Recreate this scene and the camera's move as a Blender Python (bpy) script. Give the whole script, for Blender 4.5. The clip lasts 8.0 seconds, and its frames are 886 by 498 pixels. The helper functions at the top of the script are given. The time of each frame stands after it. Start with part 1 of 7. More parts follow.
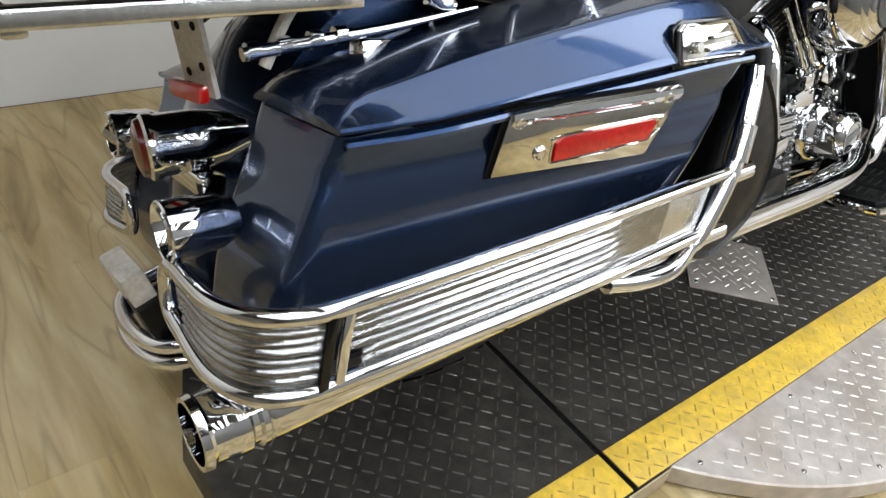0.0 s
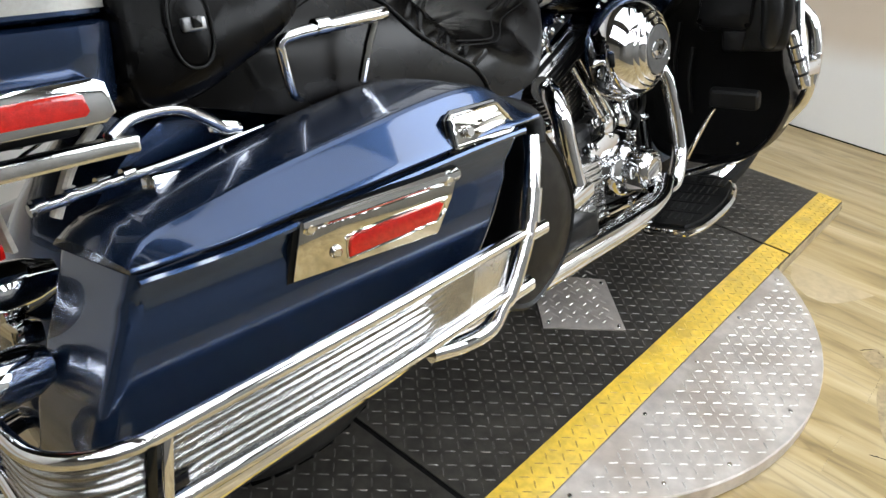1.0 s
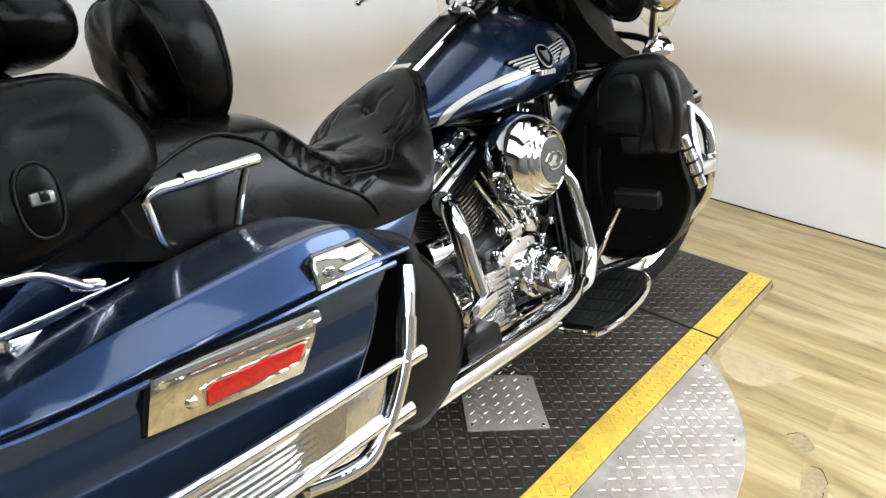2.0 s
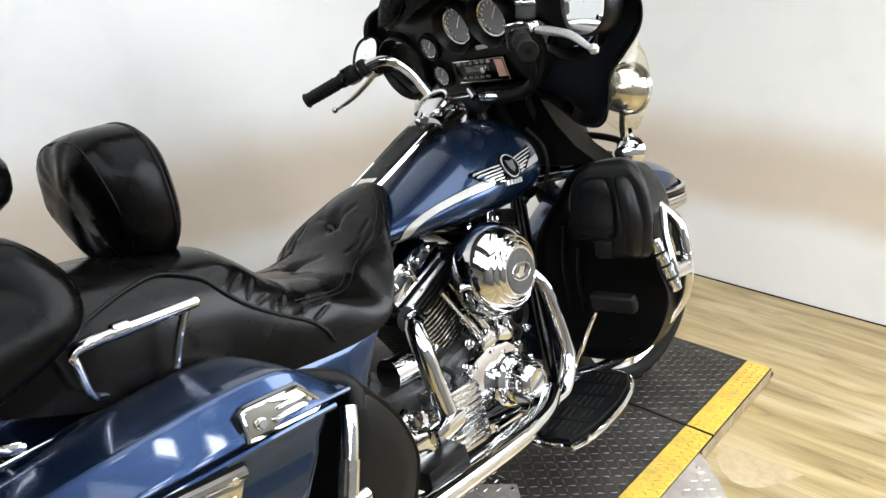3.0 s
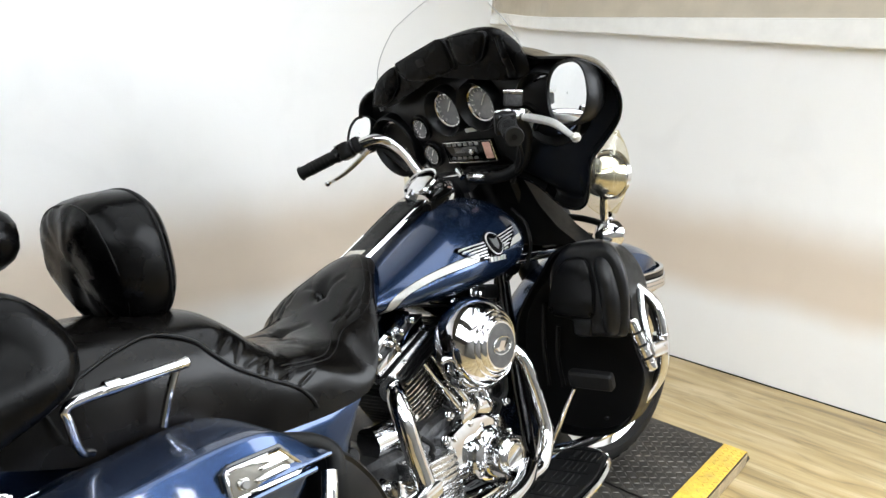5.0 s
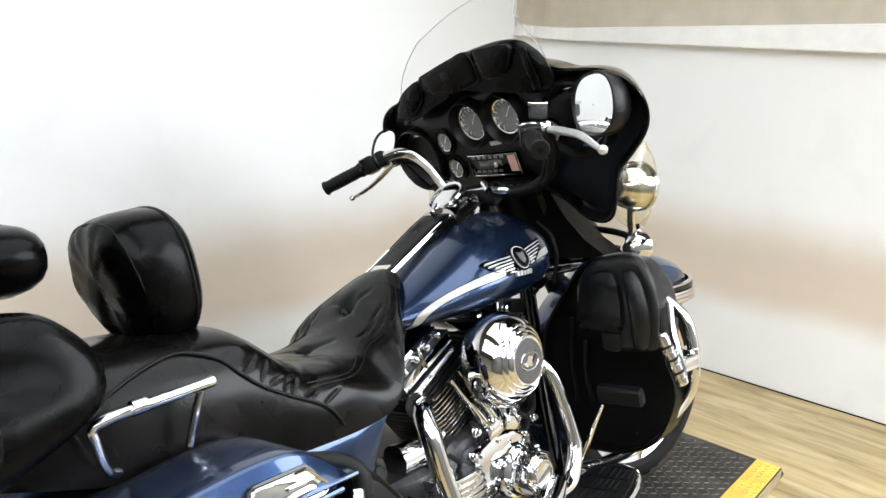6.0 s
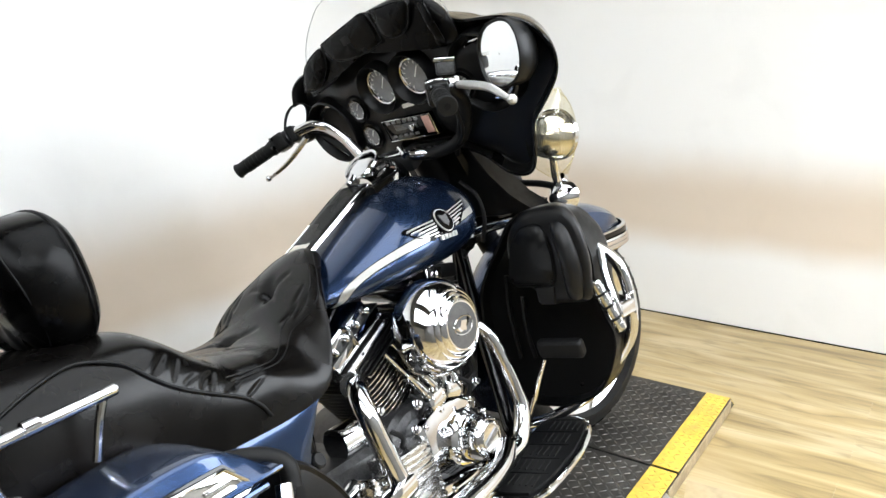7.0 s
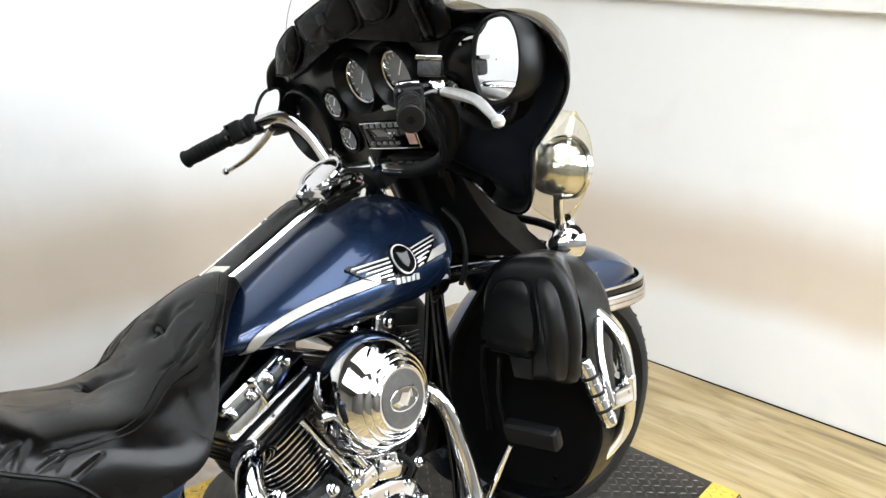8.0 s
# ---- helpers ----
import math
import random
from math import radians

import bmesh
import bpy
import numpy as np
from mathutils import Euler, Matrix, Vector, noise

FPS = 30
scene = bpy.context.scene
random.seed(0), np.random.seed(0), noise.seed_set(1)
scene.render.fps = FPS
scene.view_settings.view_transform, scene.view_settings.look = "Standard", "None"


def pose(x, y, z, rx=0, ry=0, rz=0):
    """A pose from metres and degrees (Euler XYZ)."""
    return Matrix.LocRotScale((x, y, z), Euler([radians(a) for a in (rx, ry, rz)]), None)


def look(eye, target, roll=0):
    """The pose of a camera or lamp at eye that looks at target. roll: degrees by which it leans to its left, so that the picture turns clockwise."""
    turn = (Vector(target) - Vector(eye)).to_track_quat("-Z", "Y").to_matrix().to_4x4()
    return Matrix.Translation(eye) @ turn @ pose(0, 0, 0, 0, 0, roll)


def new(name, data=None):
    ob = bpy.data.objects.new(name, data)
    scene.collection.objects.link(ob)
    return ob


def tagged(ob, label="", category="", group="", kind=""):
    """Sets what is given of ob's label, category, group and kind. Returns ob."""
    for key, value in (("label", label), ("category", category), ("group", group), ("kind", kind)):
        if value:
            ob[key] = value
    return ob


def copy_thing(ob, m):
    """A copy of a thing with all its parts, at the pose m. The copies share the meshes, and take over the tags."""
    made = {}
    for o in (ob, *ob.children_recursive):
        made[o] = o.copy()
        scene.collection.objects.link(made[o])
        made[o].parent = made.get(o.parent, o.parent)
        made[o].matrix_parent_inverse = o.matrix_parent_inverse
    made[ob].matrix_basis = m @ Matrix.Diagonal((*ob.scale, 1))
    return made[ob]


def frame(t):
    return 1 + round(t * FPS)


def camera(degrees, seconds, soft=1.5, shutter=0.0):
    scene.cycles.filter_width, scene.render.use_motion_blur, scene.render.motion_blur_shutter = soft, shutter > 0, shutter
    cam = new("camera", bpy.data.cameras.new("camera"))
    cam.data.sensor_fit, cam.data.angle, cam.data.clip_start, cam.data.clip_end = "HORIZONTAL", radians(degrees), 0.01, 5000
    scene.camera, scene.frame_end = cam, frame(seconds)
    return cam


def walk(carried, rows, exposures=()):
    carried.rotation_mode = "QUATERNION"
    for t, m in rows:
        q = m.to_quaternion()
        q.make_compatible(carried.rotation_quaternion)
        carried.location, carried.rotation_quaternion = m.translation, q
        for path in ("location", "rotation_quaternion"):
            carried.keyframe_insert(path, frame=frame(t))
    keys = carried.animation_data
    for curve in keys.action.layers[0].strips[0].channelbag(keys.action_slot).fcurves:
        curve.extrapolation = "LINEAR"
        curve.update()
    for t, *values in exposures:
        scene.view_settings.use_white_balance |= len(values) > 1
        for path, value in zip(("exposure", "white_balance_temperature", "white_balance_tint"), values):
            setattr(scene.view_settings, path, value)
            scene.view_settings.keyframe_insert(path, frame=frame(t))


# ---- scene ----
cam = camera(60.5, 8.0)
PATH = [
    (0, (-0.819, -0.281, 0.937), (0.332, 0.855, -0.24), 12.8),
    (0.5, (-0.811, -0.308, 0.942), (0.371, 0.814, -0.217), 10.7),
    (0.8, (-0.788, -0.334, 0.986), (0.493, 0.758, -0.093), 8.8),
    (1, (-0.781, -0.365, 1.015), (0.606, 0.663, 0.005), 7.4),
    (1.5, (-0.756, -0.42, 1.075), (0.723, 0.563, 0.156), 4.1),
    (2, (-0.691, -0.473, 1.117), (0.783, 0.59, 0.28), 5.0),
    (2.2, (-0.647, -0.492, 1.132), (0.813, 0.62, 0.338), 3.5),
    (3.3, (-0.581, -0.529, 1.22), (0.917, 0.636, 0.588), 2.2),
    (3.5, (-0.592, -0.536, 1.217), (0.909, 0.631, 0.597), 0.3),
    (4, (-0.605, -0.544, 1.201), (0.908, 0.614, 0.594), 3.4),
    (4.5, (-0.625, -0.551, 1.221), (0.922, 0.614, 0.721), 4.8),
    (4.7, (-0.629, -0.554, 1.223), (0.921, 0.61, 0.731), 5.4),
    (5.8, (-0.611, -0.551, 1.223), (0.923, 0.642, 0.746), 3.4),
    (6, (-0.616, -0.542, 1.227), (0.896, 0.681, 0.759), 4.2),
    (6.5, (-0.612, -0.542, 1.241), (0.942, 0.642, 0.812), 3.7),
    (7, (-0.534, -0.554, 1.209), (1.043, 0.551, 0.667), -1.3),
    (7.5, (-0.364, -0.583, 1.222), (1.213, 0.491, 0.624), 7.0),
    (8, (-0.17, -0.449, 1.21), (1.353, 0.721, 0.652), 5.8),
]
walk(cam, [(t, look(eye, target, roll)) for t, eye, target, roll in PATH], [(0, -0.62), (1.2, -0.50), (2.2, -0.24), (3.3, -0.18), (5.8, -0.06), (8, 0.08)])


# ---- light of the booth ----
world = bpy.data.worlds.new("world")
scene.world = world
world.use_nodes = True
world.node_tree.nodes["Background"].inputs[0].default_value = (0.9, 0.95, 1.0, 1)
world.node_tree.nodes["Background"].inputs[1].default_value = 0.0
scene.view_settings.exposure = 0.0


# ---- materials ----
def material(name, base, rough=0.5, metal=0.0, coat=0.0, spec=0.5, vary=0.0, scale=20.0, bump=0.0, bump_scale=60.0,
             rough_vary=0.0, random_tone=0.0, dirt=None, dirt_amount=0.0, dirt_scale=4.0, stretch=(1, 1, 1), coords="Object", distance=0.002):
    """A surface with tone variation at two scales, fine relief and wear."""
    m = bpy.data.materials.new(name)
    m.use_nodes = True
    nt = m.node_tree
    b = nt.nodes["Principled BSDF"]
    b.inputs["Base Color"].default_value = (*base, 1)
    b.inputs["Roughness"].default_value = rough
    b.inputs["Metallic"].default_value = metal
    b.inputs["Coat Weight"].default_value = coat
    b.inputs["Coat Roughness"].default_value = 0.04
    b.inputs["Specular IOR Level"].default_value = spec
    add, wire = nt.nodes.new, nt.links.new
    tc = add("ShaderNodeTexCoord")
    mp = add("ShaderNodeMapping")
    mp.inputs["Scale"].default_value = stretch
    wire(tc.outputs[coords], mp.inputs[0])

    def grain(s, detail=4.0):
        n = add("ShaderNodeTexNoise")
        n.inputs["Scale"].default_value, n.inputs["Detail"].default_value = s, detail
        wire(mp.outputs[0], n.inputs[0])
        return n.outputs[0]

    def ramp(src, lo, hi, a=0.35, z=0.65):
        r = add("ShaderNodeMapRange")
        r.inputs[1].default_value, r.inputs[2].default_value, r.inputs[3].default_value, r.inputs[4].default_value = a, z, lo, hi
        wire(src, r.inputs[0])
        return r.outputs[0]

    colour = None
    if vary or random_tone or dirt:
        rgb = add("ShaderNodeRGB")
        rgb.outputs[0].default_value = (*base, 1)
        colour = rgb.outputs[0]
    if vary:
        for s in (scale, scale * 6):
            mix = add("ShaderNodeMix")
            mix.data_type, mix.blend_type = "RGBA", "MULTIPLY"
            mix.inputs[0].default_value = 1.0
            g = add("ShaderNodeCombineColor")
            v = ramp(grain(s), 1 - vary, 1 + vary)
            for k in range(3):
                wire(v, g.inputs[k])
            wire(colour, mix.inputs[6])
            wire(g.outputs[0], mix.inputs[7])
            colour = mix.outputs[2]
    if random_tone:
        info = add("ShaderNodeObjectInfo")
        hsv = add("ShaderNodeHueSaturation")
        v = ramp(info.outputs["Random"], 1 - random_tone, 1 + random_tone, 0, 1)
        wire(v, hsv.inputs["Value"])
        wire(colour, hsv.inputs["Color"])
        colour = hsv.outputs[0]
    if dirt:
        mix = add("ShaderNodeMix")
        mix.data_type = "RGBA"
        wire(ramp(grain(dirt_scale, 8.0), 0, dirt_amount, 0.48, 0.72), mix.inputs[0])
        wire(colour, mix.inputs[6])
        mix.inputs[7].default_value = (*dirt, 1)
        colour = mix.outputs[2]
    if colour:
        wire(colour, b.inputs["Base Color"])
    if rough_vary:
        wire(ramp(grain(scale * 0.7), max(rough - rough_vary, 0.01), rough + rough_vary), b.inputs["Roughness"])
    if bump:
        bp = add("ShaderNodeBump")
        bp.inputs["Strength"].default_value, bp.inputs["Distance"].default_value = bump, distance
        wire(grain(bump_scale, 6.0), bp.inputs["Height"])
        wire(bp.outputs[0], b.inputs["Normal"])
    return m


def clear_sheet(name, tint, gloss=0.06):
    """Thin clear plastic: light passes straight through, tinted, with a faint shine."""
    m = bpy.data.materials.new(name)
    m.use_nodes = True
    nt = m.node_tree
    nt.nodes.clear()
    out, mix = nt.nodes.new("ShaderNodeOutputMaterial"), nt.nodes.new("ShaderNodeMixShader")
    see, shine = nt.nodes.new("ShaderNodeBsdfTransparent"), nt.nodes.new("ShaderNodeBsdfGlossy")
    see.inputs[0].default_value = (*tint, 1)
    shine.inputs["Roughness"].default_value = 0.03
    mix.inputs[0].default_value = gloss
    nt.links.new(see.outputs[0], mix.inputs[1])
    nt.links.new(shine.outputs[0], mix.inputs[2])
    nt.links.new(mix.outputs[0], out.inputs[0])
    return m


def lamp_surface(name, tone, power):
    m = bpy.data.materials.new(name)
    m.use_nodes = True
    b = m.node_tree.nodes["Principled BSDF"]
    b.inputs["Base Color"].default_value = (0.8, 0.8, 0.8, 1)
    b.inputs["Emission Color"].default_value = (*tone, 1)
    b.inputs["Emission Strength"].default_value = power
    return m


PAINT = material("blue_metallic_paint", (0.0185, 0.0390, 0.094), 0.26, 0.85, coat=0.7, vary=0.02, scale=40.0)
SILVER_PAINT = material("silver_stripe_paint", (0.34, 0.335, 0.315), 0.34, 0.5, coat=0.4, vary=0.05, scale=200.0)
CHROME = material("chrome", (0.66, 0.66, 0.665), 0.045, 1.0, vary=0.03, scale=14.0, rough_vary=0.02)
WORN_CHROME = material("worn_chrome", (0.58, 0.575, 0.56), 0.14, 1.0, vary=0.08, scale=30.0, rough_vary=0.06, bump=0.05, bump_scale=90.0)
ALUMINIUM = material("polished_aluminium", (0.56, 0.555, 0.55), 0.22, 1.0, vary=0.08, scale=50.0, rough_vary=0.06, bump=0.08, bump_scale=200.0)
CASTING = material("silver_casting", (0.24, 0.24, 0.245), 0.34, 0.9, vary=0.16, scale=60.0, bump=0.15, bump_scale=400.0, distance=0.001)
RIBBED = material("ribbed_chrome", (0.60, 0.60, 0.60), 0.21, 1.0, vary=0.03, scale=14.0)
SHIELD_RIM = material("clear_plastic_edge", (0.35, 0.36, 0.36), 0.2, vary=0.05)
BLACK_GLOSS = material("gloss_black", (0.0015, 0.0015, 0.0016), 0.12, spec=0.36, vary=0.1, scale=40.0, rough_vary=0.04)
POD_PLASTIC = material("satin_black_pod", (0.0035, 0.0035, 0.0037), 0.36, spec=0.28, vary=0.15, scale=40.0, bump=0.10, bump_scale=900.0, rough_vary=0.07, distance=0.0006)
BLACK_PLASTIC = material("black_plastic", (0.0022, 0.0022, 0.0023), 0.40, spec=0.22, vary=0.15, scale=60.0, bump=0.10, bump_scale=900.0, rough_vary=0.07, distance=0.0006)
LEATHER = material("black_leather", (0.0012, 0.0011, 0.0011), 0.27, spec=0.09, vary=0.18, scale=25.0, bump=0.04, bump_scale=300.0, rough_vary=0.05, distance=0.0006)
SEAT_LEATHER = material("worn_black_leather", (0.0020, 0.0017, 0.0015), 0.25, spec=0.17, vary=0.22, scale=14.0, bump=0.05, bump_scale=220.0, rough_vary=0.08, dirt=(0.010, 0.007, 0.005), dirt_amount=0.35, dirt_scale=5.0, distance=0.0006)
SEAM = material("black_welt", (0.002, 0.002, 0.002), 0.5, spec=0.2, vary=0.1)
RUBBER = material("black_rubber", (0.003, 0.003, 0.003), 0.55, spec=0.22, vary=0.2, scale=30.0, bump=0.12, bump_scale=250.0, distance=0.001)
TYRE = material("tyre_rubber", (0.012, 0.0115, 0.011), 0.62, spec=0.25, vary=0.2, scale=20.0, bump=0.2, bump_scale=180.0, dirt=(0.05, 0.043, 0.036), dirt_amount=0.3, distance=0.001)
FIN_BLACK = material("black_engine_enamel", (0.003, 0.003, 0.003), 0.38, spec=0.25, vary=0.1)
RED = material("red_lens", (0.40, 0.010, 0.007), 0.10, coat=0.6, vary=0.15, scale=160.0, bump=0.06, bump_scale=220.0)
# Darker copy of the red lens: low light at the tail, put into the colour.
SHADED_RED = material("shaded_red_lens", (0.10, 0.012, 0.007), 0.12, coat=0.6, vary=0.15, scale=160.0, bump=0.06, bump_scale=220.0)
RED.node_tree.nodes["Principled BSDF"].inputs["Subsurface Weight"].default_value = 0.15
AMBER = material("smoked_lens", (0.25, 0.17, 0.08), 0.1, coat=0.6, vary=0.1, scale=120.0)
DARK_GLASS = material("dial_glass", (0.05, 0.05, 0.05), 0.08, coat=1.0, vary=0.1)
CASE_GREY = material("dark_engine_casting", (0.055, 0.055, 0.056), 0.38, 0.7, vary=0.2, scale=60.0, bump=0.15, bump_scale=300.0, distance=0.001)
SATIN_BLACK = material("satin_black", (0.0035, 0.0035, 0.0035), 0.36, spec=0.24, vary=0.1, scale=30.0, rough_vary=0.05)
# Light grey of the dial holds the reflection in the gauge glass.
DIAL = material("dial_face_glare", (0.19, 0.195, 0.20), 0.25, 0.2, vary=0.08, scale=80.0)
WHITE_MARK = material("white_marking", (0.75, 0.75, 0.72), 0.5, vary=0.05)
CREAM = material("cream_painted_metal", (0.52, 0.49, 0.43), 0.4, vary=0.12, scale=30.0, dirt=(0.25, 0.2, 0.14), dirt_amount=0.4, dirt_scale=30.0)
PLATE_METAL = material("warm_chrome_plate", (0.62, 0.60, 0.55), 0.06, 1.0, vary=0.04, scale=30.0, rough_vary=0.03)
MIRROR = material("mirror_glass", (0.93, 0.94, 0.94), 0.01, 1.0, vary=0.01)
CLEAR = clear_sheet("clear_plastic", (0.985, 0.985, 0.98), 0.03)
YELLOWED = clear_sheet("yellowed_plastic", (0.95, 0.92, 0.80), 0.05)
DECK = material("worn_black_tread_plate", (0.047, 0.043, 0.037), 0.44, 0.35, spec=0.28, vary=0.26, scale=5.0, bump=0.2, bump_scale=120.0, rough_vary=0.12, dirt=(0.018, 0.016, 0.014), dirt_amount=0.75, dirt_scale=3.0, coords="Object")
DECK_LUG = material("worn_tread_bars", (0.066, 0.061, 0.055), 0.38, 0.5, vary=0.2, scale=5.0, rough_vary=0.1, dirt=(0.03, 0.027, 0.024), dirt_amount=0.7, dirt_scale=3.0)
LUG_SILVER = material("worn_silver_tread", (0.56, 0.53, 0.50), 0.40, 0.6, vary=0.15, scale=30.0)
SILVER_PLATE = material("silver_tread_plate", (0.56, 0.515, 0.475), 0.42, 0.6, vary=0.12, scale=6.0, bump=0.10, bump_scale=160.0, rough_vary=0.10, dirt=(0.38, 0.31, 0.25), dirt_amount=0.6, dirt_scale=5.0)
SKIRT = material("beige_edge_skirt", (0.40, 0.33, 0.22), 0.45, 0.2, vary=0.15, scale=9.0, dirt=(0.24, 0.18, 0.10), dirt_amount=0.6, dirt_scale=7.0)
YELLOW = material("yellow_safety_paint", (0.68, 0.455, 0.055), 0.42, vary=0.12, scale=12.0, bump=0.12, bump_scale=140.0, rough_vary=0.08, dirt=(0.36, 0.25, 0.08), dirt_amount=0.5, dirt_scale=16.0)
YELLOW_LUG = material("worn_yellow_tread", (0.36, 0.225, 0.03), 0.45, vary=0.25, scale=30.0, dirt=(0.68, 0.455, 0.055), dirt_amount=0.9, dirt_scale=2.5)
SEAL = material("black_seal", (0.002, 0.002, 0.002), 0.7, spec=0.1, vary=0.2)


def wood_material():
    """Pale oak-look vinyl: grain along local y, each plank of its own tone and offset."""
    m = material("oak_vinyl_plank", (0.42, 0.30, 0.16), 0.33, bump=0.06, bump_scale=60.0, stretch=(9, 0.8, 1))
    nt = m.node_tree
    add, wire = nt.nodes.new, nt.links.new
    b = nt.nodes["Principled BSDF"]
    tc, info = add("ShaderNodeTexCoord"), add("ShaderNodeObjectInfo")
    shift = add("ShaderNodeVectorMath")
    shift.operation = "MULTIPLY_ADD"
    shift.inputs[1].default_value = (1, 1, 1)
    wire(tc.outputs["Object"], shift.inputs[0])
    sc = add("ShaderNodeVectorMath")
    sc.operation = "SCALE"
    sc.inputs["Scale"].default_value = 37.0
    sc.inputs[0].default_value = (1, 1, 0.3)
    wire(info.outputs["Random"], sc.inputs["Scale"])
    mul = add("ShaderNodeVectorMath")
    mul.operation = "SCALE"
    mul.inputs["Scale"].default_value = 31.0
    wire(sc.outputs[0], mul.inputs[0])
    wire(mul.outputs[0], shift.inputs[2])
    tones = []
    geo = add("ShaderNodeNewGeometry")
    for place, stretch, s, detail in ((geo.outputs["Position"], (4.6, 0.75, 1), 2.4, 6.0), (shift.outputs[0], (26, 2.0, 1), 3.0, 4.0)):
        mp, n = add("ShaderNodeMapping"), add("ShaderNodeTexNoise")
        mp.inputs["Scale"].default_value = stretch
        n.inputs["Scale"].default_value, n.inputs["Detail"].default_value = s, detail
        n.inputs["Distortion"].default_value = 0.8
        wire(place, mp.inputs[0])
        wire(mp.outputs[0], n.inputs[0])
        tones.append(n.outputs[0])
    ramp = add("ShaderNodeValToRGB")
    el = ramp.color_ramp.elements
    el[0].position, el[0].color = 0.28, (0.165, 0.116, 0.046, 1)
    el[1].position, el[1].color = 0.74, (0.50, 0.405, 0.245, 1)
    mid = el.new(0.47)
    mid.color = (0.345, 0.252, 0.112, 1)
    wire(tones[0], ramp.inputs[0])
    mix = add("ShaderNodeMix")
    mix.data_type, mix.blend_type = "RGBA", "SOFT_LIGHT"
    mix.inputs[0].default_value = 0.22
    wire(ramp.outputs[0], mix.inputs[6])
    wire(tones[1], mix.inputs[7])
    # dark growth lines and small cracks
    lm, ln = add("ShaderNodeMapping"), add("ShaderNodeTexNoise")
    lm.inputs["Scale"].default_value = (5.0, 0.55, 1)
    ln.inputs["Scale"].default_value, ln.inputs["Detail"].default_value, ln.inputs["Distortion"].default_value = 1.7, 2.0, 0.5
    wire(shift.outputs[0], lm.inputs[0])
    wire(lm.outputs[0], ln.inputs[0])
    tri = add("ShaderNodeMath")
    tri.operation = "PINGPONG"
    tri.inputs[1].default_value = 0.055
    wire(ln.outputs[0], tri.inputs[0])
    lr = add("ShaderNodeMapRange")
    lr.inputs[1].default_value, lr.inputs[2].default_value, lr.inputs[3].default_value, lr.inputs[4].default_value = 0.0, 0.016, 0.74, 1.0
    wire(tri.outputs[0], lr.inputs[0])
    lines = add("ShaderNodeMix")
    lines.data_type, lines.blend_type = "RGBA", "MULTIPLY"
    lines.inputs[0].default_value = 1.0
    lc = add("ShaderNodeCombineColor")
    for k in range(3):
        wire(lr.outputs[0], lc.inputs[k])
    wire(mix.outputs[2], lines.inputs[6])
    wire(lc.outputs[0], lines.inputs[7])
    mix = lines
    hsv = add("ShaderNodeHueSaturation")
    r = add("ShaderNodeMapRange")
    r.inputs[3].default_value, r.inputs[4].default_value = 0.93, 1.06
    wire(info.outputs["Random"], r.inputs[0])
    wire(r.outputs[0], hsv.inputs["Value"])
    wire(mix.outputs[2], hsv.inputs["Color"])
    wire(hsv.outputs[0], b.inputs["Base Color"])
    return m


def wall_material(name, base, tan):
    """Matt white wall, mottled, with a tan band of exposure tone put into its colour."""
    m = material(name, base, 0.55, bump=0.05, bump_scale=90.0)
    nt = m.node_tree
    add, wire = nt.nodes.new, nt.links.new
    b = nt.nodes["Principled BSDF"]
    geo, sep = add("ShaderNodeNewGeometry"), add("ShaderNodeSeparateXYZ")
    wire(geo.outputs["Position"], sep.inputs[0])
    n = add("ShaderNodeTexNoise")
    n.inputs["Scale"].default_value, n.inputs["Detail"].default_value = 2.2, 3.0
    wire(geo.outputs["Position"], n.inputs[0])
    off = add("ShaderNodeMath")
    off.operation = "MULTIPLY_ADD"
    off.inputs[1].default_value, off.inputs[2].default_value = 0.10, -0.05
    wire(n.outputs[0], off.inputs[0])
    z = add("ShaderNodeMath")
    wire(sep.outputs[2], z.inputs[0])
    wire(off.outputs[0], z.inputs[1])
    # Tan by height: a passing tone of the exposure, put into the colour.
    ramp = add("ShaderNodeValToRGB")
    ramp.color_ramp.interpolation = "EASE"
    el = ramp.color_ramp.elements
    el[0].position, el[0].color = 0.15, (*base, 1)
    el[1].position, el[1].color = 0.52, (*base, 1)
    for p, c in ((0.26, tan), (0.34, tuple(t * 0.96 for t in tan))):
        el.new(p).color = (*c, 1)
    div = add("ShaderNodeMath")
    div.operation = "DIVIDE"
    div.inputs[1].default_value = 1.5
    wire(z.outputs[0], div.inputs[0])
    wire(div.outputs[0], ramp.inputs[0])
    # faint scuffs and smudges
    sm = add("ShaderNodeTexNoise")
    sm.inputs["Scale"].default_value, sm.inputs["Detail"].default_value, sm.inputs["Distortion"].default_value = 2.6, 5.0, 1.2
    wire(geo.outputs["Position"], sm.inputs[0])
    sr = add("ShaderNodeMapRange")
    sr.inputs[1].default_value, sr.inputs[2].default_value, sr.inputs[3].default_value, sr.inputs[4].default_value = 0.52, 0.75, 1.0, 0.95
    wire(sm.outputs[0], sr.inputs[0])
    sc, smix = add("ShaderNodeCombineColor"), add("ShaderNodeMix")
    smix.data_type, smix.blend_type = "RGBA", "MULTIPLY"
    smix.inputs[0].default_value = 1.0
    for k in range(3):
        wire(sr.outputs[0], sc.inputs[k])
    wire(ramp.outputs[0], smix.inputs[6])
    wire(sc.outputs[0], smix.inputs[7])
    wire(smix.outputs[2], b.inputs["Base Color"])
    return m


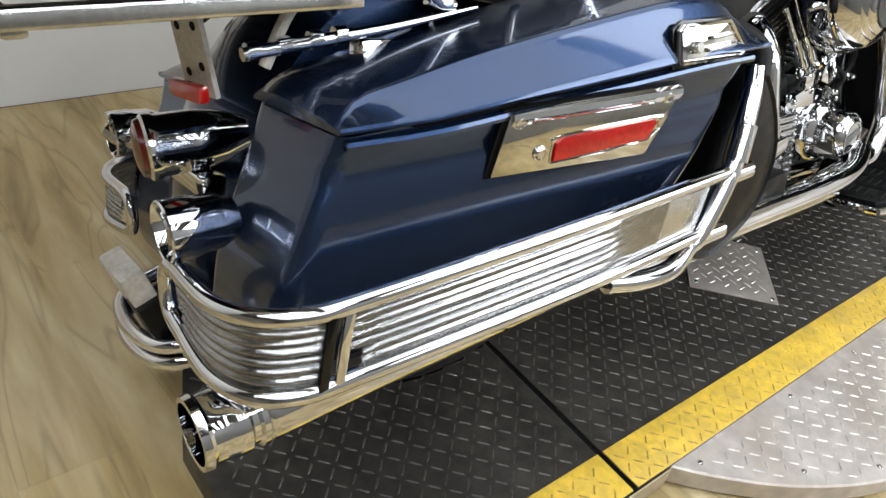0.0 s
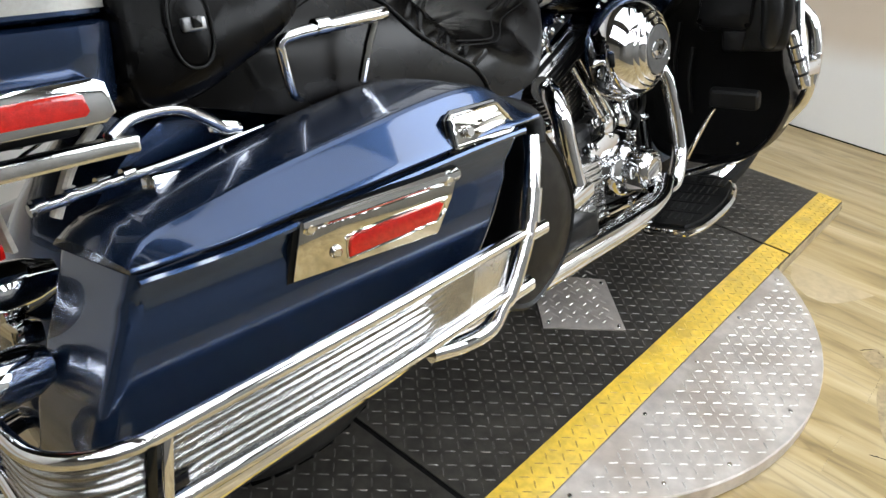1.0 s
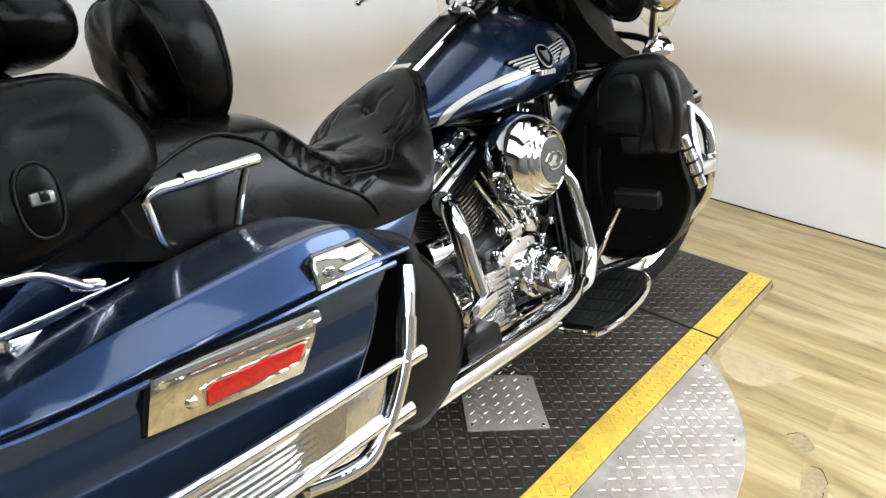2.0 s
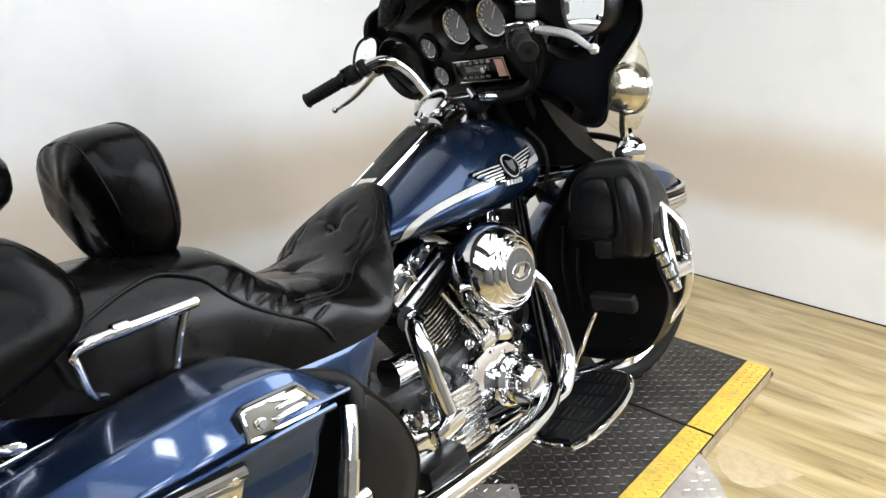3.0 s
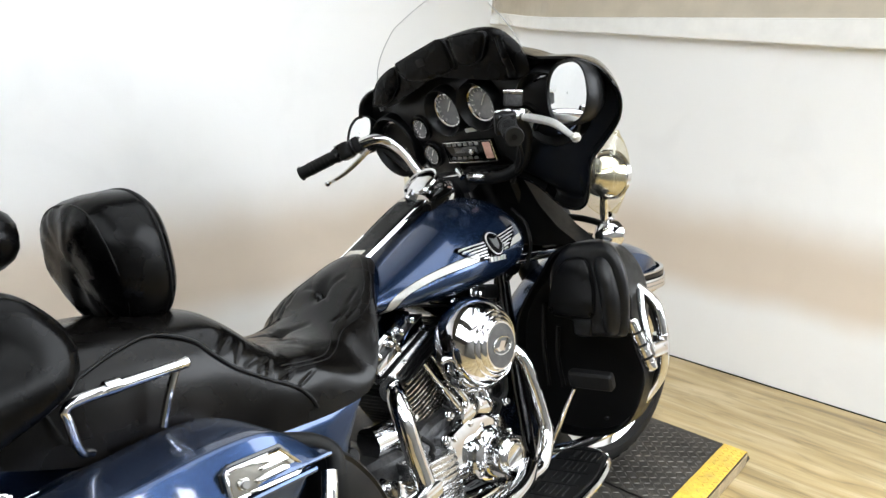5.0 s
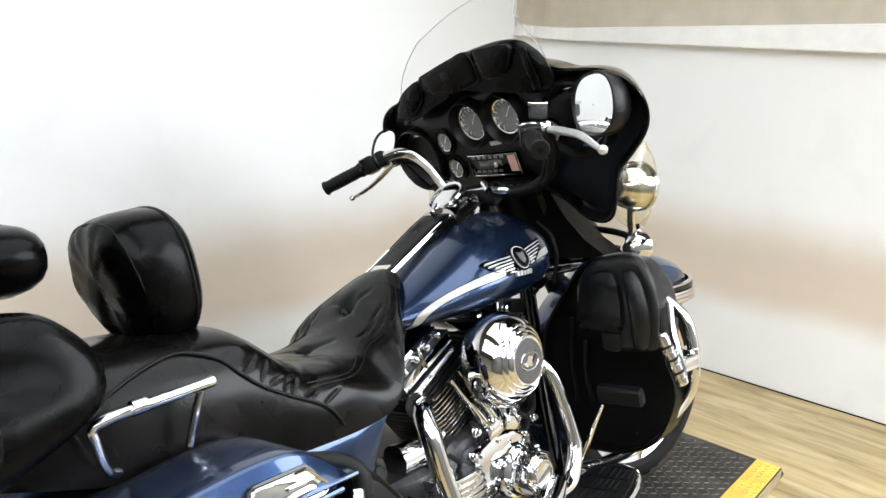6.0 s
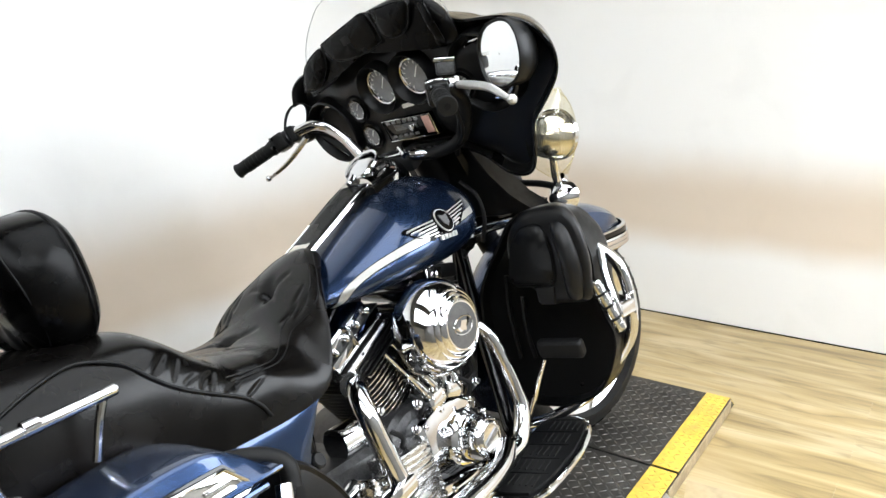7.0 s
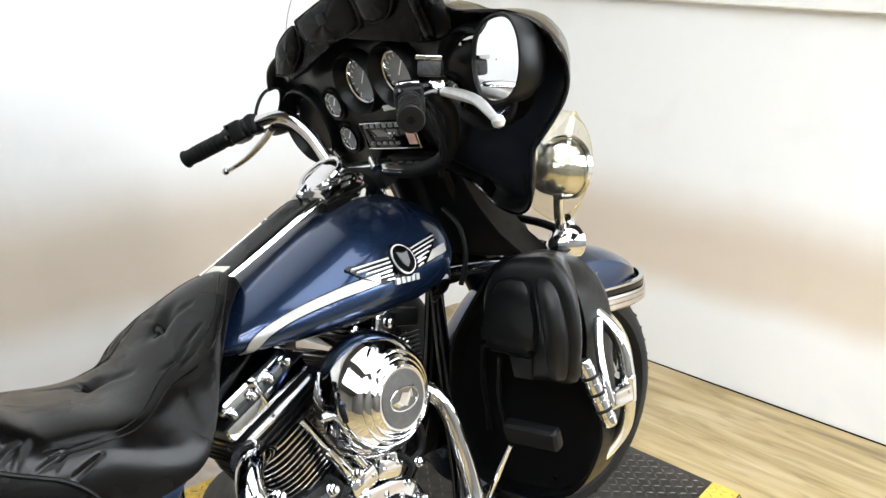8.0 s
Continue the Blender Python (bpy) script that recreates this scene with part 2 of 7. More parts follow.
WOOD = wood_material()
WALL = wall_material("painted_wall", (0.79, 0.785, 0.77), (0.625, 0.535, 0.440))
FASCIA = material("white_painted_board", (0.80, 0.79, 0.76), 0.5, vary=0.03, scale=3.0)
BEIGE = material("beige_wall_paint", (0.52, 0.46, 0.36), 0.6, vary=0.05, scale=2.0, bump=0.05)
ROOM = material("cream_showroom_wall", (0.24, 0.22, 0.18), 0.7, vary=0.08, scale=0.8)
# Unseen side wall: the dimness of the room is put into its colour.
PLAIN = material("dim_side_wall", (0.15, 0.147, 0.14), 0.6, vary=0.04, scale=1.0)
# Ceiling is unseen; its dark tone is there to hold back fill light.
CEIL = material("dim_ceiling", (0.10, 0.098, 0.095), 0.8, vary=0.06, scale=1.0)
LIGHT = lamp_surface("lamp_diffuser", (0.915, 0.977, 1.045), 40.0)
SOFT = lamp_surface("soft_panel", (0.915, 0.977, 1.045), 13.0)
OVERHEAD = lamp_surface("overhead_panel", (0.915, 0.977, 1.045), 3.6)
BADGE = material("badge_silver", (0.52, 0.515, 0.50), 0.35, 0.5, vary=0.06, scale=80.0)
INSERT = material("grey_insert", (0.10, 0.10, 0.10), 0.4, 0.6, vary=0.1, scale=60.0)


# ---- mesh helpers ----
def link_mesh(name, bm, mat, parent=None, label="", smooth=True, angle=35):
    me = bpy.data.meshes.new(name)
    bmesh.ops.recalc_face_normals(bm, faces=bm.faces[:])
    bm.to_mesh(me)
    bm.free()
    me.materials.append(mat)
    if smooth:
        me.polygons.foreach_set("use_smooth", [True] * len(me.polygons))
        me.set_sharp_from_angle(angle=radians(angle))
    ob = new(name, me)
    ob.parent = parent
    if label:
        ob["label"] = label
    return ob


def part(name, bm, mat, parent, label="", angle=35, m=None):
    """One mesh under a thing or under one of its parts."""
    if m is not None:
        bmesh.ops.transform(bm, matrix=m, verts=bm.verts[:])
    return link_mesh(name, bm, mat, parent, label, True, angle)


def loft(rings, caps=True, bm=None, ring_closed=True):
    bm = bm or bmesh.new()
    rows = [[bm.verts.new(p) for p in ring] for ring in rings]
    n = len(rows[0])
    for a, b in zip(rows, rows[1:]):
        for i in range(n if ring_closed else n - 1):
            j = (i + 1) % n
            bm.faces.new((a[i], a[j], b[j], b[i]))
    if caps:
        bm.faces.new(rows[0][::-1])
        bm.faces.new(rows[-1])
    return bm


def spline(pts, steps=6):
    """A smooth line through the points."""
    pts = [Vector(p) for p in pts]
    if len(pts) < 3:
        return pts
    ends = [2 * pts[0] - pts[1], *pts, 2 * pts[-1] - pts[-2]]
    out = []
    for a, b, c, d in zip(ends, ends[1:], ends[2:], ends[3:]):
        for k in range(steps):
            t = k / steps
            out.append(0.5 * (2 * b + (c - a) * t + (2 * a - 5 * b + 4 * c - d) * t * t + (3 * b - a - 3 * c + d) * t ** 3))
    return [*out, pts[-1]]


def tube(pts, r, seg=12, steps=6, bm=None, flat=1.0):
    """A round bar along a smooth line; r may be one radius or one for each point."""
    rs = r if isinstance(r, (list, tuple)) else [r] * len(pts)
    line = spline(pts, steps)
    if len(pts) < 3:
        radii = list(rs)
    else:
        radii = [p.x for p in spline([(q, 0, 0) for q in rs], steps)]
    rings, side = [], None
    for i, p in enumerate(line):
        d = (line[min(i + 1, len(line) - 1)] - line[max(i - 1, 0)]).normalized()
        if side is None:
            side = d.orthogonal().normalized() if abs(d.z) > 0.95 else d.cross(Vector((0, 0, 1))).normalized()
        side = (side - d * side.dot(d)).normalized()
        up = d.cross(side)
        rings.append([p + (side * math.cos(k * math.tau / seg) + up * flat * math.sin(k * math.tau / seg)) * radii[i] for k in range(seg)])
    return loft(rings, True, bm)


def lathe(profile, m=None, seg=32, bm=None):
    """Turned about local z; profile rows are radius, height."""
    bm = bm or bmesh.new()
    m = m or Matrix()
    rows = []
    for r, h in profile:
        if r < 1e-5:
            rows.append([bm.verts.new(m @ Vector((0, 0, h)))])
        else:
            rows.append([bm.verts.new(m @ Vector((r * math.cos(k * math.tau / seg), r * math.sin(k * math.tau / seg), h))) for k in range(seg)])
    for a, b in zip(rows, rows[1:]):
        for i in range(seg):
            j = (i + 1) % seg
            q = [a[i % len(a)], a[j % len(a)], b[j % len(b)], b[i % len(b)]]
            q = list(dict.fromkeys(q))
            if len(q) > 2:
                bm.faces.new(q)
    return bm


def rbox(size, m=None, bevel=0.004, seg=2, bm=None):
    """A box with rounded edges."""
    own = bmesh.new()
    bmesh.ops.create_cube(own, size=1.0, matrix=Matrix.Diagonal((*size, 1)))
    bmesh.ops.bevel(own, geom=own.edges[:], offset=min(bevel, min(size) * 0.45), segments=seg, affect="EDGES", profile=0.6)
    bmesh.ops.transform(own, matrix=m or Matrix(), verts=own.verts[:])
    if bm is None:
        return own
    joined(bm, own)
    return bm


def joined(bm, other):
    lookup = {v: bm.verts.new(v.co) for v in other.verts}
    for f in other.faces:
        bm.faces.new([lookup[v] for v in f.verts])
    other.free()
    return bm


def plate(outline, depth, m=None, bevel=0.002, bm=None):
    """A flat outline in local xy with thickness along local z."""
    own = bmesh.new()
    low = [own.verts.new((x, y, 0)) for x, y in outline]
    high = [own.verts.new((x, y, depth)) for x, y in outline]
    own.faces.new(low[::-1])
    own.faces.new(high)
    for i in range(len(low)):
        j = (i + 1) % len(low)
        own.faces.new((low[i], low[j], high[j], high[i]))
    if bevel:
        rim = [e for e in own.edges if abs(e.verts[0].co.z - e.verts[1].co.z) < 1e-6]
        bmesh.ops.bevel(own, geom=rim, offset=bevel, segments=2, affect="EDGES", profile=0.6)
    bmesh.ops.transform(own, matrix=m or Matrix(), verts=own.verts[:])
    return joined(bm, own) if bm else own


def oval(cx, cy, a, b, n=2.0, seg=28):
    out = []
    for k in range(seg):
        c, s = math.cos(k * math.tau / seg), math.sin(k * math.tau / seg)
        out.append((cx + a * math.copysign(abs(c) ** (2 / n), c), cy + b * math.copysign(abs(s) ** (2 / n), s)))
    return out


def curve(x, table):
    """A value read off a table of x, value: a smooth cubic through its points."""
    if x <= table[0][0]:
        return table[0][1]
    last = len(table) - 1
    slope = [(table[min(i + 1, last)][1] - table[max(i - 1, 0)][1]) / (table[min(i + 1, last)][0] - table[max(i - 1, 0)][0]) for i in range(last + 1)]
    for i in range(last):
        (a, p), (b, q) = table[i], table[i + 1]
        if x <= b:
            w = b - a
            t = (x - a) / w
            return p * (1 + 2 * t) * (1 - t) ** 2 + slope[i] * w * t * (1 - t) ** 2 + q * t * t * (3 - 2 * t) + slope[i + 1] * w * t * t * (t - 1)
    return table[-1][1]


def facing(p, d, up=(0, 0, 1)):
    """A pose at p whose local z points along d and whose local y is near up."""
    z = Vector(d).normalized()
    x = Vector(up).cross(z).normalized()
    y = z.cross(x)
    return Matrix.Translation(p) @ Matrix((x, y, z)).transposed().to_4x4()


def structure(name, bm, mat, label, category, smooth=False):
    return tagged(link_mesh(name, bm, mat, None, "", smooth), label, category, "", "structure")


def slab(x0, x1, y0, y1, z0, z1):
    bm = bmesh.new()
    bmesh.ops.create_cube(bm, size=1.0, matrix=Matrix.Translation(((x0 + x1) / 2, (y0 + y1) / 2, (z0 + z1) / 2)) @ Matrix.Diagonal((x1 - x0, y1 - y0, z1 - z0, 1)))
    return bm


# ---- the booth ----
FLOOR = -0.05
WALL_X, WALL_Y = 2.74, 1.57
structure("ground", slab(-6, 6, -6, 4, FLOOR - 0.2, FLOOR - 0.006), SEAL, "dark subfloor beneath the planks", "floor")
structure("floor", slab(-5, WALL_X, -5, WALL_Y, FLOOR - 0.0058, FLOOR - 0.004), SEAL, "oak-look plank floor round the turntable", "floor")


def booth_wall():
    """White wall along two sides with a rounded inner corner."""
    r, line = 0.16, []
    line.append((WALL_X, -5.0))
    for k in range(13):
        a = k / 12 * math.pi / 2
        line.append((WALL_X - r + r * math.cos(a), WALL_Y - r + r * math.sin(a)))
    line.append((-5.0, WALL_Y))
    bm = bmesh.new()
    inner = [[bm.verts.new((x, y, z)) for x, y in line] for z in (FLOOR, 1.36, 2.75)]
    out = [(x + 0.12 if i < 8 else x, y + (0.12 if i > 6 else 0)) for i, (x, y) in enumerate(line)]
    outer = [[bm.verts.new((x, y, z)) for x, y in out] for z in (FLOOR, 1.36, 2.75)]
    for rows in (inner, outer):
        for a, b in zip(rows, rows[1:]):
            for i in range(len(line) - 1):
                bm.faces.new((a[i], a[i + 1], b[i + 1], b[i]))
    for i in range(len(line) - 1):
        for row in (0, 2):
            bm.faces.new((inner[row][i], inner[row][i + 1], outer[row][i + 1], outer[row][i]))
    return bm


structure("wall_east", booth_wall(), WALL, "white booth wall with a soft tan tone put into its colour", "wall", True)
ledge = [(2.40, WALL_Y, 1.438)]
for k in range(9):
    a = math.pi / 2 * (1 - k / 8)
    ledge.append((WALL_X - 0.16 + 0.16 * math.cos(a), WALL_Y - 0.16 + 0.16 * math.sin(a), 1.444 + 0.0008 * k))
ledge += [(WALL_X, 0.7, 1.476), (WALL_X, -0.1, 1.505), (WALL_X, -1.08, 1.54)]
board, upper = [], []
for i, (x, y, top) in enumerate(ledge):
    p, q = ledge[max(i - 1, 0)], ledge[min(i + 1, len(ledge) - 1)]
    n = Vector((q[1] - p[1], p[0] - q[0], 0)).normalized()
    base = Vector((x, y, 0))
    board.append([base + n * d + Vector((0, 0, z)) for d, z in ((0.047, 1.392), (0.042, 1.388), (-0.002, 1.388), (-0.002, top), (0.042, top), (0.047, top - 0.004))])
    upper.append([base + n * d + Vector((0, 0, z)) for d, z in ((0.012, top - 0.01), (-0.002, top - 0.01), (-0.002, 2.75), (0.012, 2.75))])
structure("trim", loft(board), FASCIA, "white painted fascia board along the wall", "trim")
structure("wall_upper", loft(upper), BEIGE, "beige painted upper wall above the fascia", "wall")
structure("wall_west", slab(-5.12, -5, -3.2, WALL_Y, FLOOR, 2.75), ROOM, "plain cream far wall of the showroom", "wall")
structure("wall_south", slab(-5, WALL_X, -3.32, -3.2, FLOOR, 2.75), PLAIN, "unseen side wall, a dim room put into its colour", "wall")
structure("ceiling", slab(-5.12, WALL_X + 0.12, -5.12, WALL_Y + 0.12, 2.75, 2.85), CEIL, "unseen ceiling, coloured dark to cut the bounce light", "ceiling")
structure("baseboard", slab(WALL_X - 0.004, WALL_X + 0.002, -3.2, WALL_Y - 0.16, FLOOR, FLOOR + 0.005), SEAL, "thin dark joint where floor meets wall", "trim")


# overhead light panels in a close grid on the camera's side of the booth
def ceiling_light(m):
    root = tagged(new("ceiling_light"), "small white oblong ceiling light panel", "ceiling light", "ceiling lights")
    part("frame", slab(-0.065, 0.065, -0.08, 0.08, 0.004, 0.05), FASCIA, root)
    part("diffuser", slab(-0.042, 0.042, -0.055, 0.055, -0.006, 0.0035), LIGHT, root)
    root.matrix_world = m
    return root


first = None
for ix in range(16):
    for iy in range(13):
        x, y = -2.60 + 0.26 * ix, -2.95 + 0.30 * iy + (0.06 if ix % 2 else 0.0)
        if x > -0.65 and y > -1.30 or x > 0.75:
            continue
        m = pose(x, y, 2.69)
        if first is None:
            first = ceiling_light(m)
        else:
            copy_thing(first, m)
# large soft light box, tilted down from the ceiling towards the bike's front
panel = tagged(new("soft_light"), "large white soft light box tilted below the ceiling", "light box")
part("case", slab(-0.92, 0.92, -1.05, 1.05, 0.004, 0.09), BLACK_PLASTIC, panel)
part("diffuser", slab(-0.90, 0.90, -1.03, 1.03, -0.006, 0.0035), SOFT, panel)
panel.matrix_world = pose(1.86, -1.98, 2.06, 0, 36, 0)
# broad dim light panel under the ceiling over the bike's front
over = tagged(new("soft_light"), "broad dim white light panel flat under the ceiling", "light box")
part("case", slab(-1.02, 1.02, -1.02, 1.02, 0.004, 0.06), FASCIA, over)
part("diffuser", slab(-1.0, 1.0, -1.0, 1.0, -0.006, 0.0035), OVERHEAD, over)
over.matrix_world = pose(0.90, -0.05, 2.66)


# ---- the turntable ----
X_REAR, X_FRONT, X_A, X_B, DECK_W = -0.548, 1.965, 0.0, 1.39, 1.06
DISC_X, DISC_Y, DISC_R = 0.695, 0.53, 0.80
turntable = tagged(new("turntable"), "low steel motorcycle turntable with tread plate deck and yellow edges", "turntable")


def lugs(bm, inside, x0, x1, y0, y1, z, pitch=0.0235, turn=0.0, long=0.0108, wide=0.0019, high=0.0017):
    """Raised tread bars, turned this way and that in a chequer, joined into one mesh."""
    nx, ny = int((x1 - x0) / pitch), int((y1 - y0) / pitch)
    for i in range(nx):
        for j in range(ny):
            x, y = x0 + (i + 0.5) * pitch, y0 + (j + 0.5) * pitch
            if not inside(x, y):
                continue
            a = turn + (math.pi / 4 if (i + j) % 2 else -math.pi / 4)
            c, s = math.cos(a), math.sin(a)
            shape = [(-long, 0, 0), (-long * 0.62, -wide, 0), (long * 0.62, -wide, 0), (long, 0, 0), (long * 0.62, wide, 0), (-long * 0.62, wide, 0)]
            base = [bm.verts.new((x + u * c - v * s, y + u * s + v * c, z)) for u, v, _ in shape]
            tops = [bm.verts.new((x + u * c, y + u * s, z + high)) for u in (-long * 0.55, long * 0.55)]
            for q in ((base[0], base[1], tops[0]), (base[1], base[2], tops[1], tops[0]), (base[2], base[3], tops[1]),
                      (base[3], base[4], tops[1]), (base[4], base[5], tops[0], tops[1]), (base[5], base[0], tops[0])):
                bm.faces.new(q)
    return bm


def deck_plate(x0, x1, ramp0=0.0, ramp1=0.0):
    """A folded steel plate whose end may slope to the floor."""
    bm = bmesh.new()
    line = []
    if ramp0:
        line.append((x0 - ramp0, FLOOR + 0.004))
    line += [(x0, 0.0), (x1, 0.0)]
    if ramp1:
        line.append((x1 + ramp1, FLOOR + 0.004))
    top = [[bm.verts.new((x, y, z)) for x, z in line] for y in (0.0, DECK_W)]
    low = [[bm.verts.new((x, y, FLOOR)) for x, z in line] for y in (0.0, DECK_W)]
    n = len(line)
    for i in range(n - 1):
        bm.faces.new((top[0][i], top[0][i + 1], top[1][i + 1], top[1][i]))
        for k in (0, 1):
            bm.faces.new((top[k][i], top[k][i + 1], low[k][i + 1], low[k][i]))
    for i in (0, n - 1):
        bm.faces.new((top[0][i], top[1][i], low[1][i], low[0][i]))
    return bm


GAP = 0.006
STRIPE = 0.078
CORNER = 0.42


def rear_edge(y):
    """The deck's rear end: square behind the wheel, then cut back slantwise."""
    return X_REAR + max(0.0, y - CORNER) * 0.42


for x0, x1, r0, r1 in ((X_REAR, X_A - GAP, 0, 0), (X_A + GAP, X_B - GAP, 0, 0), (X_B + GAP, X_FRONT - 0.03, 0, 0.06)):
    rear = x0 == X_REAR
    body = plate([(x0, 0.0), (x1, 0.0), (x1, DECK_W), (rear_edge(DECK_W), DECK_W), (x0, CORNER)], -FLOOR, Matrix.Translation((0, 0, FLOOR)), 0.0) if rear else deck_plate(x0, x1, r0, r1)
    deck = part("deck_plate", body, DECK, turntable, "worn dark tread plate", 20)
    bm = bmesh.new()
    lugs(bm, (lambda x, y: x > rear_edge(y) + 0.02) if rear else (lambda x, y: True), x0 + 0.004, x1 - 0.004, STRIPE + 0.006, DECK_W - STRIPE - 0.006, 0.0)
    tagged(part("tread_pattern", bm, DECK_LUG, deck), kind="stuff")
    for y0 in (0.0, DECK_W - STRIPE):
        if rear and y0 > 0:
            x0 = rear_edge(DECK_W) + 0.01
        tape = part("edge_stripe", rbox((x1 - x0, STRIPE, 0.003), Matrix.Translation(((x0 + x1) / 2, y0 + STRIPE / 2, 0.001)), 0.001), YELLOW, deck, "yellow painted safety stripe")
        bm = bmesh.new()
        lugs(bm, lambda x, y: True, x0 + 0.004, x1 - 0.004, y0 - 0.002, y0 + STRIPE + 0.006, 0.0022)
        tagged(part("stripe_tread", bm, YELLOW_LUG, deck), kind="stuff")
    for sloped, xe, dx in ((r0, x0, -1), (r1, x1, 1)):
        if sloped:
            bm = bmesh.new()
            a = [bm.verts.new((xe, y, 0.0025)) for y in (0.0, STRIPE)]
            b = [bm.verts.new((xe + dx * sloped * 0.98, y, FLOOR + 0.0075)) for y in (0.0, STRIPE * 0.9)]
            bm.faces.new((a[0], a[1], b[1], b[0]))
            ret = bmesh.ops.extrude_face_region(bm, geom=bm.faces[:])
            bmesh.ops.translate(bm, verts=[v for v in ret["geom"] if isinstance(v, bmesh.types.BMVert)], vec=(0, 0, -0.002))
            part("stripe_end", bm, YELLOW, deck)
for x0, x1 in ((X_REAR, 0.09), (1.30, X_FRONT - 0.03)):
    part("edge_skirt", rbox((x1 - x0, 0.003, -FLOOR - 0.006), Matrix.Translation(((x0 + x1) / 2, -0.0035, FLOOR / 2 - 0.002)), 0.001), SKIRT, turntable, "beige metal edge skirt")
for x in (X_A, X_B):
    part("joint_seal", rbox((2 * GAP + 0.002, DECK_W + 0.004, 0.048), Matrix.Translation((x, DECK_W / 2, -0.0265)), 0.002), SEAL, turntable, "black rubber joint")


def disc():
    prof = [(0.0, FLOOR + 0.006), (DISC_R, FLOOR + 0.006), (DISC_R, -0.009), (DISC_R - 0.003, -0.006), (0.0, -0.006)]
    return lathe(prof, Matrix.Translation((DISC_X, DISC_Y, 0)), 96)


round_plate = part("round_plate", disc(), SILVER_PLATE, turntable, "round silver tread plate", 30)
bm = bmesh.new()
lugs(bm, lambda x, y: (x - DISC_X) ** 2 + (y - DISC_Y) ** 2 < (DISC_R - 0.015) ** 2, DISC_X - DISC_R, DISC_X + DISC_R, DISC_Y - DISC_R, -0.006, -0.006, pitch=0.0245, turn=math.radians(2))
tagged(part("tread_pattern", bm, LUG_SILVER, round_plate), kind="stuff")
for x, y in ((0.147, -0.022), (0.443, -0.018), (0.695, -0.02), (0.95, -0.02), (1.22, -0.022), (0.44, -0.20), (0.69, -0.235), (0.95, -0.20), (0.30, -0.13), (1.12, -0.12)):
    part("bolt", lathe([(0.0, 0.0028), (0.0035, 0.0028), (0.0048, 0.0015), (0.005, 0)], Matrix.Translation((x, y, -0.006)), 12), WORN_CHROME, round_plate)
part("skirt", lathe([(DISC_R - 0.02, FLOOR), (DISC_R - 0.02, FLOOR + 0.008)], Matrix.Translation((DISC_X, DISC_Y, 0)), 64), SEAL, turntable)
# loose tread plate patch on the deck
patch = part("cover_plate", plate([(0.519, 0.284), (0.662, 0.147), (0.82, 0.295), (0.745, 0.375), (0.62, 0.375)], 0.004, Matrix.Translation((0, 0, 0.0012)), 0.001), SILVER_PLATE, turntable, "bolted silver tread plate patch")
bm = bmesh.new()


def in_patch(x, y):
    return x + y > 0.83 and y - x > -0.50 and y - x < -0.25 and y < 0.365


lugs(bm, in_patch, 0.5, 0.84, 0.14, 0.38, 0.0052, pitch=0.0235, turn=math.radians(45))
tagged(part("tread_pattern", bm, LUG_SILVER, patch), kind="stuff")
for x, y in ((0.545, 0.288), (0.662, 0.165), (0.795, 0.292), (0.63, 0.362), (0.735, 0.362)):
    part("bolt", lathe([(0.0, 0.003), (0.004, 0.003), (0.006, 0.0)], Matrix.Translation((x, y, 0.0052)), 12), WORN_CHROME, patch)


# ---- the motorcycle: leaning on its stand, x ahead, y to its left, origin under the rear axle ----
bike = tagged(new("motorcycle"), "dark blue touring motorcycle with chrome trim leaning on its side stand", "motorcycle")
bike.matrix_world = pose(-0.14, 0.375, 0.0, 0, 0, -1.5) @ pose(0, 0, 0, -15.5, 0, 0)
STEER_AXIS = Vector((-math.sin(radians(26)), 0, math.cos(radians(26))))
STEER_AT = Vector((1.27, 0, 0.85))
WHEELED = Matrix.Translation(STEER_AT) @ Matrix.Rotation(radians(-14), 4, STEER_AXIS) @ Matrix.Translation(-STEER_AT)
STEERED = Matrix.Translation(STEER_AT) @ Matrix.Rotation(radians(-10), 4, STEER_AXIS) @ Matrix.Translation(-STEER_AT)
MIRRORED = Matrix.Diagonal((1, -1, 1, 1))
FAR_SIDE = Matrix.Translation((0.08, -0.03, -0.08)) @ MIRRORED


def bolt(p, d, r, parent, mat=None, high=None):
    high = high or r * 0.8
    return part("bolt", lathe([(0, high), (r * 0.55, high), (r * 0.9, high * 0.75), (r, 0)], facing(p, d, (0, 0.3, 1) if abs(Vector(d).normalized().z) < 0.9 else (1, 0, 0)), 12), mat or CHROME, parent)


def tyre_profile(r, w, n=20):
    """Section of a round tyre: from one bead over the crown to the other."""
    rows = [(r - w * 1.02, -w * 0.62)]
    for k in range(n + 1):
        a = math.pi * (k / n)
        rows.append((r - w * 0.92 + w * 0.92 * math.sin(a) ** 0.85, -w * math.cos(a)))
    rows.append((r - w * 1.02, w * 0.62))
    return rows


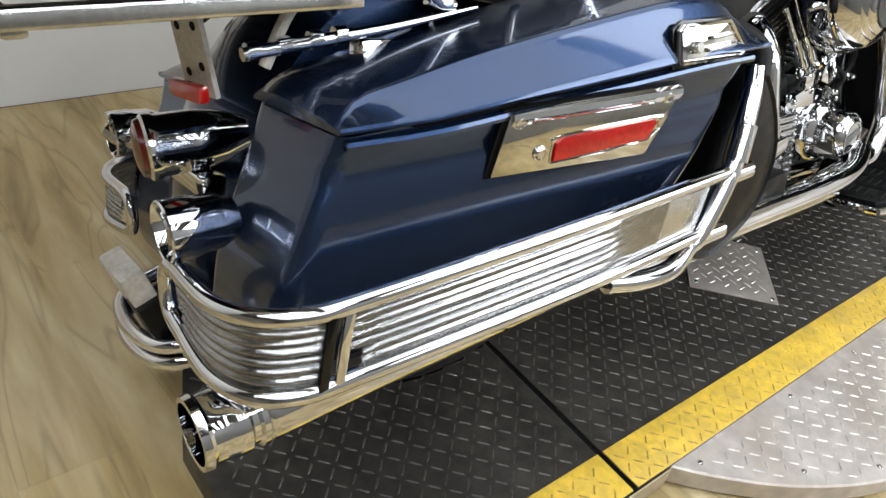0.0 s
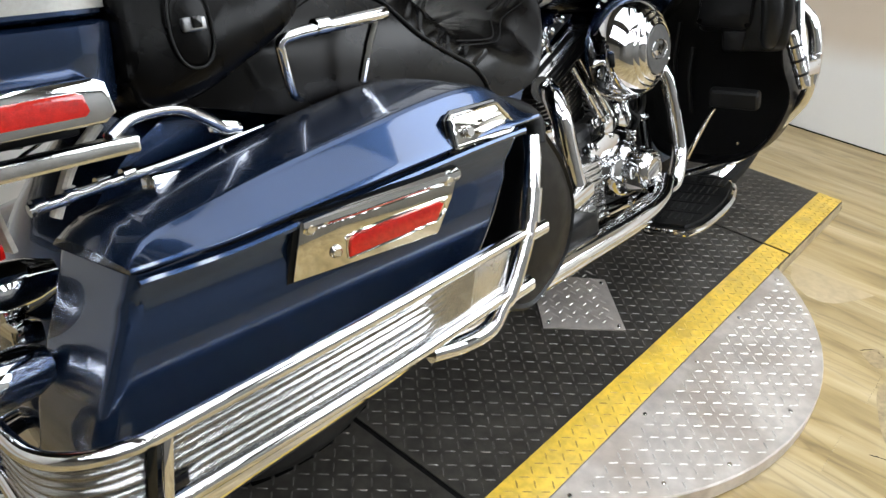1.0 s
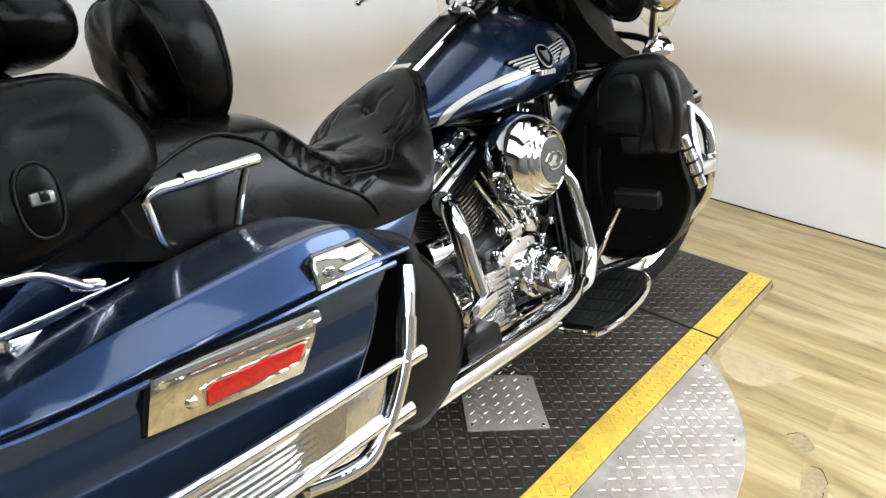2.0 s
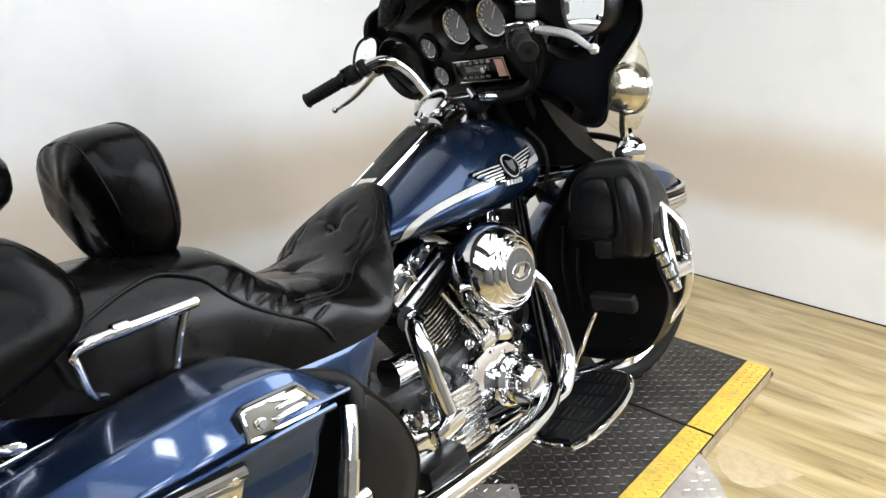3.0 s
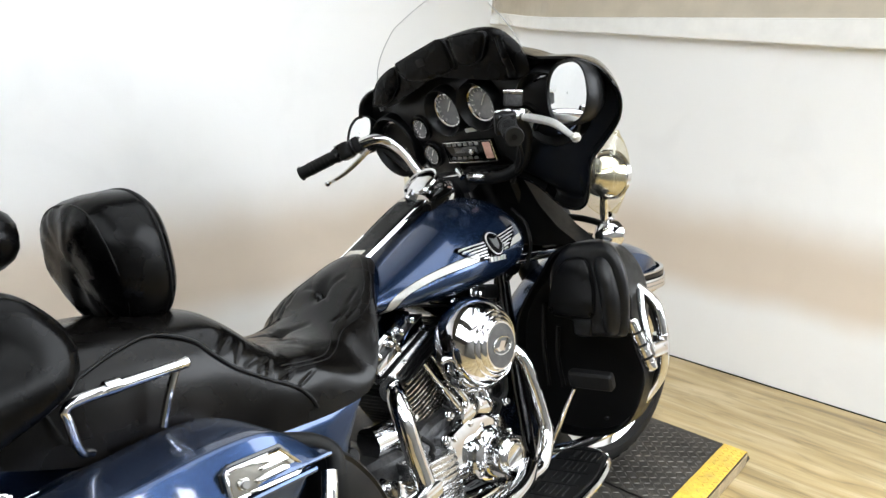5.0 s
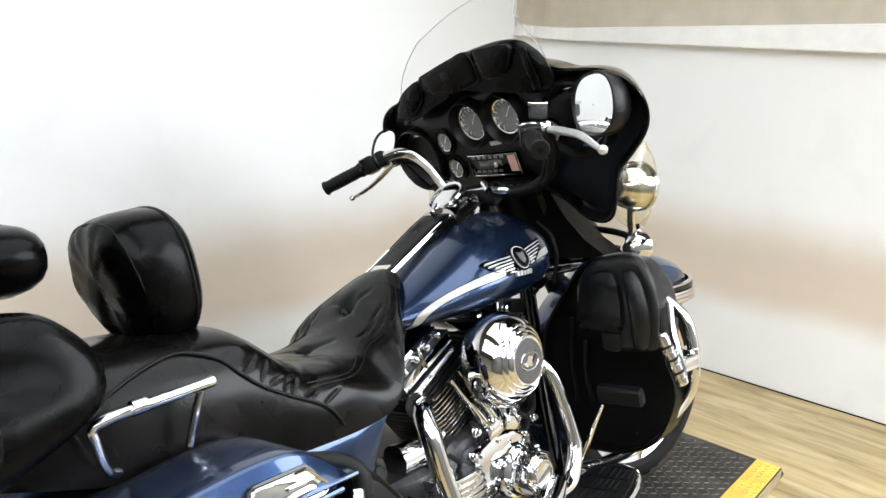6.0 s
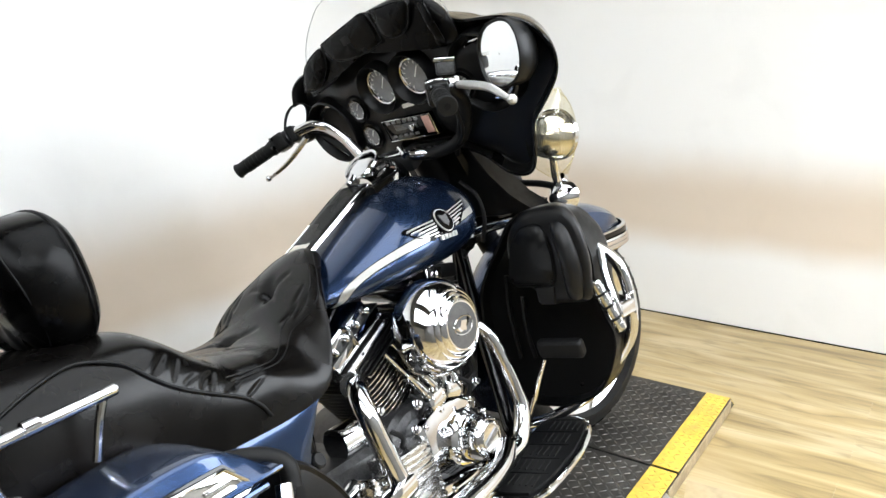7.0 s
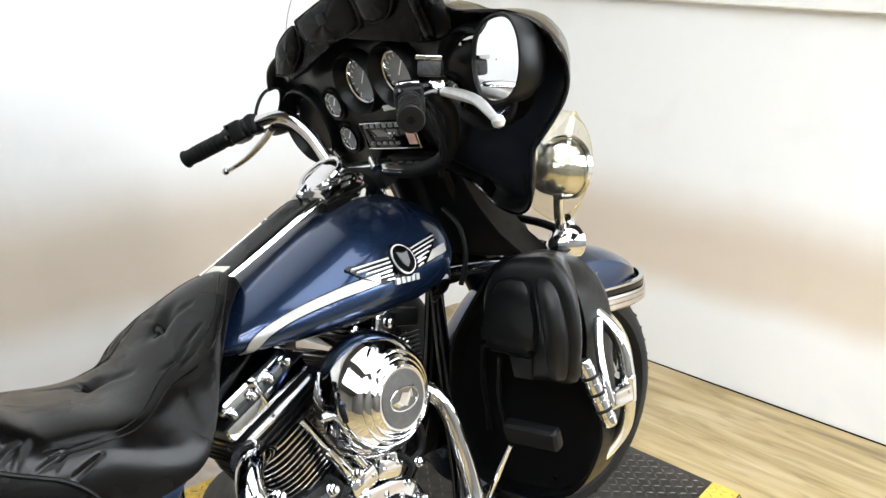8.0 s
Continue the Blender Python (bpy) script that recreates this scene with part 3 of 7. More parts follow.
def wheel(name, x, z, r, w, m, label):
    hub = Matrix.Translation((x, 0, z)) @ Matrix.Rotation(math.pi / 2, 4, "X")
    bm = lathe(tyre_profile(r, w), hub, 72)
    root = part(name, bm, TYRE, bike, label, 50, m)
    groove = bmesh.new()
    for k in range(44):
        for s in (-1, 1):
            a = k / 44 * math.tau + (0.05 if s > 0 else 0)
            q = Matrix.Translation((x, 0, z)) @ Matrix.Rotation(a, 4, "Y") @ Matrix.Translation((0, s * w * 0.45, r * 1.0 - 0.004)) @ Matrix.Rotation(radians(35 * s), 4, "Z") @ Matrix.Rotation(radians(-30 * s), 4, "X")
            rbox((0.006, w * 0.55, 0.009), q, 0.001, 1, groove)
    tagged(part("tread", groove, SEAL, root, "", 35, m), kind="stuff")
    ri = r - w * 1.0
    prof = [(ri - 0.035, -w * 0.30), (ri - 0.012, -w * 0.42), (ri + 0.006, -w * 0.66), (ri + 0.012, -w * 0.66), (ri - 0.004, -w * 0.3), (ri - 0.004, w * 0.3), (ri + 0.012, w * 0.66), (ri + 0.006, w * 0.66), (ri - 0.012, w * 0.42), (ri - 0.035, w * 0.30), (ri - 0.04, 0), (ri - 0.035, -w * 0.30)]
    part("rim", lathe(prof, hub, 64), CHROME, root, "chrome rim", 35, m)
    part("hub", lathe([(0, -0.08), (0.03, -0.08), (0.035, -0.05), (0.05, -0.045), (0.05, 0.045), (0.035, 0.05), (0.03, 0.08), (0, 0.08)], hub, 24), ALUMINIUM, root, "", 35, m)
    spoke = bmesh.new()
    for k in range(9):
        a = k / 9 * math.tau
        d = Vector((math.cos(a), 0, math.sin(a)))
        tube([Vector((x, 0, z)) + d * 0.045, Vector((x, 0, z)) + d * (ri - 0.02)], [0.018, 0.012], 8, 2, spoke, 0.6)
    part("spokes", spoke, ALUMINIUM, root, "cast silver spokes", 35, m)
    part("brake_disc", lathe([(0.06, -0.072), (0.145, -0.072), (0.145, -0.077), (0.06, -0.077), (0.06, -0.072)], hub @ Matrix.Diagonal((1, 1, -1, 1)), 48), ALUMINIUM, root, "", 35, m)
    return root


REAR_R = 0.318
wheel("rear_wheel", 0.0, REAR_R, REAR_R, 0.068, None, "rear wheel with black tyre")


def fender(x, z, r, half, a0, a1, flare=0.0, n=26, valance=0.06, cut=None, nose=0.0):
    """A mudguard arc over a wheel: crowned top with straight side skirts and rolled edges."""
    rings = []
    for k in range(n + 1):
        a = radians(a0 + (a1 - a0) * k / n)
        c, s = math.cos(a), math.sin(a)
        low = r - valance
        if cut and s > 0.2 and a < math.pi * 0.6:
            low = min(r - 0.012, max(low, cut / s))
        w = half * max(0.2, min(1.0, (k / n * abs(a1 - a0) + 1.5) / nose) ** 0.5) if nose else half
        sec = [(low, -w), (r - (r - low) * 0.4, -w * 1.02), (r - min(0.012, (r - low) * 0.3), -w * 0.96), (r + 0.006, -w * 0.7), (r + 0.016, -w * 0.3), (r + 0.018, 0.0)]
        sec = sec + [(q, -y) for q, y in sec[-2::-1]]
        inner = [(q - 0.006, y * 0.95) for q, y in sec[::-1]]
        rings.append([(x + q * c, y, z + q * s) for q, y in sec + inner])
    return loft(rings)


rear_fender = part("rear_fender", fender(0, REAR_R, 0.365, 0.105, 15, 200, valance=0.09), PAINT, bike, "blue painted rear fender")


# saddlebags
def bag_out(x):
    return -0.376 - 0.065 * (x + 0.07)


LID_TOP = [(-0.357, 0.552), (-0.345, 0.5605), (-0.330, 0.5680), (-0.315, 0.5720), (-0.277, 0.579), (-0.204, 0.594), (-0.131, 0.606), (-0.039, 0.619), (0.047, 0.630), (0.10, 0.633), (0.142, 0.629), (0.175, 0.612), (0.20, 0.585), (0.214, 0.560)]


def seam(x):
    """Height of the joint between bag and lid."""
    return 0.545 + 0.068 * max(0.0, x + 0.26) - 0.004 * max(0.0, x - 0.10) / 0.1


def box_line(xa, xb, deep, r, n=5):
    """Outline of a box with rounded corners: x, and the share of the depth outwards; plain sides between close pairs of points."""
    pts = []
    for cx, cy, a0 in ((xb - r, deep - r, 0), (xa + r, deep - r, 90), (xa + r, r, 180), (xb - r, r, 270)):
        a = radians(a0)
        arc = [(cx + r * math.cos(a + k / n * math.pi / 2), cy + r * math.sin(a + k / n * math.pi / 2)) for k in range(n + 1)]
        lead, trail = (arc[0][0] + 0.004 * math.sin(a), arc[0][1] - 0.004 * math.cos(a)), (arc[-1][0] - 0.004 * math.sin(a + math.pi / 2) , arc[-1][1] + 0.004 * math.cos(a + math.pi / 2))
        pts += [lead] + arc + [trail]
    return [(x, y / deep) for x, y in pts]


def saddlebag(side):
    m = None if side < 0 else FAR_SIDE
    rows = [(0.296, -0.425, 0.055, -0.235, -0.315), (0.302, -0.432, 0.065, -0.222, -0.335), (0.33, -0.436, 0.080, -0.212, -0.357), (0.40, -0.417, 0.112, -0.205, -0.366),
            (0.46, -0.392, 0.142, -0.203, -0.374), (0.50, -0.372, 0.165, -0.202, -0.375), (0.515, -0.366, 0.172, -0.202, -0.372), (0.525, -0.362, 0.178, -0.202, -0.378), (0.545, -0.354, 0.192, -0.202, -0.381)]
    rings = []
    for z, xa, xb, yi, yo in rows:
        ring = []
        for px, across in box_line(xa, xb, abs(yo - yi), 0.016):
            out = yo - 0.065 * (px + 0.07) * (z - 0.25) / 0.3
            ring.append((px, yi + (out - yi) * across, z + (seam(px) - 0.545) * max(0, z - 0.48) / 0.065))
        rings.append(ring)
    body = part("saddlebag", loft(rings), PAINT, bike, "blue hard saddlebag", 40, m)
    # lid: sections along x
    rings = []
    xs = [-0.357, -0.354, -0.345] + [-0.33 + 0.0175 * k for k in range(31)] + [0.203, 0.211, 0.214]
    for x in xs:
        zt = curve(x, LID_TOP)
        o = bag_out(x) - 0.010
        base = seam(x) + 0.004
        zt = max(zt, base + 0.004)
        h = zt - base
        k = min(1, h / 0.024)
        d = 0.030 * k
        sec = [(o, base), (o - 0.0025, base + 0.003), (o - 0.001, base + 0.006), (o - 0.001 + d * 0.08, base + 0.006 + (h - 0.010) * 0.09), (o + d * 0.86, zt - 0.004 * k - (h - 0.010) * 0.09), (o + d - 0.0025, zt - 0.004 * k), (o + d - 0.0003, zt - 0.0005), (o + d + 0.002, zt + 0.0010), (o + d + 0.006, zt + 0.0017), (o + d + 0.03, zt + 0.0040),
               (-0.29, zt + 0.0075), (-0.25, zt + 0.0085), (-0.218, zt + 0.0065), (-0.206, zt), (-0.202, base)]
        rings.append([(x, y, z) for y, z in sec])
    lid = part("lid", loft(rings), PAINT, body, "blue saddlebag lid", 30, m)
    # gasket line
    bm = tube([(x, bag_out(x) + (0.004 if x in (-0.352, 0.195) else -0.003), seam(x) + 0.002) for x in (-0.352, -0.26, -0.13, 0.0, 0.10, 0.195)], 0.0035, 8)
    part("gasket", bm, SEAL, body, "", 35, m)
    # trim bead under the lid
    bm = tube([(x, bag_out(x) - (0.006 if x < -0.3 else 0.008 if x < 0.15 else 0.004), seam(x) - 0.007) for x in (-0.350, -0.26, -0.13, 0.0, 0.10, 0.19)], 0.005, 8)
    part("lid_bead", bm, PAINT, body, "", 35, m)
    # latch
    base = facing((0.108, bag_out(0.108) + 0.001, 0.589), (0, -1, 0.16)) @ Matrix.Diagonal((0.88, 0.80, 1, 1))
    latch = part("latch", plate([(-0.068, -0.026), (0.056, -0.028), (0.074, -0.018), (0.036, 0.028), (-0.060, 0.028), (-0.068, 0.020)], 0.010, base, 0.003), PLATE_METAL, body, "chrome saddlebag latch with a lever", 35, m)
    part("latch_rim", tube([base @ Vector((x, y, 0.0105)) for x, y in ((-0.064, -0.023), (0.054, -0.025), (0.070, -0.017), (0.034, 0.025), (-0.057, 0.025), (-0.064, 0.018), (-0.064, -0.023))], 0.0024, 6, 1), CHROME, latch, "", 35, m)
    part("latch_lever", rbox((0.060, 0.007, 0.009), base @ pose(0.010, -0.008, 0.0125, 0, 0, 3), 0.003, 3), CHROME, latch, "", 35, m)
    part("latch_lever", rbox((0.046, 0.006, 0.008), base @ pose(0.014, 0.007, 0.0120, 0, 0, 3), 0.003, 3), CHROME, latch, "", 35, m)
    part("latch_lock", lathe([(0, 0.016), (0.007, 0.016), (0.0095, 0.012), (0.0095, 0)], base @ pose(-0.042, -0.004, 0.004), 16), CHROME, latch, "", 35, m)
    part("latch_surround", plate([(-0.073, -0.031), (0.060, -0.033), (0.082, -0.019), (0.040, 0.033), (-0.055, 0.033), (-0.072, 0.022)], 0.005, base @ pose(0, 0, -0.002), 0.002), BLACK_GLOSS, latch, "", 35, m)
    return body


right_bag = saddlebag(-1)
left_bag = saddlebag(1)

# chrome plate with red reflector on the bag
RP = Matrix.Translation((-0.075, -0.384, 0.5165)) @ Matrix.Rotation(radians(-9.5), 4, "Z") @ Matrix.Rotation(radians(97), 4, "X") @ pose(-0.009, 0.006, 0) @ Matrix.Diagonal((0.925, 0.85, 1, 1))
marker = part("reflector_plate", plate([(-0.125, -0.042), (0.085, -0.043), (0.108, 0.004), (0.121, 0.043), (-0.108, 0.034)], 0.004, RP @ pose(0.005, -0.003, 0.010), 0.0012), PLATE_METAL, right_bag, "chrome plate round a red reflector")
part("backing", plate([(-0.129, -0.045), (0.088, -0.046), (0.126, 0.045), (-0.111, 0.037)], 0.012, RP @ pose(0.003, -0.004, -0.003), 0.001), BLACK_PLASTIC, marker)
part("top_strip", loft([[RP @ Vector((x + 0.005, y - 0.003 + dy, 0.0142 + dz)) for dy, dz in ((-0.016, 0.0), (-0.008, 0.0042), (-0.001, 0.0030), (0.001, -0.004))] for x, y in ((-0.107, 0.034), (-0.03, 0.0365), (0.05, 0.040), (0.120, 0.043))]), CHROME, marker, "sloped chrome strip")
for k in range(7):
    part("strip_mark", rbox((0.016 + 0.008 * (k % 3), 0.0045, 0.0012), RP @ pose(-0.085 + 0.027 * k, 0.024 + 0.0011 * k, 0.0172, -28, 0, 2.4), 0.0004, 1), BLACK_GLOSS, marker)
part("red_reflector", plate([(-0.048, -0.031), (0.083, -0.020), (0.094, 0.002), (0.088, 0.006), (-0.038, -0.003), (-0.046, -0.009)], 0.005, RP @ pose(0.004, -0.004, 0.012), 0.0015), RED, marker, "red reflector")
part("reflector_rim", tube([RP @ Vector((x + 0.004, y - 0.004, 0.0145)) for x, y in ((-0.05, -0.033), (0.085, -0.022), (0.097, 0.003), (0.088, 0.0085), (-0.04, -0.0005), (-0.050, -0.009), (-0.05, -0.033))], 0.0012, 6, 2), CHROME, marker)
for x, y in ((-0.066, -0.018), (-0.097, 0.024), (0.103, 0.033)):
    part("screw", lathe([(0, 0.004), (0.005, 0.0042), (0.007, 0.002), (0.0085, 0.0015), (0.009, 0)], RP @ pose(x + 0.004, y - 0.004, 0.0142), 16), CHROME, marker)

# chrome saddlebag guard
GY = -0.408
G_TOP = [(0.170, GY, 0.430), (-0.10, GY - 0.002, 0.421), (-0.36, GY, 0.4155), (-0.415, GY + 0.006, 0.4145), (-0.450, GY + 0.032, 0.413), (-0.468, GY + 0.080, 0.412), (-0.468, -0.25, 0.412)]
G_LOW = [(0.128, GY, 0.357), (-0.10, GY - 0.002, 0.347), (-0.37, GY, 0.343), (-0.43, GY + 0.006, 0.342), (-0.462, GY + 0.032, 0.341), (-0.476, GY + 0.080, 0.344), (-0.472, -0.25, 0.352)]


def guard_line(k):
    """A line between the two rails; k is 0 at the lower one, 1 at the upper."""
    return [tuple(a + (b - a) * k for a, b in zip(q, p)) for p, q in zip(G_TOP, G_LOW)]


for side, m in ((-1, None), (1, FAR_SIDE)):
    loop = G_TOP + [(-0.468, -0.225, 0.404), (-0.469, -0.218, 0.383), (-0.471, -0.225, 0.360)] + G_LOW[::-1]
    guard = part("saddlebag_guard", tube(loop, 0.0088, 12, 8), CHROME, bike, "chrome saddlebag guard with ribbed panels", 35, m)
    # ribbed panel: side and wrap
    for name, i0, i1, x0, x1 in (("side_panel", 0, 2, -0.385, 0.12), ("rear_panel", 2, 6, None, None)):
        def rail(k):
            pts = spline(guard_line(k), 10)
            if name == "side_panel":
                return [p for p in pts if x0 <= p.x <= x1]
            return [p for p in pts if p.x < -0.40 or p.y > GY + 0.004]
        rows, levels = [], [0.08, 0.12] + [0.12 + 0.76 * j / 30 for j in range(1, 31)] + [0.92]
        length = min(len(rail(k)) for k in (0.1, 0.5, 0.9))
        for k in levels:
            phase = (k - 0.14) / 0.72 * 6
            rise = 0.0048 * max(0.0, math.sin(phase % 1 * math.pi)) ** 0.7 if 0 <= phase <= 6 else 0.0
            pts = rail(k)[:length]
            out = []
            for i, p in enumerate(pts):
                d = (pts[min(i + 1, length - 1)] - pts[max(i - 1, 0)]).normalized()
                n = Vector((d.y, -d.x, 0)) * (1 if Vector((d.y, -d.x, 0)).dot(Vector((-0.3, -1, 0))) > 0 else -1)
                lift = rise
                if name == "side_panel":
                    if p.x > -0.03 or p.x < -0.376:
                        lift = 0.0
                out.append(p + n * (lift - 0.002))
            rows.append(out)
        bm = loft(rows, False, None, False)
        bmesh.ops.solidify(bm, geom=bm.faces[:], thickness=0.002)
        part(name, bm, RIBBED, guard, "ribbed chrome panel", 70, m)
    part("flat_panel", plate([(-0.032, 0.352), (0.112, 0.359), (0.135, 0.421), (-0.020, 0.414)], 0.003, Matrix.Translation((0, GY + 0.004, 0)) @ Matrix.Rotation(math.pi / 2, 4, "X"), 0.001), ALUMINIUM, guard, "smooth satin panel", 35, m)
    for z, k in ((0.4265, 0.0), (0.3545, 0.0)):
        part("clamp", tube([(0.122 + (z - 0.3545) * 0.55, GY, z - 0.0016), (0.166 + (z - 0.3545) * 0.55, GY, z)], 0.0125, 14), CHROME, guard, "", 35, m)
    part("corner_strip", rbox((0.010, 0.006, 0.075), pose(-0.402, GY - 0.004, 0.378, 0, 12, 0), 0.002), BLACK_GLOSS, guard, "", 35, m)
    part("corner_strip", rbox((0.010, 0.006, 0.075), pose(-0.386, GY - 0.004, 0.379, 0, 12, 0), 0.002), CHROME, guard, "", 35, m)
# muffler
muf = part("muffler", tube([(0.0, -0.318, 0.306), (-0.02, -0.318, 0.306), (-0.10, -0.318, 0.305), (-0.30, -0.320, 0.296), (-0.415, -0.320, 0.286), (-0.435, -0.320, 0.284)], [0.026, 0.034, 0.038, 0.038, 0.037, 0.034], 24, 6), CHROME, bike, "long chrome muffler", 40)
part("heat_shield", plate([(-0.40, -0.016), (0.02, -0.008), (0.03, 0.018), (-0.41, 0.014)], 0.010, Matrix.Translation((0, -0.358, 0.318)) @ Matrix.Rotation(math.pi / 2, 4, "X"), 0.003), CASE_GREY, muf)
tip = Matrix.Translation((-0.430, -0.320, 0.284)) @ Matrix.Rotation(radians(-93), 4, "Y") @ Matrix.Diagonal((0.87, 0.87, 0.95, 1))
part("tip", lathe([(0.036, 0), (0.042, 0.004), (0.042, 0.010), (0.037, 0.013), (0.037, 0.019), (0.042, 0.023), (0.042, 0.034), (0.040, 0.040), (0.040, 0.058), (0.043, 0.062), (0.042, 0.070), (0.036, 0.070), (0.034, 0.03), (0, 0.03)], tip, 32), CHROME, muf, "chrome muffler tip", 30)
part("tip_hole", lathe([(0.0335, 0.034), (0.0, 0.034)], tip, 24), SEAL, muf)
part("exhaust_pipe", tube([(-0.01, -0.318, 0.306), (0.10, -0.312, 0.290), (0.25, -0.30, 0.272), (0.45, -0.295, 0.268), (0.70, -0.29, 0.268), (0.83, -0.270, 0.270), (0.90, -0.245, 0.288)], [0.026, 0.023, 0.023, 0.023, 0.023, 0.023, 0.023], 16), CHROME, bike, "chrome lower exhaust pipe")
part("guard_mount", tube([(-0.02, GY + 0.02, 0.322), (0.03, GY + 0.01, 0.316), (0.075, GY, 0.322), (0.108, GY + 0.002, 0.345), (0.125, GY, 0.357), (0.170, GY, 0.430), (0.206, GY + 0.012, 0.510), (0.222, GY + 0.023, 0.548)], 0.0125, 14), CHROME, bike, "chrome rear guard bar")
part("guard_sleeve", tube([(0.175, GY - 0.001, 0.442), (0.192, GY + 0.004, 0.485)], 0.0150, 14), WORN_CHROME, bike)
part("guard_bracket", tube([(0.140, -0.30, 0.598), (0.185, -0.332, 0.596), (0.222, -0.358, 0.586), (0.241, -0.376, 0.566), (0.236, -0.383, 0.536)], 0.0140, 14), RUBBER, bike, "black rubber sleeve on the guard bar")
shield = [(0.172, 0.320), (0.176, 0.300), (0.204, 0.280), (0.245, 0.274), (0.300, 0.296), (0.337, 0.323), (0.360, 0.365), (0.368, 0.413), (0.346, 0.475), (0.315, 0.520), (0.281, 0.554), (0.262, 0.545), (0.215, 0.430)]
shield = [(p.x, p.z) for p in spline([(x, 0, z) for x, z in shield + shield[:1]], 3)][:-1]
bm = loft([[(0.275 + (x - 0.275) * f, y, 0.40 + (z - 0.40) * f) for x, z in shield] for y, f in ((-0.240, 0.90), (-0.252, 0.97), (-0.275, 1.0), (-0.345, 1.0), (-0.356, 0.985), (-0.360, 0.95), (-0.357, 0.90), (-0.359, 0.86), (-0.361, 0.5))])
part("leg_shield", bm, BLACK_PLASTIC, bike, "black rubber guard bar cover", 40)


# ---- tail: rack, tail lamp, top box ----
def soft_block(x0, x1, y0, y1, z0, z1, n=4.0, rows=10, seg=32, squash=2.6, m=None):
    """A padded block: horizontal ovals that close towards top and bottom."""
    rings = []
    for k in range(rows + 1):
        t = -1 + 2 * k / rows
        t = math.copysign(1 - (1 - abs(t)) ** 1.6, t)
        f = max(0.02, (1 - abs(t) ** squash)) ** (1 / squash)
        rings.append([(x, y, (z0 + z1) / 2 + (z1 - z0) / 2 * t) for x, y in oval((x0 + x1) / 2, (y0 + y1) / 2, (x1 - x0) / 2 * f, (y1 - y0) / 2 * f, n, seg)])
    bm = loft(rings)
    if m:
        bmesh.ops.transform(bm, matrix=m, verts=bm.verts[:])
    return bm


rings = []
for z, g in ((0.668, -0.03), (0.672, -0.012), (0.69, 0.0), (0.758, 0.006), (0.762, 0.0)):
    rings.append([(x, y, z) for x, y in oval(-0.435, 0, 0.165 + g, 0.298 + g, 7.0, 48)])
top_box = part("top_box", loft(rings), PAINT, bike, "blue luggage top box with red side markers", 40)
rings = []
for z, g in ((0.765, 0.0), (0.768, 0.006), (0.80, 0.008), (0.86, 0.004), (0.90, -0.02), (0.918, -0.06), (0.924, -0.12)):
    rings.append([(x, y, z) for x, y in oval(-0.435, 0, 0.165 + g, 0.298 + g, 6.0, 48)])
part("lid", loft(rings), PAINT, top_box, "blue top box lid", 40)
rings = []
for z, g in ((0.772, 0.0085), (0.796, 0.0095)):
    rings.append([(x, y, z) for x, y in oval(-0.435, 0, 0.165 + g, 0.298 + g, 6.0, 48)])
part("stripe", loft(rings, False), SILVER_PAINT, top_box, "silver pinstripe band", 40)
for side, m in ((-1, None), (1, MIRRORED)):
    face = facing((-0.435, -0.302, 0.694), (0, -1, 0.03))
    lampbox = part("side_marker", plate([(-0.15, -0.018), (0.112, -0.020), (0.124, -0.012), (0.119, 0.016), (0.108, 0.021), (-0.15, 0.019)], 0.016, face, 0.004), CHROME, top_box, "chrome side marker lamp", 35, m)
    part("lens", plate([(-0.145, -0.010), (0.094, -0.011), (0.099, -0.007), (0.096, 0.008), (0.09, 0.011), (-0.145, 0.010)], 0.005, face @ pose(0, 0, 0.0145), 0.002), RED, lampbox, "red lens", 35, m)
    # luggage rack rails under the box
    part("rack_rail", rbox((0.30, 0.028, 0.016), pose(-0.44, -0.292, 0.648), 0.004), WORN_CHROME, bike, "chrome rack rail", 35, m)
    part("rack_loop", tube([(-0.31, -0.285, 0.655), (-0.275, -0.272, 0.668), (-0.225, -0.262, 0.666), (-0.19, -0.255, 0.648), (-0.165, -0.248, 0.632), (-0.145, -0.245, 0.628)], 0.0068, 12), CHROME, bike, "chrome rack loop", 35, m)
    part("rack_fitting", rbox((0.036, 0.014, 0.015), pose(-0.165, -0.247, 0.634, 0, 12, 0), 0.006), CHROME, bike, "", 35, m)
    part("rack_bar", tube([(-0.385, -0.25, 0.600), (-0.335, -0.25, 0.604), (-0.29, -0.25, 0.607), (-0.21, -0.25, 0.614), (-0.115, -0.25, 0.625)], [0.0065, 0.0065, 0.0060, 0.0045, 0.0015], 12), CHROME, bike, "tapered chrome rack bar", 35, m)
    for x in (-0.375, -0.345, -0.312, -0.285):
        part("collar", tube([(x - 0.006, -0.25, 0.601 + (x + 0.385) * 0.08), (x + 0.006, -0.25, 0.602 + (x + 0.385) * 0.08)], 0.0085, 12), CHROME, bike, "", 35, m)
    part("rack_strut", tube([(-0.300, -0.245, 0.665), (-0.335, -0.245, 0.632), (-0.360, -0.24, 0.585)], 0.006, 10), CREAM, bike, "pale rack strut", 35, m)
    part("wiring", tube([(-0.165, -0.24, 0.62), (-0.17, -0.235, 0.60), (-0.19, -0.23, 0.585), (-0.22, -0.22, 0.575), (-0.26, -0.2, 0.56)], 0.003, 8), WORN_CHROME, bike, "", 35, m)
    part("rack_plate", rbox((0.055, 0.02, 0.018), pose(-0.24, -0.24, 0.592, 0, 5, 15), 0.005), CHROME, bike, "", 35, m)
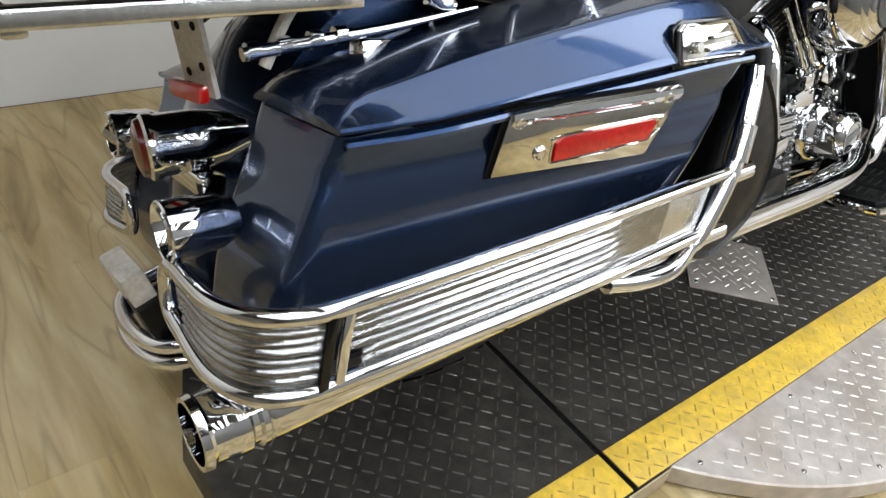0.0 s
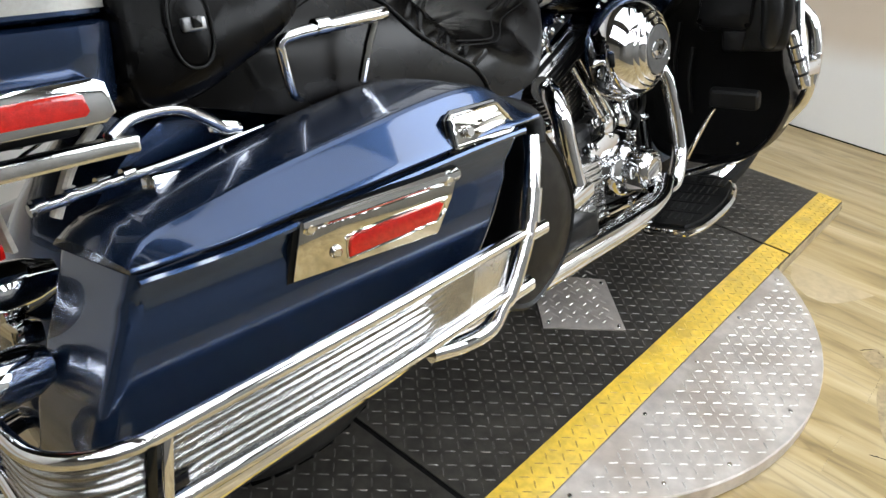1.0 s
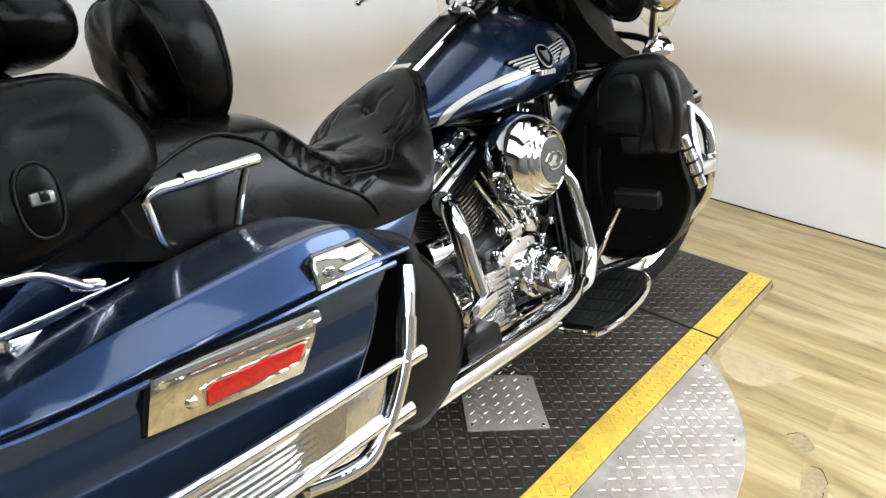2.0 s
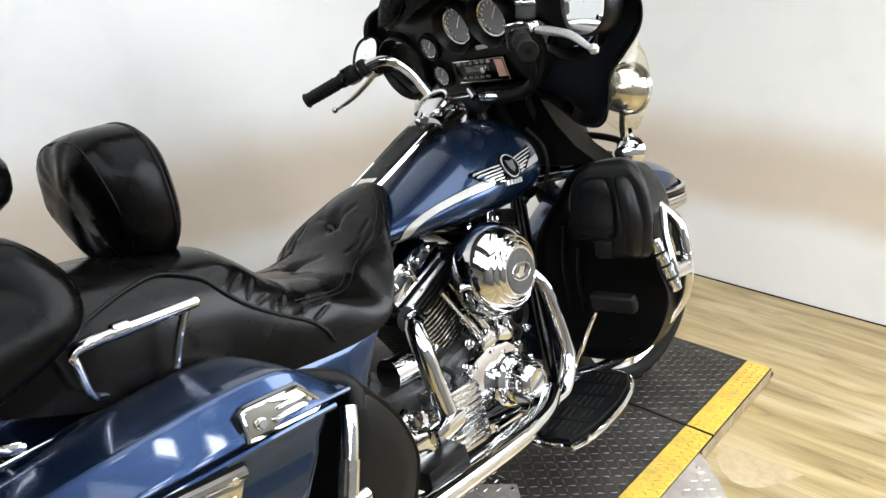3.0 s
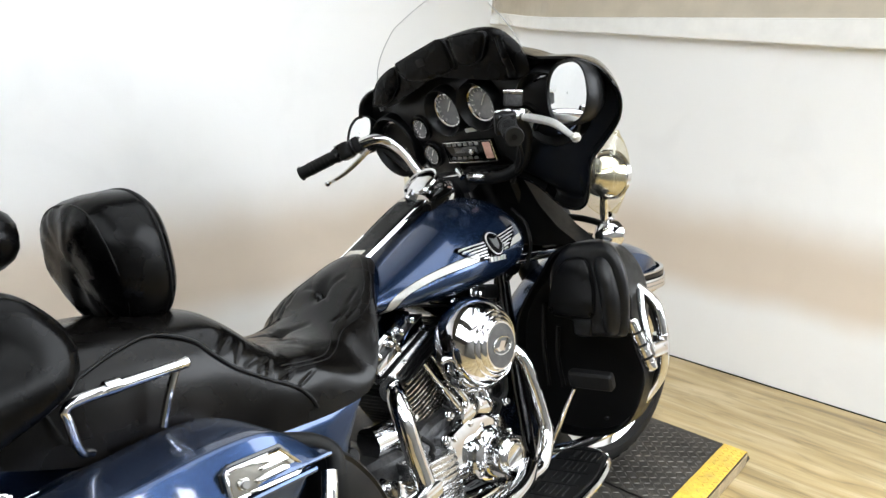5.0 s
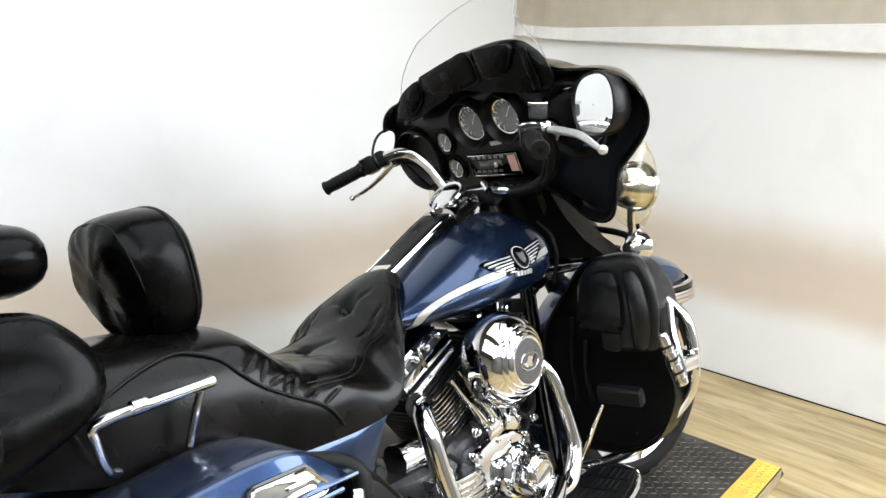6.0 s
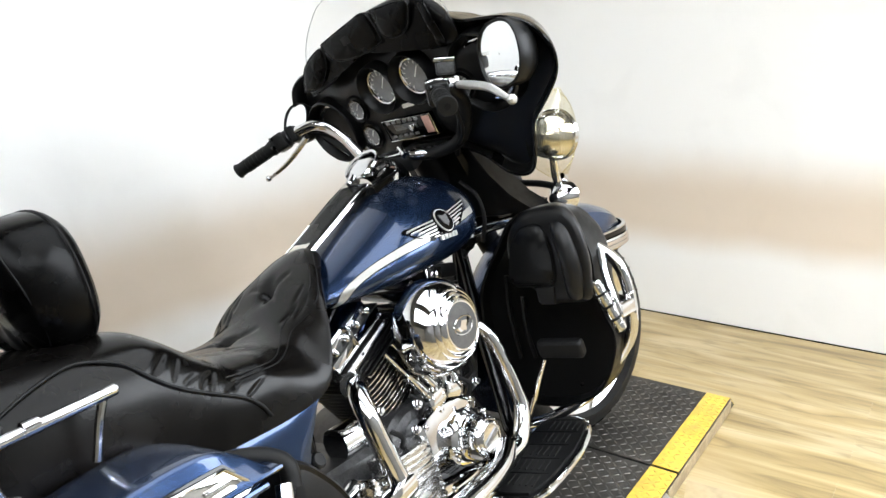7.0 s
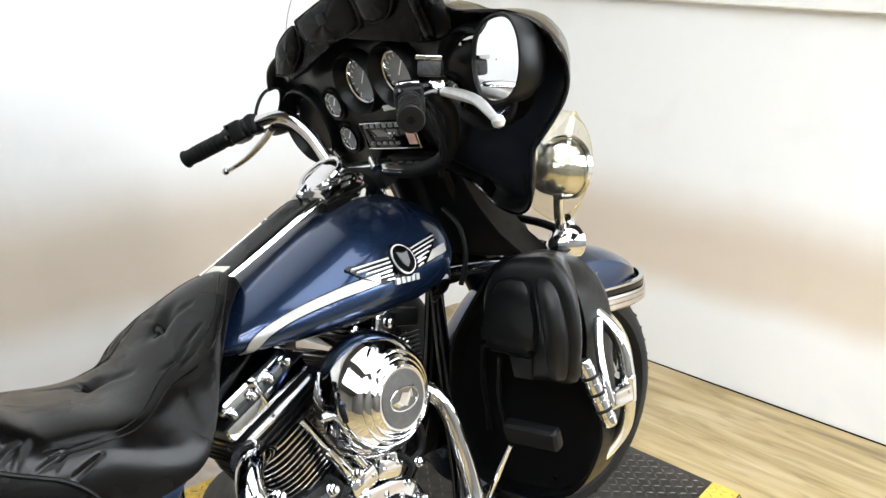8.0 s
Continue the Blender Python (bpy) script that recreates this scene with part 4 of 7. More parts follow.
part("rack_cross", rbox((0.02, 0.56, 0.018), pose(-0.565, 0, 0.640), 0.005), WORN_CHROME, bike, "chrome rack cross bar")
part("rack_base", rbox((0.24, 0.40, 0.012), pose(-0.42, 0, 0.656), 0.004), BLACK_PLASTIC, bike)
part("plate_holder", rbox((0.006, 0.052, 0.085), pose(-0.402, -0.178, 0.594, 0, -8, 10), 0.002), CREAM, bike, "pale metal bracket")
for dy, dz in ((-0.014, 0.026), (0.014, 0.024), (-0.014, -0.012), (0.012, -0.020)):
    part("bracket_hole", lathe([(0, 0.0006), (0.0042, 0.0006), (0.0045, 0)], pose(-0.402, -0.178, 0.594, 0, -8, 10) @ pose(-0.003, dy, dz, 0, -90, 0), 12), SEAL, bike)
part("reflector_bar", rbox((0.012, 0.060, 0.017), pose(-0.414, -0.185, 0.560, 0, 0, 8), 0.004), RED, bike, "small red reflector")
lamp_axis = facing((-0.373, -0.112, 0.490), (-1, 0.17, -0.05)) @ Matrix.Diagonal((0.60, 0.60, 0.70, 1))
tail = part("tail_lamp", lathe([(0, -0.06), (0.03, -0.058), (0.048, -0.02), (0.055, 0.02), (0.056, 0.075), (0.060, 0.080), (0.060, 0.092), (0.054, 0.096)], lamp_axis, 32), CHROME, bike, "chrome tail lamp housing")
part("lens", lathe([(0.054, 0.094), (0.050, 0.104), (0.030, 0.110), (0, 0.112)], lamp_axis, 32), SHADED_RED, tail, "red tail lens with low light put into its colour")
for y, back in ((-0.225, 0.0), (0.13, 0.055)):
    ax = Matrix.Translation((-0.430 + back, y - 0.012, 0.446)) @ Matrix.Rotation(radians(-90), 4, "Y") @ Matrix.Diagonal((0.88, 0.88, 0.9, 1))
    sig = part("rear_turn_signal", lathe([(0, -0.035), (0.022, -0.03), (0.031, -0.01), (0.032, 0.012), (0.034, 0.016), (0.034, 0.046), (0.0325, 0.048), (0.031, 0.046), (0.030, 0.012)], ax, 28), CHROME, bike, "chrome rear turn signal")
    part("lens", lathe([(0.030, 0.014), (0.022, 0.020), (0, 0.023)], ax, 24), AMBER, sig)
    part("stem", tube([(-0.42, y - 0.008, 0.452), (-0.405, y * 0.8, 0.44), (-0.38, y * 0.4, 0.45)], 0.010, 10), CHROME, sig)
part("light_bar", rbox((0.03, 0.30, 0.028), pose(-0.385, 0, 0.445), 0.008), CHROME, bike, "chrome light bar")
part("plate_bracket", rbox((0.030, 0.09, 0.07), pose(-0.452, -0.015, 0.295, 0, -20, 0), 0.006), CREAM, bike, "pale plate bracket")
part("bracket_recess", rbox((0.034, 0.055, 0.06), pose(-0.440, -0.045, 0.262, 0, -20, 0), 0.006), BLACK_PLASTIC, bike)
for z in (0.235, 0.212):
    part("rear_bumper", tube([(-0.33, -0.105, z + 0.02), (-0.40, -0.102, z + 0.008), (-0.447, -0.075, z), (-0.463, 0.0, z), (-0.447, 0.075, z), (-0.40, 0.102, z + 0.008), (-0.33, 0.105, z + 0.02)], 0.010, 12), CHROME, bike, "chrome rear bumper rail")
part("bumper_strip", tube([(-0.34, -0.098, 0.232), (-0.44, -0.068, 0.2235), (-0.455, 0, 0.2235), (-0.44, 0.068, 0.2235), (-0.34, 0.098, 0.232)], 0.009, 10), BLACK_PLASTIC, bike)

# passenger backrest on the top box
back = part("passenger_backrest", soft_block(-0.20, -0.10, -0.17, 0.17, 0.64, 0.90, 3.6), LEATHER, bike, "black leather passenger backrest", 60)
for side, m in ((-1, None), (1, MIRRORED)):
    rings = []
    prof = [(p.x, p.y) for p in spline([(a, b, 0) for a, b in ((-0.285, 0.70), (-0.275, 0.80), (-0.255, 0.855), (-0.19, 0.872), (-0.115, 0.872), (-0.072, 0.843), (-0.044, 0.80), (-0.046, 0.752), (-0.08, 0.722), (-0.14, 0.695), (-0.20, 0.672), (-0.26, 0.668), (-0.285, 0.70))], 4)][:-1]
    for y, f in ((-0.165, 0.97), (-0.20, 1.0), (-0.235, 1.0), (-0.258, 0.965), (-0.270, 0.90), (-0.277, 0.78), (-0.279, 0.5), (-0.279, 0.1)):
        rings.append([(-0.155 + (x + 0.155) * f, y + 0.01 * (z - 0.77) / 0.1, 0.773 + (z - 0.773) * f) for x, z in prof])
    wing = part("side_bolster", loft(rings), LEATHER, back, "black leather side bolster with oval panel", 60, m)
    base = facing((-0.205, -0.2875, 0.745), (-0.04, -1, 0.06))
    ring = [base @ Vector((x, y, 0.0015)) for x, y in oval(0, 0, 0.023, 0.040, 2.4, 28)]
    part("panel_seam", tube(ring + ring[:1], 0.0018, 8, 2), SEAM, wing, "", 35, m)
    part("oval_panel", loft([[base @ Vector((x, y, z)) for x, y in oval(0, 0, 0.021 * f, 0.038 * f, 2.4, 28)] for z, f in ((-0.002, 1.0), (0.0015, 0.97), (0.003, 0.8), (0.003, 0.05))]), LEATHER, wing, "", 40, m)
    part("speaker_switch", rbox((0.026, 0.014, 0.008), base @ pose(0.001, 0.002, 0.006), 0.004, 3), CASTING, wing, "small metal switch", 35, m)
    part("switch_lever", rbox((0.010, 0.012, 0.006), base @ pose(0.002, 0.004, 0.011), 0.002), BLACK_GLOSS, wing, "", 35, m)
part("upper_pad", soft_block(-0.175, -0.035, -0.175, 0.175, 0.882, 0.992, 3.4), LEATHER, back, "black leather upper pad", 60)

# ---- seat ----
SEAT_TOP = [(-0.20, 0.775), (-0.10, 0.793), (0.05, 0.797), (0.16, 0.792), (0.215, 0.785), (0.25, 0.765), (0.285, 0.735), (0.325, 0.706), (0.37, 0.698), (0.42, 0.694), (0.46, 0.697), (0.505, 0.709), (0.548, 0.730), (0.585, 0.760), (0.624, 0.790), (0.658, 0.809), (0.685, 0.815), (0.701, 0.810), (0.712, 0.797)]
SEAT_LOW = [(-0.20, 0.66), (0.05, 0.60), (0.20, 0.575), (0.30, 0.562), (0.40, 0.562), (0.47, 0.570), (0.51, 0.588), (0.535, 0.630), (0.552, 0.672), (0.575, 0.706), (0.605, 0.732), (0.645, 0.762), (0.68, 0.783), (0.712, 0.790)]
SEAT_HALF = [(-0.20, 0.150), (-0.10, 0.180), (0.05, 0.192), (0.20, 0.196), (0.30, 0.198), (0.42, 0.200), (0.50, 0.199), (0.54, 0.188), (0.575, 0.160), (0.61, 0.126), (0.645, 0.092), (0.675, 0.066), (0.698, 0.044), (0.712, 0.018)]


# folds of the stuffed leather: from x, a to x, a, with depth and width; a is the turn over the crown
CREASES = [(0.579, -0.02, 0.612, 0.24, 0.0110, 0.0050), (0.579, 0.0, 0.586, -0.30, 0.0100, 0.0055), (0.579, 0.0, 0.560, 0.15, 0.0070, 0.0045),
           (0.556, 0.36, 0.590, 0.47, 0.0050, 0.0048), (0.540, 0.42, 0.572, 0.54, 0.0060, 0.0045), (0.522, 0.30, 0.560, 0.42, 0.0060, 0.0045),
           (0.455, -0.05, 0.505, 0.14, 0.0100, 0.0070), (0.455, 0.0, 0.488, -0.34, 0.0085, 0.0070), (0.455, 0.0, 0.402, -0.14, 0.0065, 0.0055), (0.455, 0.0, 0.415, 0.12, 0.0060, 0.0060)]


def crease(x, a):
    """Depth of the leather's folds at a place of the seat."""
    deep = 0.0
    for x0, a0, x1, a1, depth, width in CREASES:
        q = abs(a) if a0 > 0 else -a
        dx, da = x1 - x0, (a1 - a0) * 0.26
        ux, ua = x - x0, (q - a0) * 0.26
        t = (ux * dx + ua * da) / (dx * dx + da * da)
        tc = min(1.0, max(0.0, t))
        d2 = (ux - tc * dx) ** 2 + (ua - tc * da) ** 2
        if d2 < 0.0012:
            fade = (1 - tc) ** 0.55 if a0 <= 0 else math.sin(math.pi * min(1, 0.10 + 0.85 * tc)) ** 0.7
            deep += 0.72 * depth * fade * (math.exp(-d2 / width ** 2) - 0.22 * math.exp(-d2 / (2.6 * width) ** 2))
    return deep


def seat_base(x, a):
    """The seat's skin without folds; a runs from -1 (right lower edge) over the crown to 1."""
    zt, zl, w = curve(x, SEAT_TOP), curve(x, SEAT_LOW), curve(x, SEAT_HALF)
    ang = a * math.pi / 2
    s, c = math.sin(ang), math.cos(ang)
    e = min(1.0, max(0.0, (x - 0.38) / 0.15))
    e = e * e * (3 - 2 * e)
    y = w * math.copysign(abs(s) ** (0.62 + 0.43 * e), s)
    z = zl + (zt - zl) * max(c, 0) ** (0.50 + 0.62 * e)
    if 0.235 < x < 0.60:
        z -= 0.010 * math.exp(-(a / 0.40) ** 2) * math.exp(-((x - 0.43) / 0.11) ** 2)
    for bx in (0.455, 0.579):
        z -= (0.017 if bx < 0.5 else 0.022) * math.exp(-(((x - bx) / 0.017) ** 2 + (y / 0.017) ** 2))
    return Vector((x, y, z))


WELT = [(-0.05, 0.720), (0.0, 0.742), (0.05, 0.757), (0.107, 0.765), (0.161, 0.747), (0.19, 0.716), (0.222, 0.688), (0.271, 0.656), (0.325, 0.629), (0.352, 0.603), (0.366, 0.570)]
# pleats that fan inwards from the welt
for k in range(9):
    x = 0.172 + 0.0195 * k + 0.008 * ((k * 0.457) % 1)
    z = curve(x, WELT)
    a = min((j / 100 for j in range(20, 99)), key=lambda q: abs(seat_base(x, q).z - z))
    CREASES.append((x + 0.006, a - 0.03, x + 0.030 + 0.012 * ((k * 0.618) % 1), a - 0.12 - 0.16 * ((k * 0.377) % 1), 0.0036 + 0.0040 * ((k * 0.731) % 1), 0.0040 + 0.0022 * ((k * 0.549) % 1)))


def seat_point(x, a):
    """The seat's skin with its folds."""
    p = seat_base(x, a)
    if 0.16 < x < 0.63:
        deep = crease(x, a)
        p.z -= deep
        p.y += math.copysign(deep * 0.9 * abs(math.sin(a * math.pi / 2)), -p.y)
    p.z += 0.0024 * noise.noise(Vector((p.x * 11, p.y * 11, p.z * 8)))
    return p


rings = []
for k in range(250):
    x = -0.20 + 0.42 * k / 60 if k < 60 else 0.22 + 0.492 * (k - 60) / 189
    rings.append([seat_point(x, -1 + 2 * j / 160) for j in range(161)])
seat = part("seat", loft(rings), SEAT_LEATHER, bike, "black leather two-up seat with puckered rider hollow", 60)
for side in (-1, 1):
    line = []
    for x, z in WELT:
        best = min((seat_point(x, side * j / 80) for j in range(30, 80)), key=lambda p: abs(p.z - z))
        line.append(best + Vector((0, side * 0.0015, 0.001)))
    part("welt", tube(line, 0.0032, 8, 5), SEAM, seat, "", 35)
    for shift in (0.0, 0.007):
        hem = []
        for x, z in ((0.676, 0.802), (0.655, 0.788), (0.622, 0.762), (0.585, 0.733), (0.552, 0.706), (0.515, 0.683), (0.468, 0.662), (0.428, 0.653), (0.385, 0.654), (0.318, 0.660)):
            best = min((seat_point(x - shift * 0.6, side * q / 80) for q in range(20, 80)), key=lambda v: abs(v.z - z - shift))
            hem.append(best + Vector((0, side * 0.0006, 0.0004)))
        part("stitching", tube(hem, 0.0011, 6, 4), SEAM, seat)
for bx in (0.455, 0.579):
    p = seat_point(bx, 0)
    part("seat_button", lathe([(0, 0.004), (0.006, 0.003), (0.009, 0.0)], Matrix.Translation(p), 16), LEATHER, seat, "covered seat button")
# rider backrest pad
rings = []
pad = pose(0.121, -0.006, 0.886, 0, -7, 0)


def pad_at(x, y, z):
    """The pad narrows downwards, and its back leans in towards the foot."""
    low = max(0.0, 0.045 - z) / 0.14
    z = z * (1.0 if z > 0 else 1.17)
    lean = 0.030 * low ** 1.25 * min(1.0, max(0.0, (0.035 - x) / 0.085))
    return pad @ Vector((x + lean, y * (1.0 - 0.02 * low), z))


for x, f in ((-0.058, 0.1), (-0.058, 0.3), (-0.057, 0.5), (-0.055, 0.66), (-0.051, 0.78), (-0.045, 0.87), (-0.036, 0.93), (-0.022, 0.975), (0.0, 1.0), (0.036, 1.0), (0.056, 0.955), (0.067, 0.86), (0.072, 0.6), (0.073, 0.2)):
    ring = []
    for y, z in oval(0, 0, 0.121 * f, 0.107 * f, 2.55, 80):
        ripple = (0.007 * noise.noise(Vector((y * 26 + z * 14, z * 12, 2.0))) + 0.004 * noise.noise(Vector((y * 60, z * 24, 5.0)))) * (1 if x < -0.03 else 0.08)
        ring.append(pad_at(x + ripple, y, z))
    rings.append(ring)
rider_back = part("rider_backrest", loft(rings), LEATHER, bike, "black leather rider backrest pad", 60)
for x in (0.048,):
    ring = [pad_at(x, y, z) for y, z in oval(0, 0, 0.1180, 0.1044, 2.55, 48)]
    part("welt", tube(ring + ring[:1], 0.0028, 6, 2), SEAM, rider_back)
ring = [pad_at(-0.040, y, z) for y, z in oval(0, 0, 0.1105, 0.0977, 2.55, 48)]
part("seam", tube(ring + ring[:1], 0.0014, 6, 2), SEAM, rider_back)
part("backrest_post", rbox((0.05, 0.12, 0.06), pose(0.145, 0, 0.775), 0.012), BLACK_PLASTIC, rider_back)

# passenger grab rails
for side, m in ((-1, None), (1, MIRRORED)):
    rail = part("grab_rail", tube([(0.112, -0.236, 0.7285), (0.09, -0.238, 0.727), (0.0, -0.24, 0.7225), (-0.045, -0.24, 0.719), (-0.064, -0.239, 0.712), (-0.062, -0.236, 0.695), (-0.050, -0.228, 0.652), (-0.030, -0.215, 0.640)], [0.0085, 0.0085, 0.0085, 0.0075, 0.0065, 0.0065, 0.0065, 0.006], 12), CHROME, bike, "chrome passenger grab rail", 35, m)
    part("rail_post", tube([(0.094, -0.235, 0.722), (0.082, -0.230, 0.69), (0.070, -0.222, 0.645)], 0.0062, 10), CHROME, rail, "", 35, m)
    part("rail_clip", tube([(-0.012, -0.24, 0.7235), (0.008, -0.24, 0.7245)], 0.0112, 12), CHROME, rail, "", 35, m)
    part("rail_end", lathe([(0, 0.004), (0.006, 0.003), (0.0088, 0)], facing((0.112, -0.236, 0.7285), (1, 0, 0.05)), 14), WORN_CHROME, rail, "", 35, m)

# side covers
for side, m in ((-1, None), (1, MIRRORED)):
    rings = []
    for y, f in ((-0.13, 1.0), (-0.165, 1.0), (-0.181, 0.96), (-0.187, 0.86), (-0.189, 0.6), (-0.189, 0.1)):
        c = Vector((0.40, 0, 0.49))
        shape = [(0.515, 0.600), (0.500, 0.60), (0.40, 0.572), (0.30, 0.570), (0.26, 0.560), (0.27, 0.52), (0.30, 0.40), (0.33, 0.385), (0.395, 0.385), (0.412, 0.41), (0.44, 0.49), (0.49, 0.575)]
        rings.append([(c.x + (x - c.x) * f, y, c.z + (z - c.z) * f) for x, z in shape])
    part("side_cover", loft(rings), PAINT, bike, "blue painted side cover", 35, m)


# ---- engine ----
def cylinder(x0, z0, tilt, name, label):
    """A finned barrel with head and rocker box; tilt in degrees from upright, back is positive."""
    up = pose(x0, -0.035, z0, 0, -tilt, 0)
    root = part(name, lathe([(0, 0), (0.060, 0), (0.060, 0.165), (0, 0.165)], up, 28), FIN_BLACK, bike, label)
    fin = bmesh.new()
    outline = oval(0, 0, 0.086, 0.092, 3.2, 36)
    plate(outline, 0.0034, None, 0.0009, fin)
    me = bpy.data.meshes.new("fin")
    bmesh.ops.recalc_face_normals(fin, faces=fin.faces[:])
    for face in fin.faces:
        face.material_index = 1 if abs(face.normal.z) < 0.5 else 0
    fin.to_mesh(me)
    fin.free()
    me.materials.append(FIN_BLACK)
    me.materials.append(ALUMINIUM)
    for k in range(13):
        f = new("fin", me)
        f.parent = root
        s = 0.84 + 0.16 * min(1, k / 9)
        f.matrix_basis = up @ pose(0, 0, 0.006 + k * 0.0108) @ Matrix.Diagonal((s, s, 1, 1))
    head = part("head", rbox((0.172, 0.186, 0.040), up @ pose(0, 0, 0.170), 0.012), FIN_BLACK, root, "black cylinder head")
    for k in range(4):
        part("head_fin", rbox((0.196, 0.200, 0.0045), up @ pose(0.002, 0, 0.152 + k * 0.0115), 0.002), ALUMINIUM if k == 3 else FIN_BLACK, root)
    box = part("rocker_box", rbox((0.178, 0.150, 0.030), up @ pose(0.0, -0.005, 0.209), 0.008, 3), CHROME, root, "chrome rocker box")
    part("rocker_cover", rbox((0.150, 0.130, 0.030), up @ pose(0.0, -0.005, 0.236), 0.011, 3), CHROME, box)
    part("rocker_gasket", rbox((0.182, 0.154, 0.004), up @ pose(0.0, -0.005, 0.2235), 0.001), FIN_BLACK, box)
    for x in (-0.062, -0.02, 0.02, 0.062):
        part("bolt", lathe([(0, 0.016), (0.006, 0.016), (0.008, 0.013), (0.008, 0)], up @ pose(x, -0.074, 0.222), 10), CHROME, box)
    part("rocker_rib", rbox((0.006, 0.16, 0.05), up @ pose(-0.01, -0.006, 0.226), 0.002), CHROME, box)
    return up


rear_up = cylinder(0.768, 0.425, 26, "rear_cylinder", "finned rear engine cylinder")
front_up = cylinder(0.868, 0.425, -19, "front_cylinder", "finned front engine cylinder")
# crankcase and covers
case = part("crankcase", loft([[(x, y, z) for x, z in oval(0.79, 0.33, 0.145 * f, 0.115 * f, 2.8, 36)] for y, f in ((0.12, 0.96), (0.11, 1.0), (-0.10, 1.0), (-0.125, 0.97), (-0.135, 0.88))]), CASE_GREY, bike, "grey crankcase")
part("cam_cover", plate([(0.705, 0.235), (0.90, 0.225), (0.945, 0.27), (0.955, 0.34), (0.92, 0.395), (0.86, 0.415), (0.79, 0.42), (0.72, 0.40), (0.69, 0.34), (0.69, 0.27)], 0.045, Matrix.Translation((0, -0.130, 0)) @ Matrix.Rotation(math.pi / 2, 4, "X"), 0.010), CHROME, case, "chrome cam cover")
nose = Matrix.Translation((0.855, -0.17, 0.325)) @ Matrix.Rotation(math.pi / 2, 4, "X") @ Matrix.Diagonal((0.86, 0.86, 0.95, 1))
cone = part("nose_cone", lathe([(0.074, 0), (0.073, 0.016), (0.066, 0.022), (0.058, 0.026), (0.056, 0.066), (0.052, 0.074), (0.047, 0.077), (0.045, 0.074), (0.043, 0.077), (0.036, 0.080), (0.030, 0.079), (0, 0.079)], nose, 40), CHROME, case, "round chrome cam cover")
part("emblem_ring", lathe([(0.031, 0.078), (0.033, 0.082), (0.036, 0.082), (0.037, 0.079)], nose, 32), ALUMINIUM, cone)
part("emblem_bar", rbox((0.058, 0.012, 0.004), nose @ pose(0, 0, 0.0805, 0, 0, 24), 0.001), CASTING, cone)
for k in range(6):
    a = k / 6 * math.tau + 0.4
    bolt((0.855 + 0.066 * math.cos(a), -0.193, 0.325 + 0.066 * math.sin(a)), (0, -1, 0), 0.006, cone)
for x, z in ((0.71, 0.25), (0.70, 0.33), (0.74, 0.395), (0.80, 0.41), (0.90, 0.395), (0.94, 0.35), (0.93, 0.26), (0.88, 0.235), (0.78, 0.238)):
    bolt((x, -0.174, z), (0, -1, 0), 0.0065, case)
# tappet blocks and pushrod tubes
for up, base_x, lean in ((rear_up, 0.805, 1), (front_up, 0.865, -1)):
    part("tappet_block", rbox((0.062, 0.048, 0.036), pose(base_x, -0.150, 0.432, 0, -18 * lean, 0), 0.007), CHROME, case)
    for dx in (-0.017, 0.017):
        top = up @ Vector((0.062 * lean * 1.0 + dx * 0.9 - (0.03 if lean > 0 else -0.03), -0.100, 0.150))
        low = Vector((base_x + dx, -0.158, 0.447))
        rod = part("pushrod_tube", tube([low, low + (top - low) * 0.45], 0.0105, 12), CHROME, case, "chrome pushrod tube")
        part("upper_tube", tube([low + (top - low) * 0.4, top], 0.0082, 12), CHROME, rod)
        part("collar", tube([low + (top - low) * 0.43, low + (top - low) * 0.50], 0.0125, 12), CHROME, rod)
        part("seat_ring", tube([low - (top - low) * 0.03, low + (top - low) * 0.05], 0.0135, 12), CHROME, rod)
        bolt(low + Vector((0.0, -0.012, -0.008)), (0, -1, 0.3), 0.006, rod)
# ribbed oil filter side cover and gearbox
rings = []
for k in range(41):
    t = k / 40
    z = 0.255 + 0.135 * t
    b = 0.004 * (1 if int(t * 20) % 2 else 0)
    rings.append([(x, y, z) for x, y in oval(0.672 - 0.02 * t, -0.160, 0.060 + b * 0.4, 0.050 + b, 4.5, 24)])
part("oil_pump_cover", loft(rings), ALUMINIUM, case, "ribbed aluminium cover")
gear = part("gearbox", rbox((0.24, 0.24, 0.17), pose(0.515, -0.02, 0.325), 0.03, 3), CASE_GREY, bike, "dark grey gearbox")
part("gearbox_cover", plate([(0.44, 0.25), (0.60, 0.245), (0.625, 0.29), (0.60, 0.355), (0.53, 0.385), (0.45, 0.36), (0.425, 0.30)], 0.034, Matrix.Translation((0, -0.142, 0)) @ Matrix.Rotation(math.pi / 2, 4, "X"), 0.010), CHROME, gear, "chrome gearbox side cover")
for x, z in ((0.445, 0.265), (0.59, 0.262), (0.605, 0.30), (0.59, 0.345), (0.53, 0.37), (0.455, 0.345)):
    bolt((x, -0.176, z), (0, -1, 0), 0.0065, gear)
part("clutch_lever", tube([(0.46, -0.185, 0.33), (0.50, -0.190, 0.345), (0.55, -0.188, 0.335)], 0.010, 10), CHROME, gear)
part("starter", tube([(0.56, -0.10, 0.435), (0.66, -0.10, 0.435)], [0.034, 0.034], 20), CHROME, gear, "chrome starter motor")
part("oil_tank", rbox((0.10, 0.13, 0.10), pose(0.455, -0.055, 0.47, 0, 0, 0), 0.02, 3), BLACK_PLASTIC, gear)
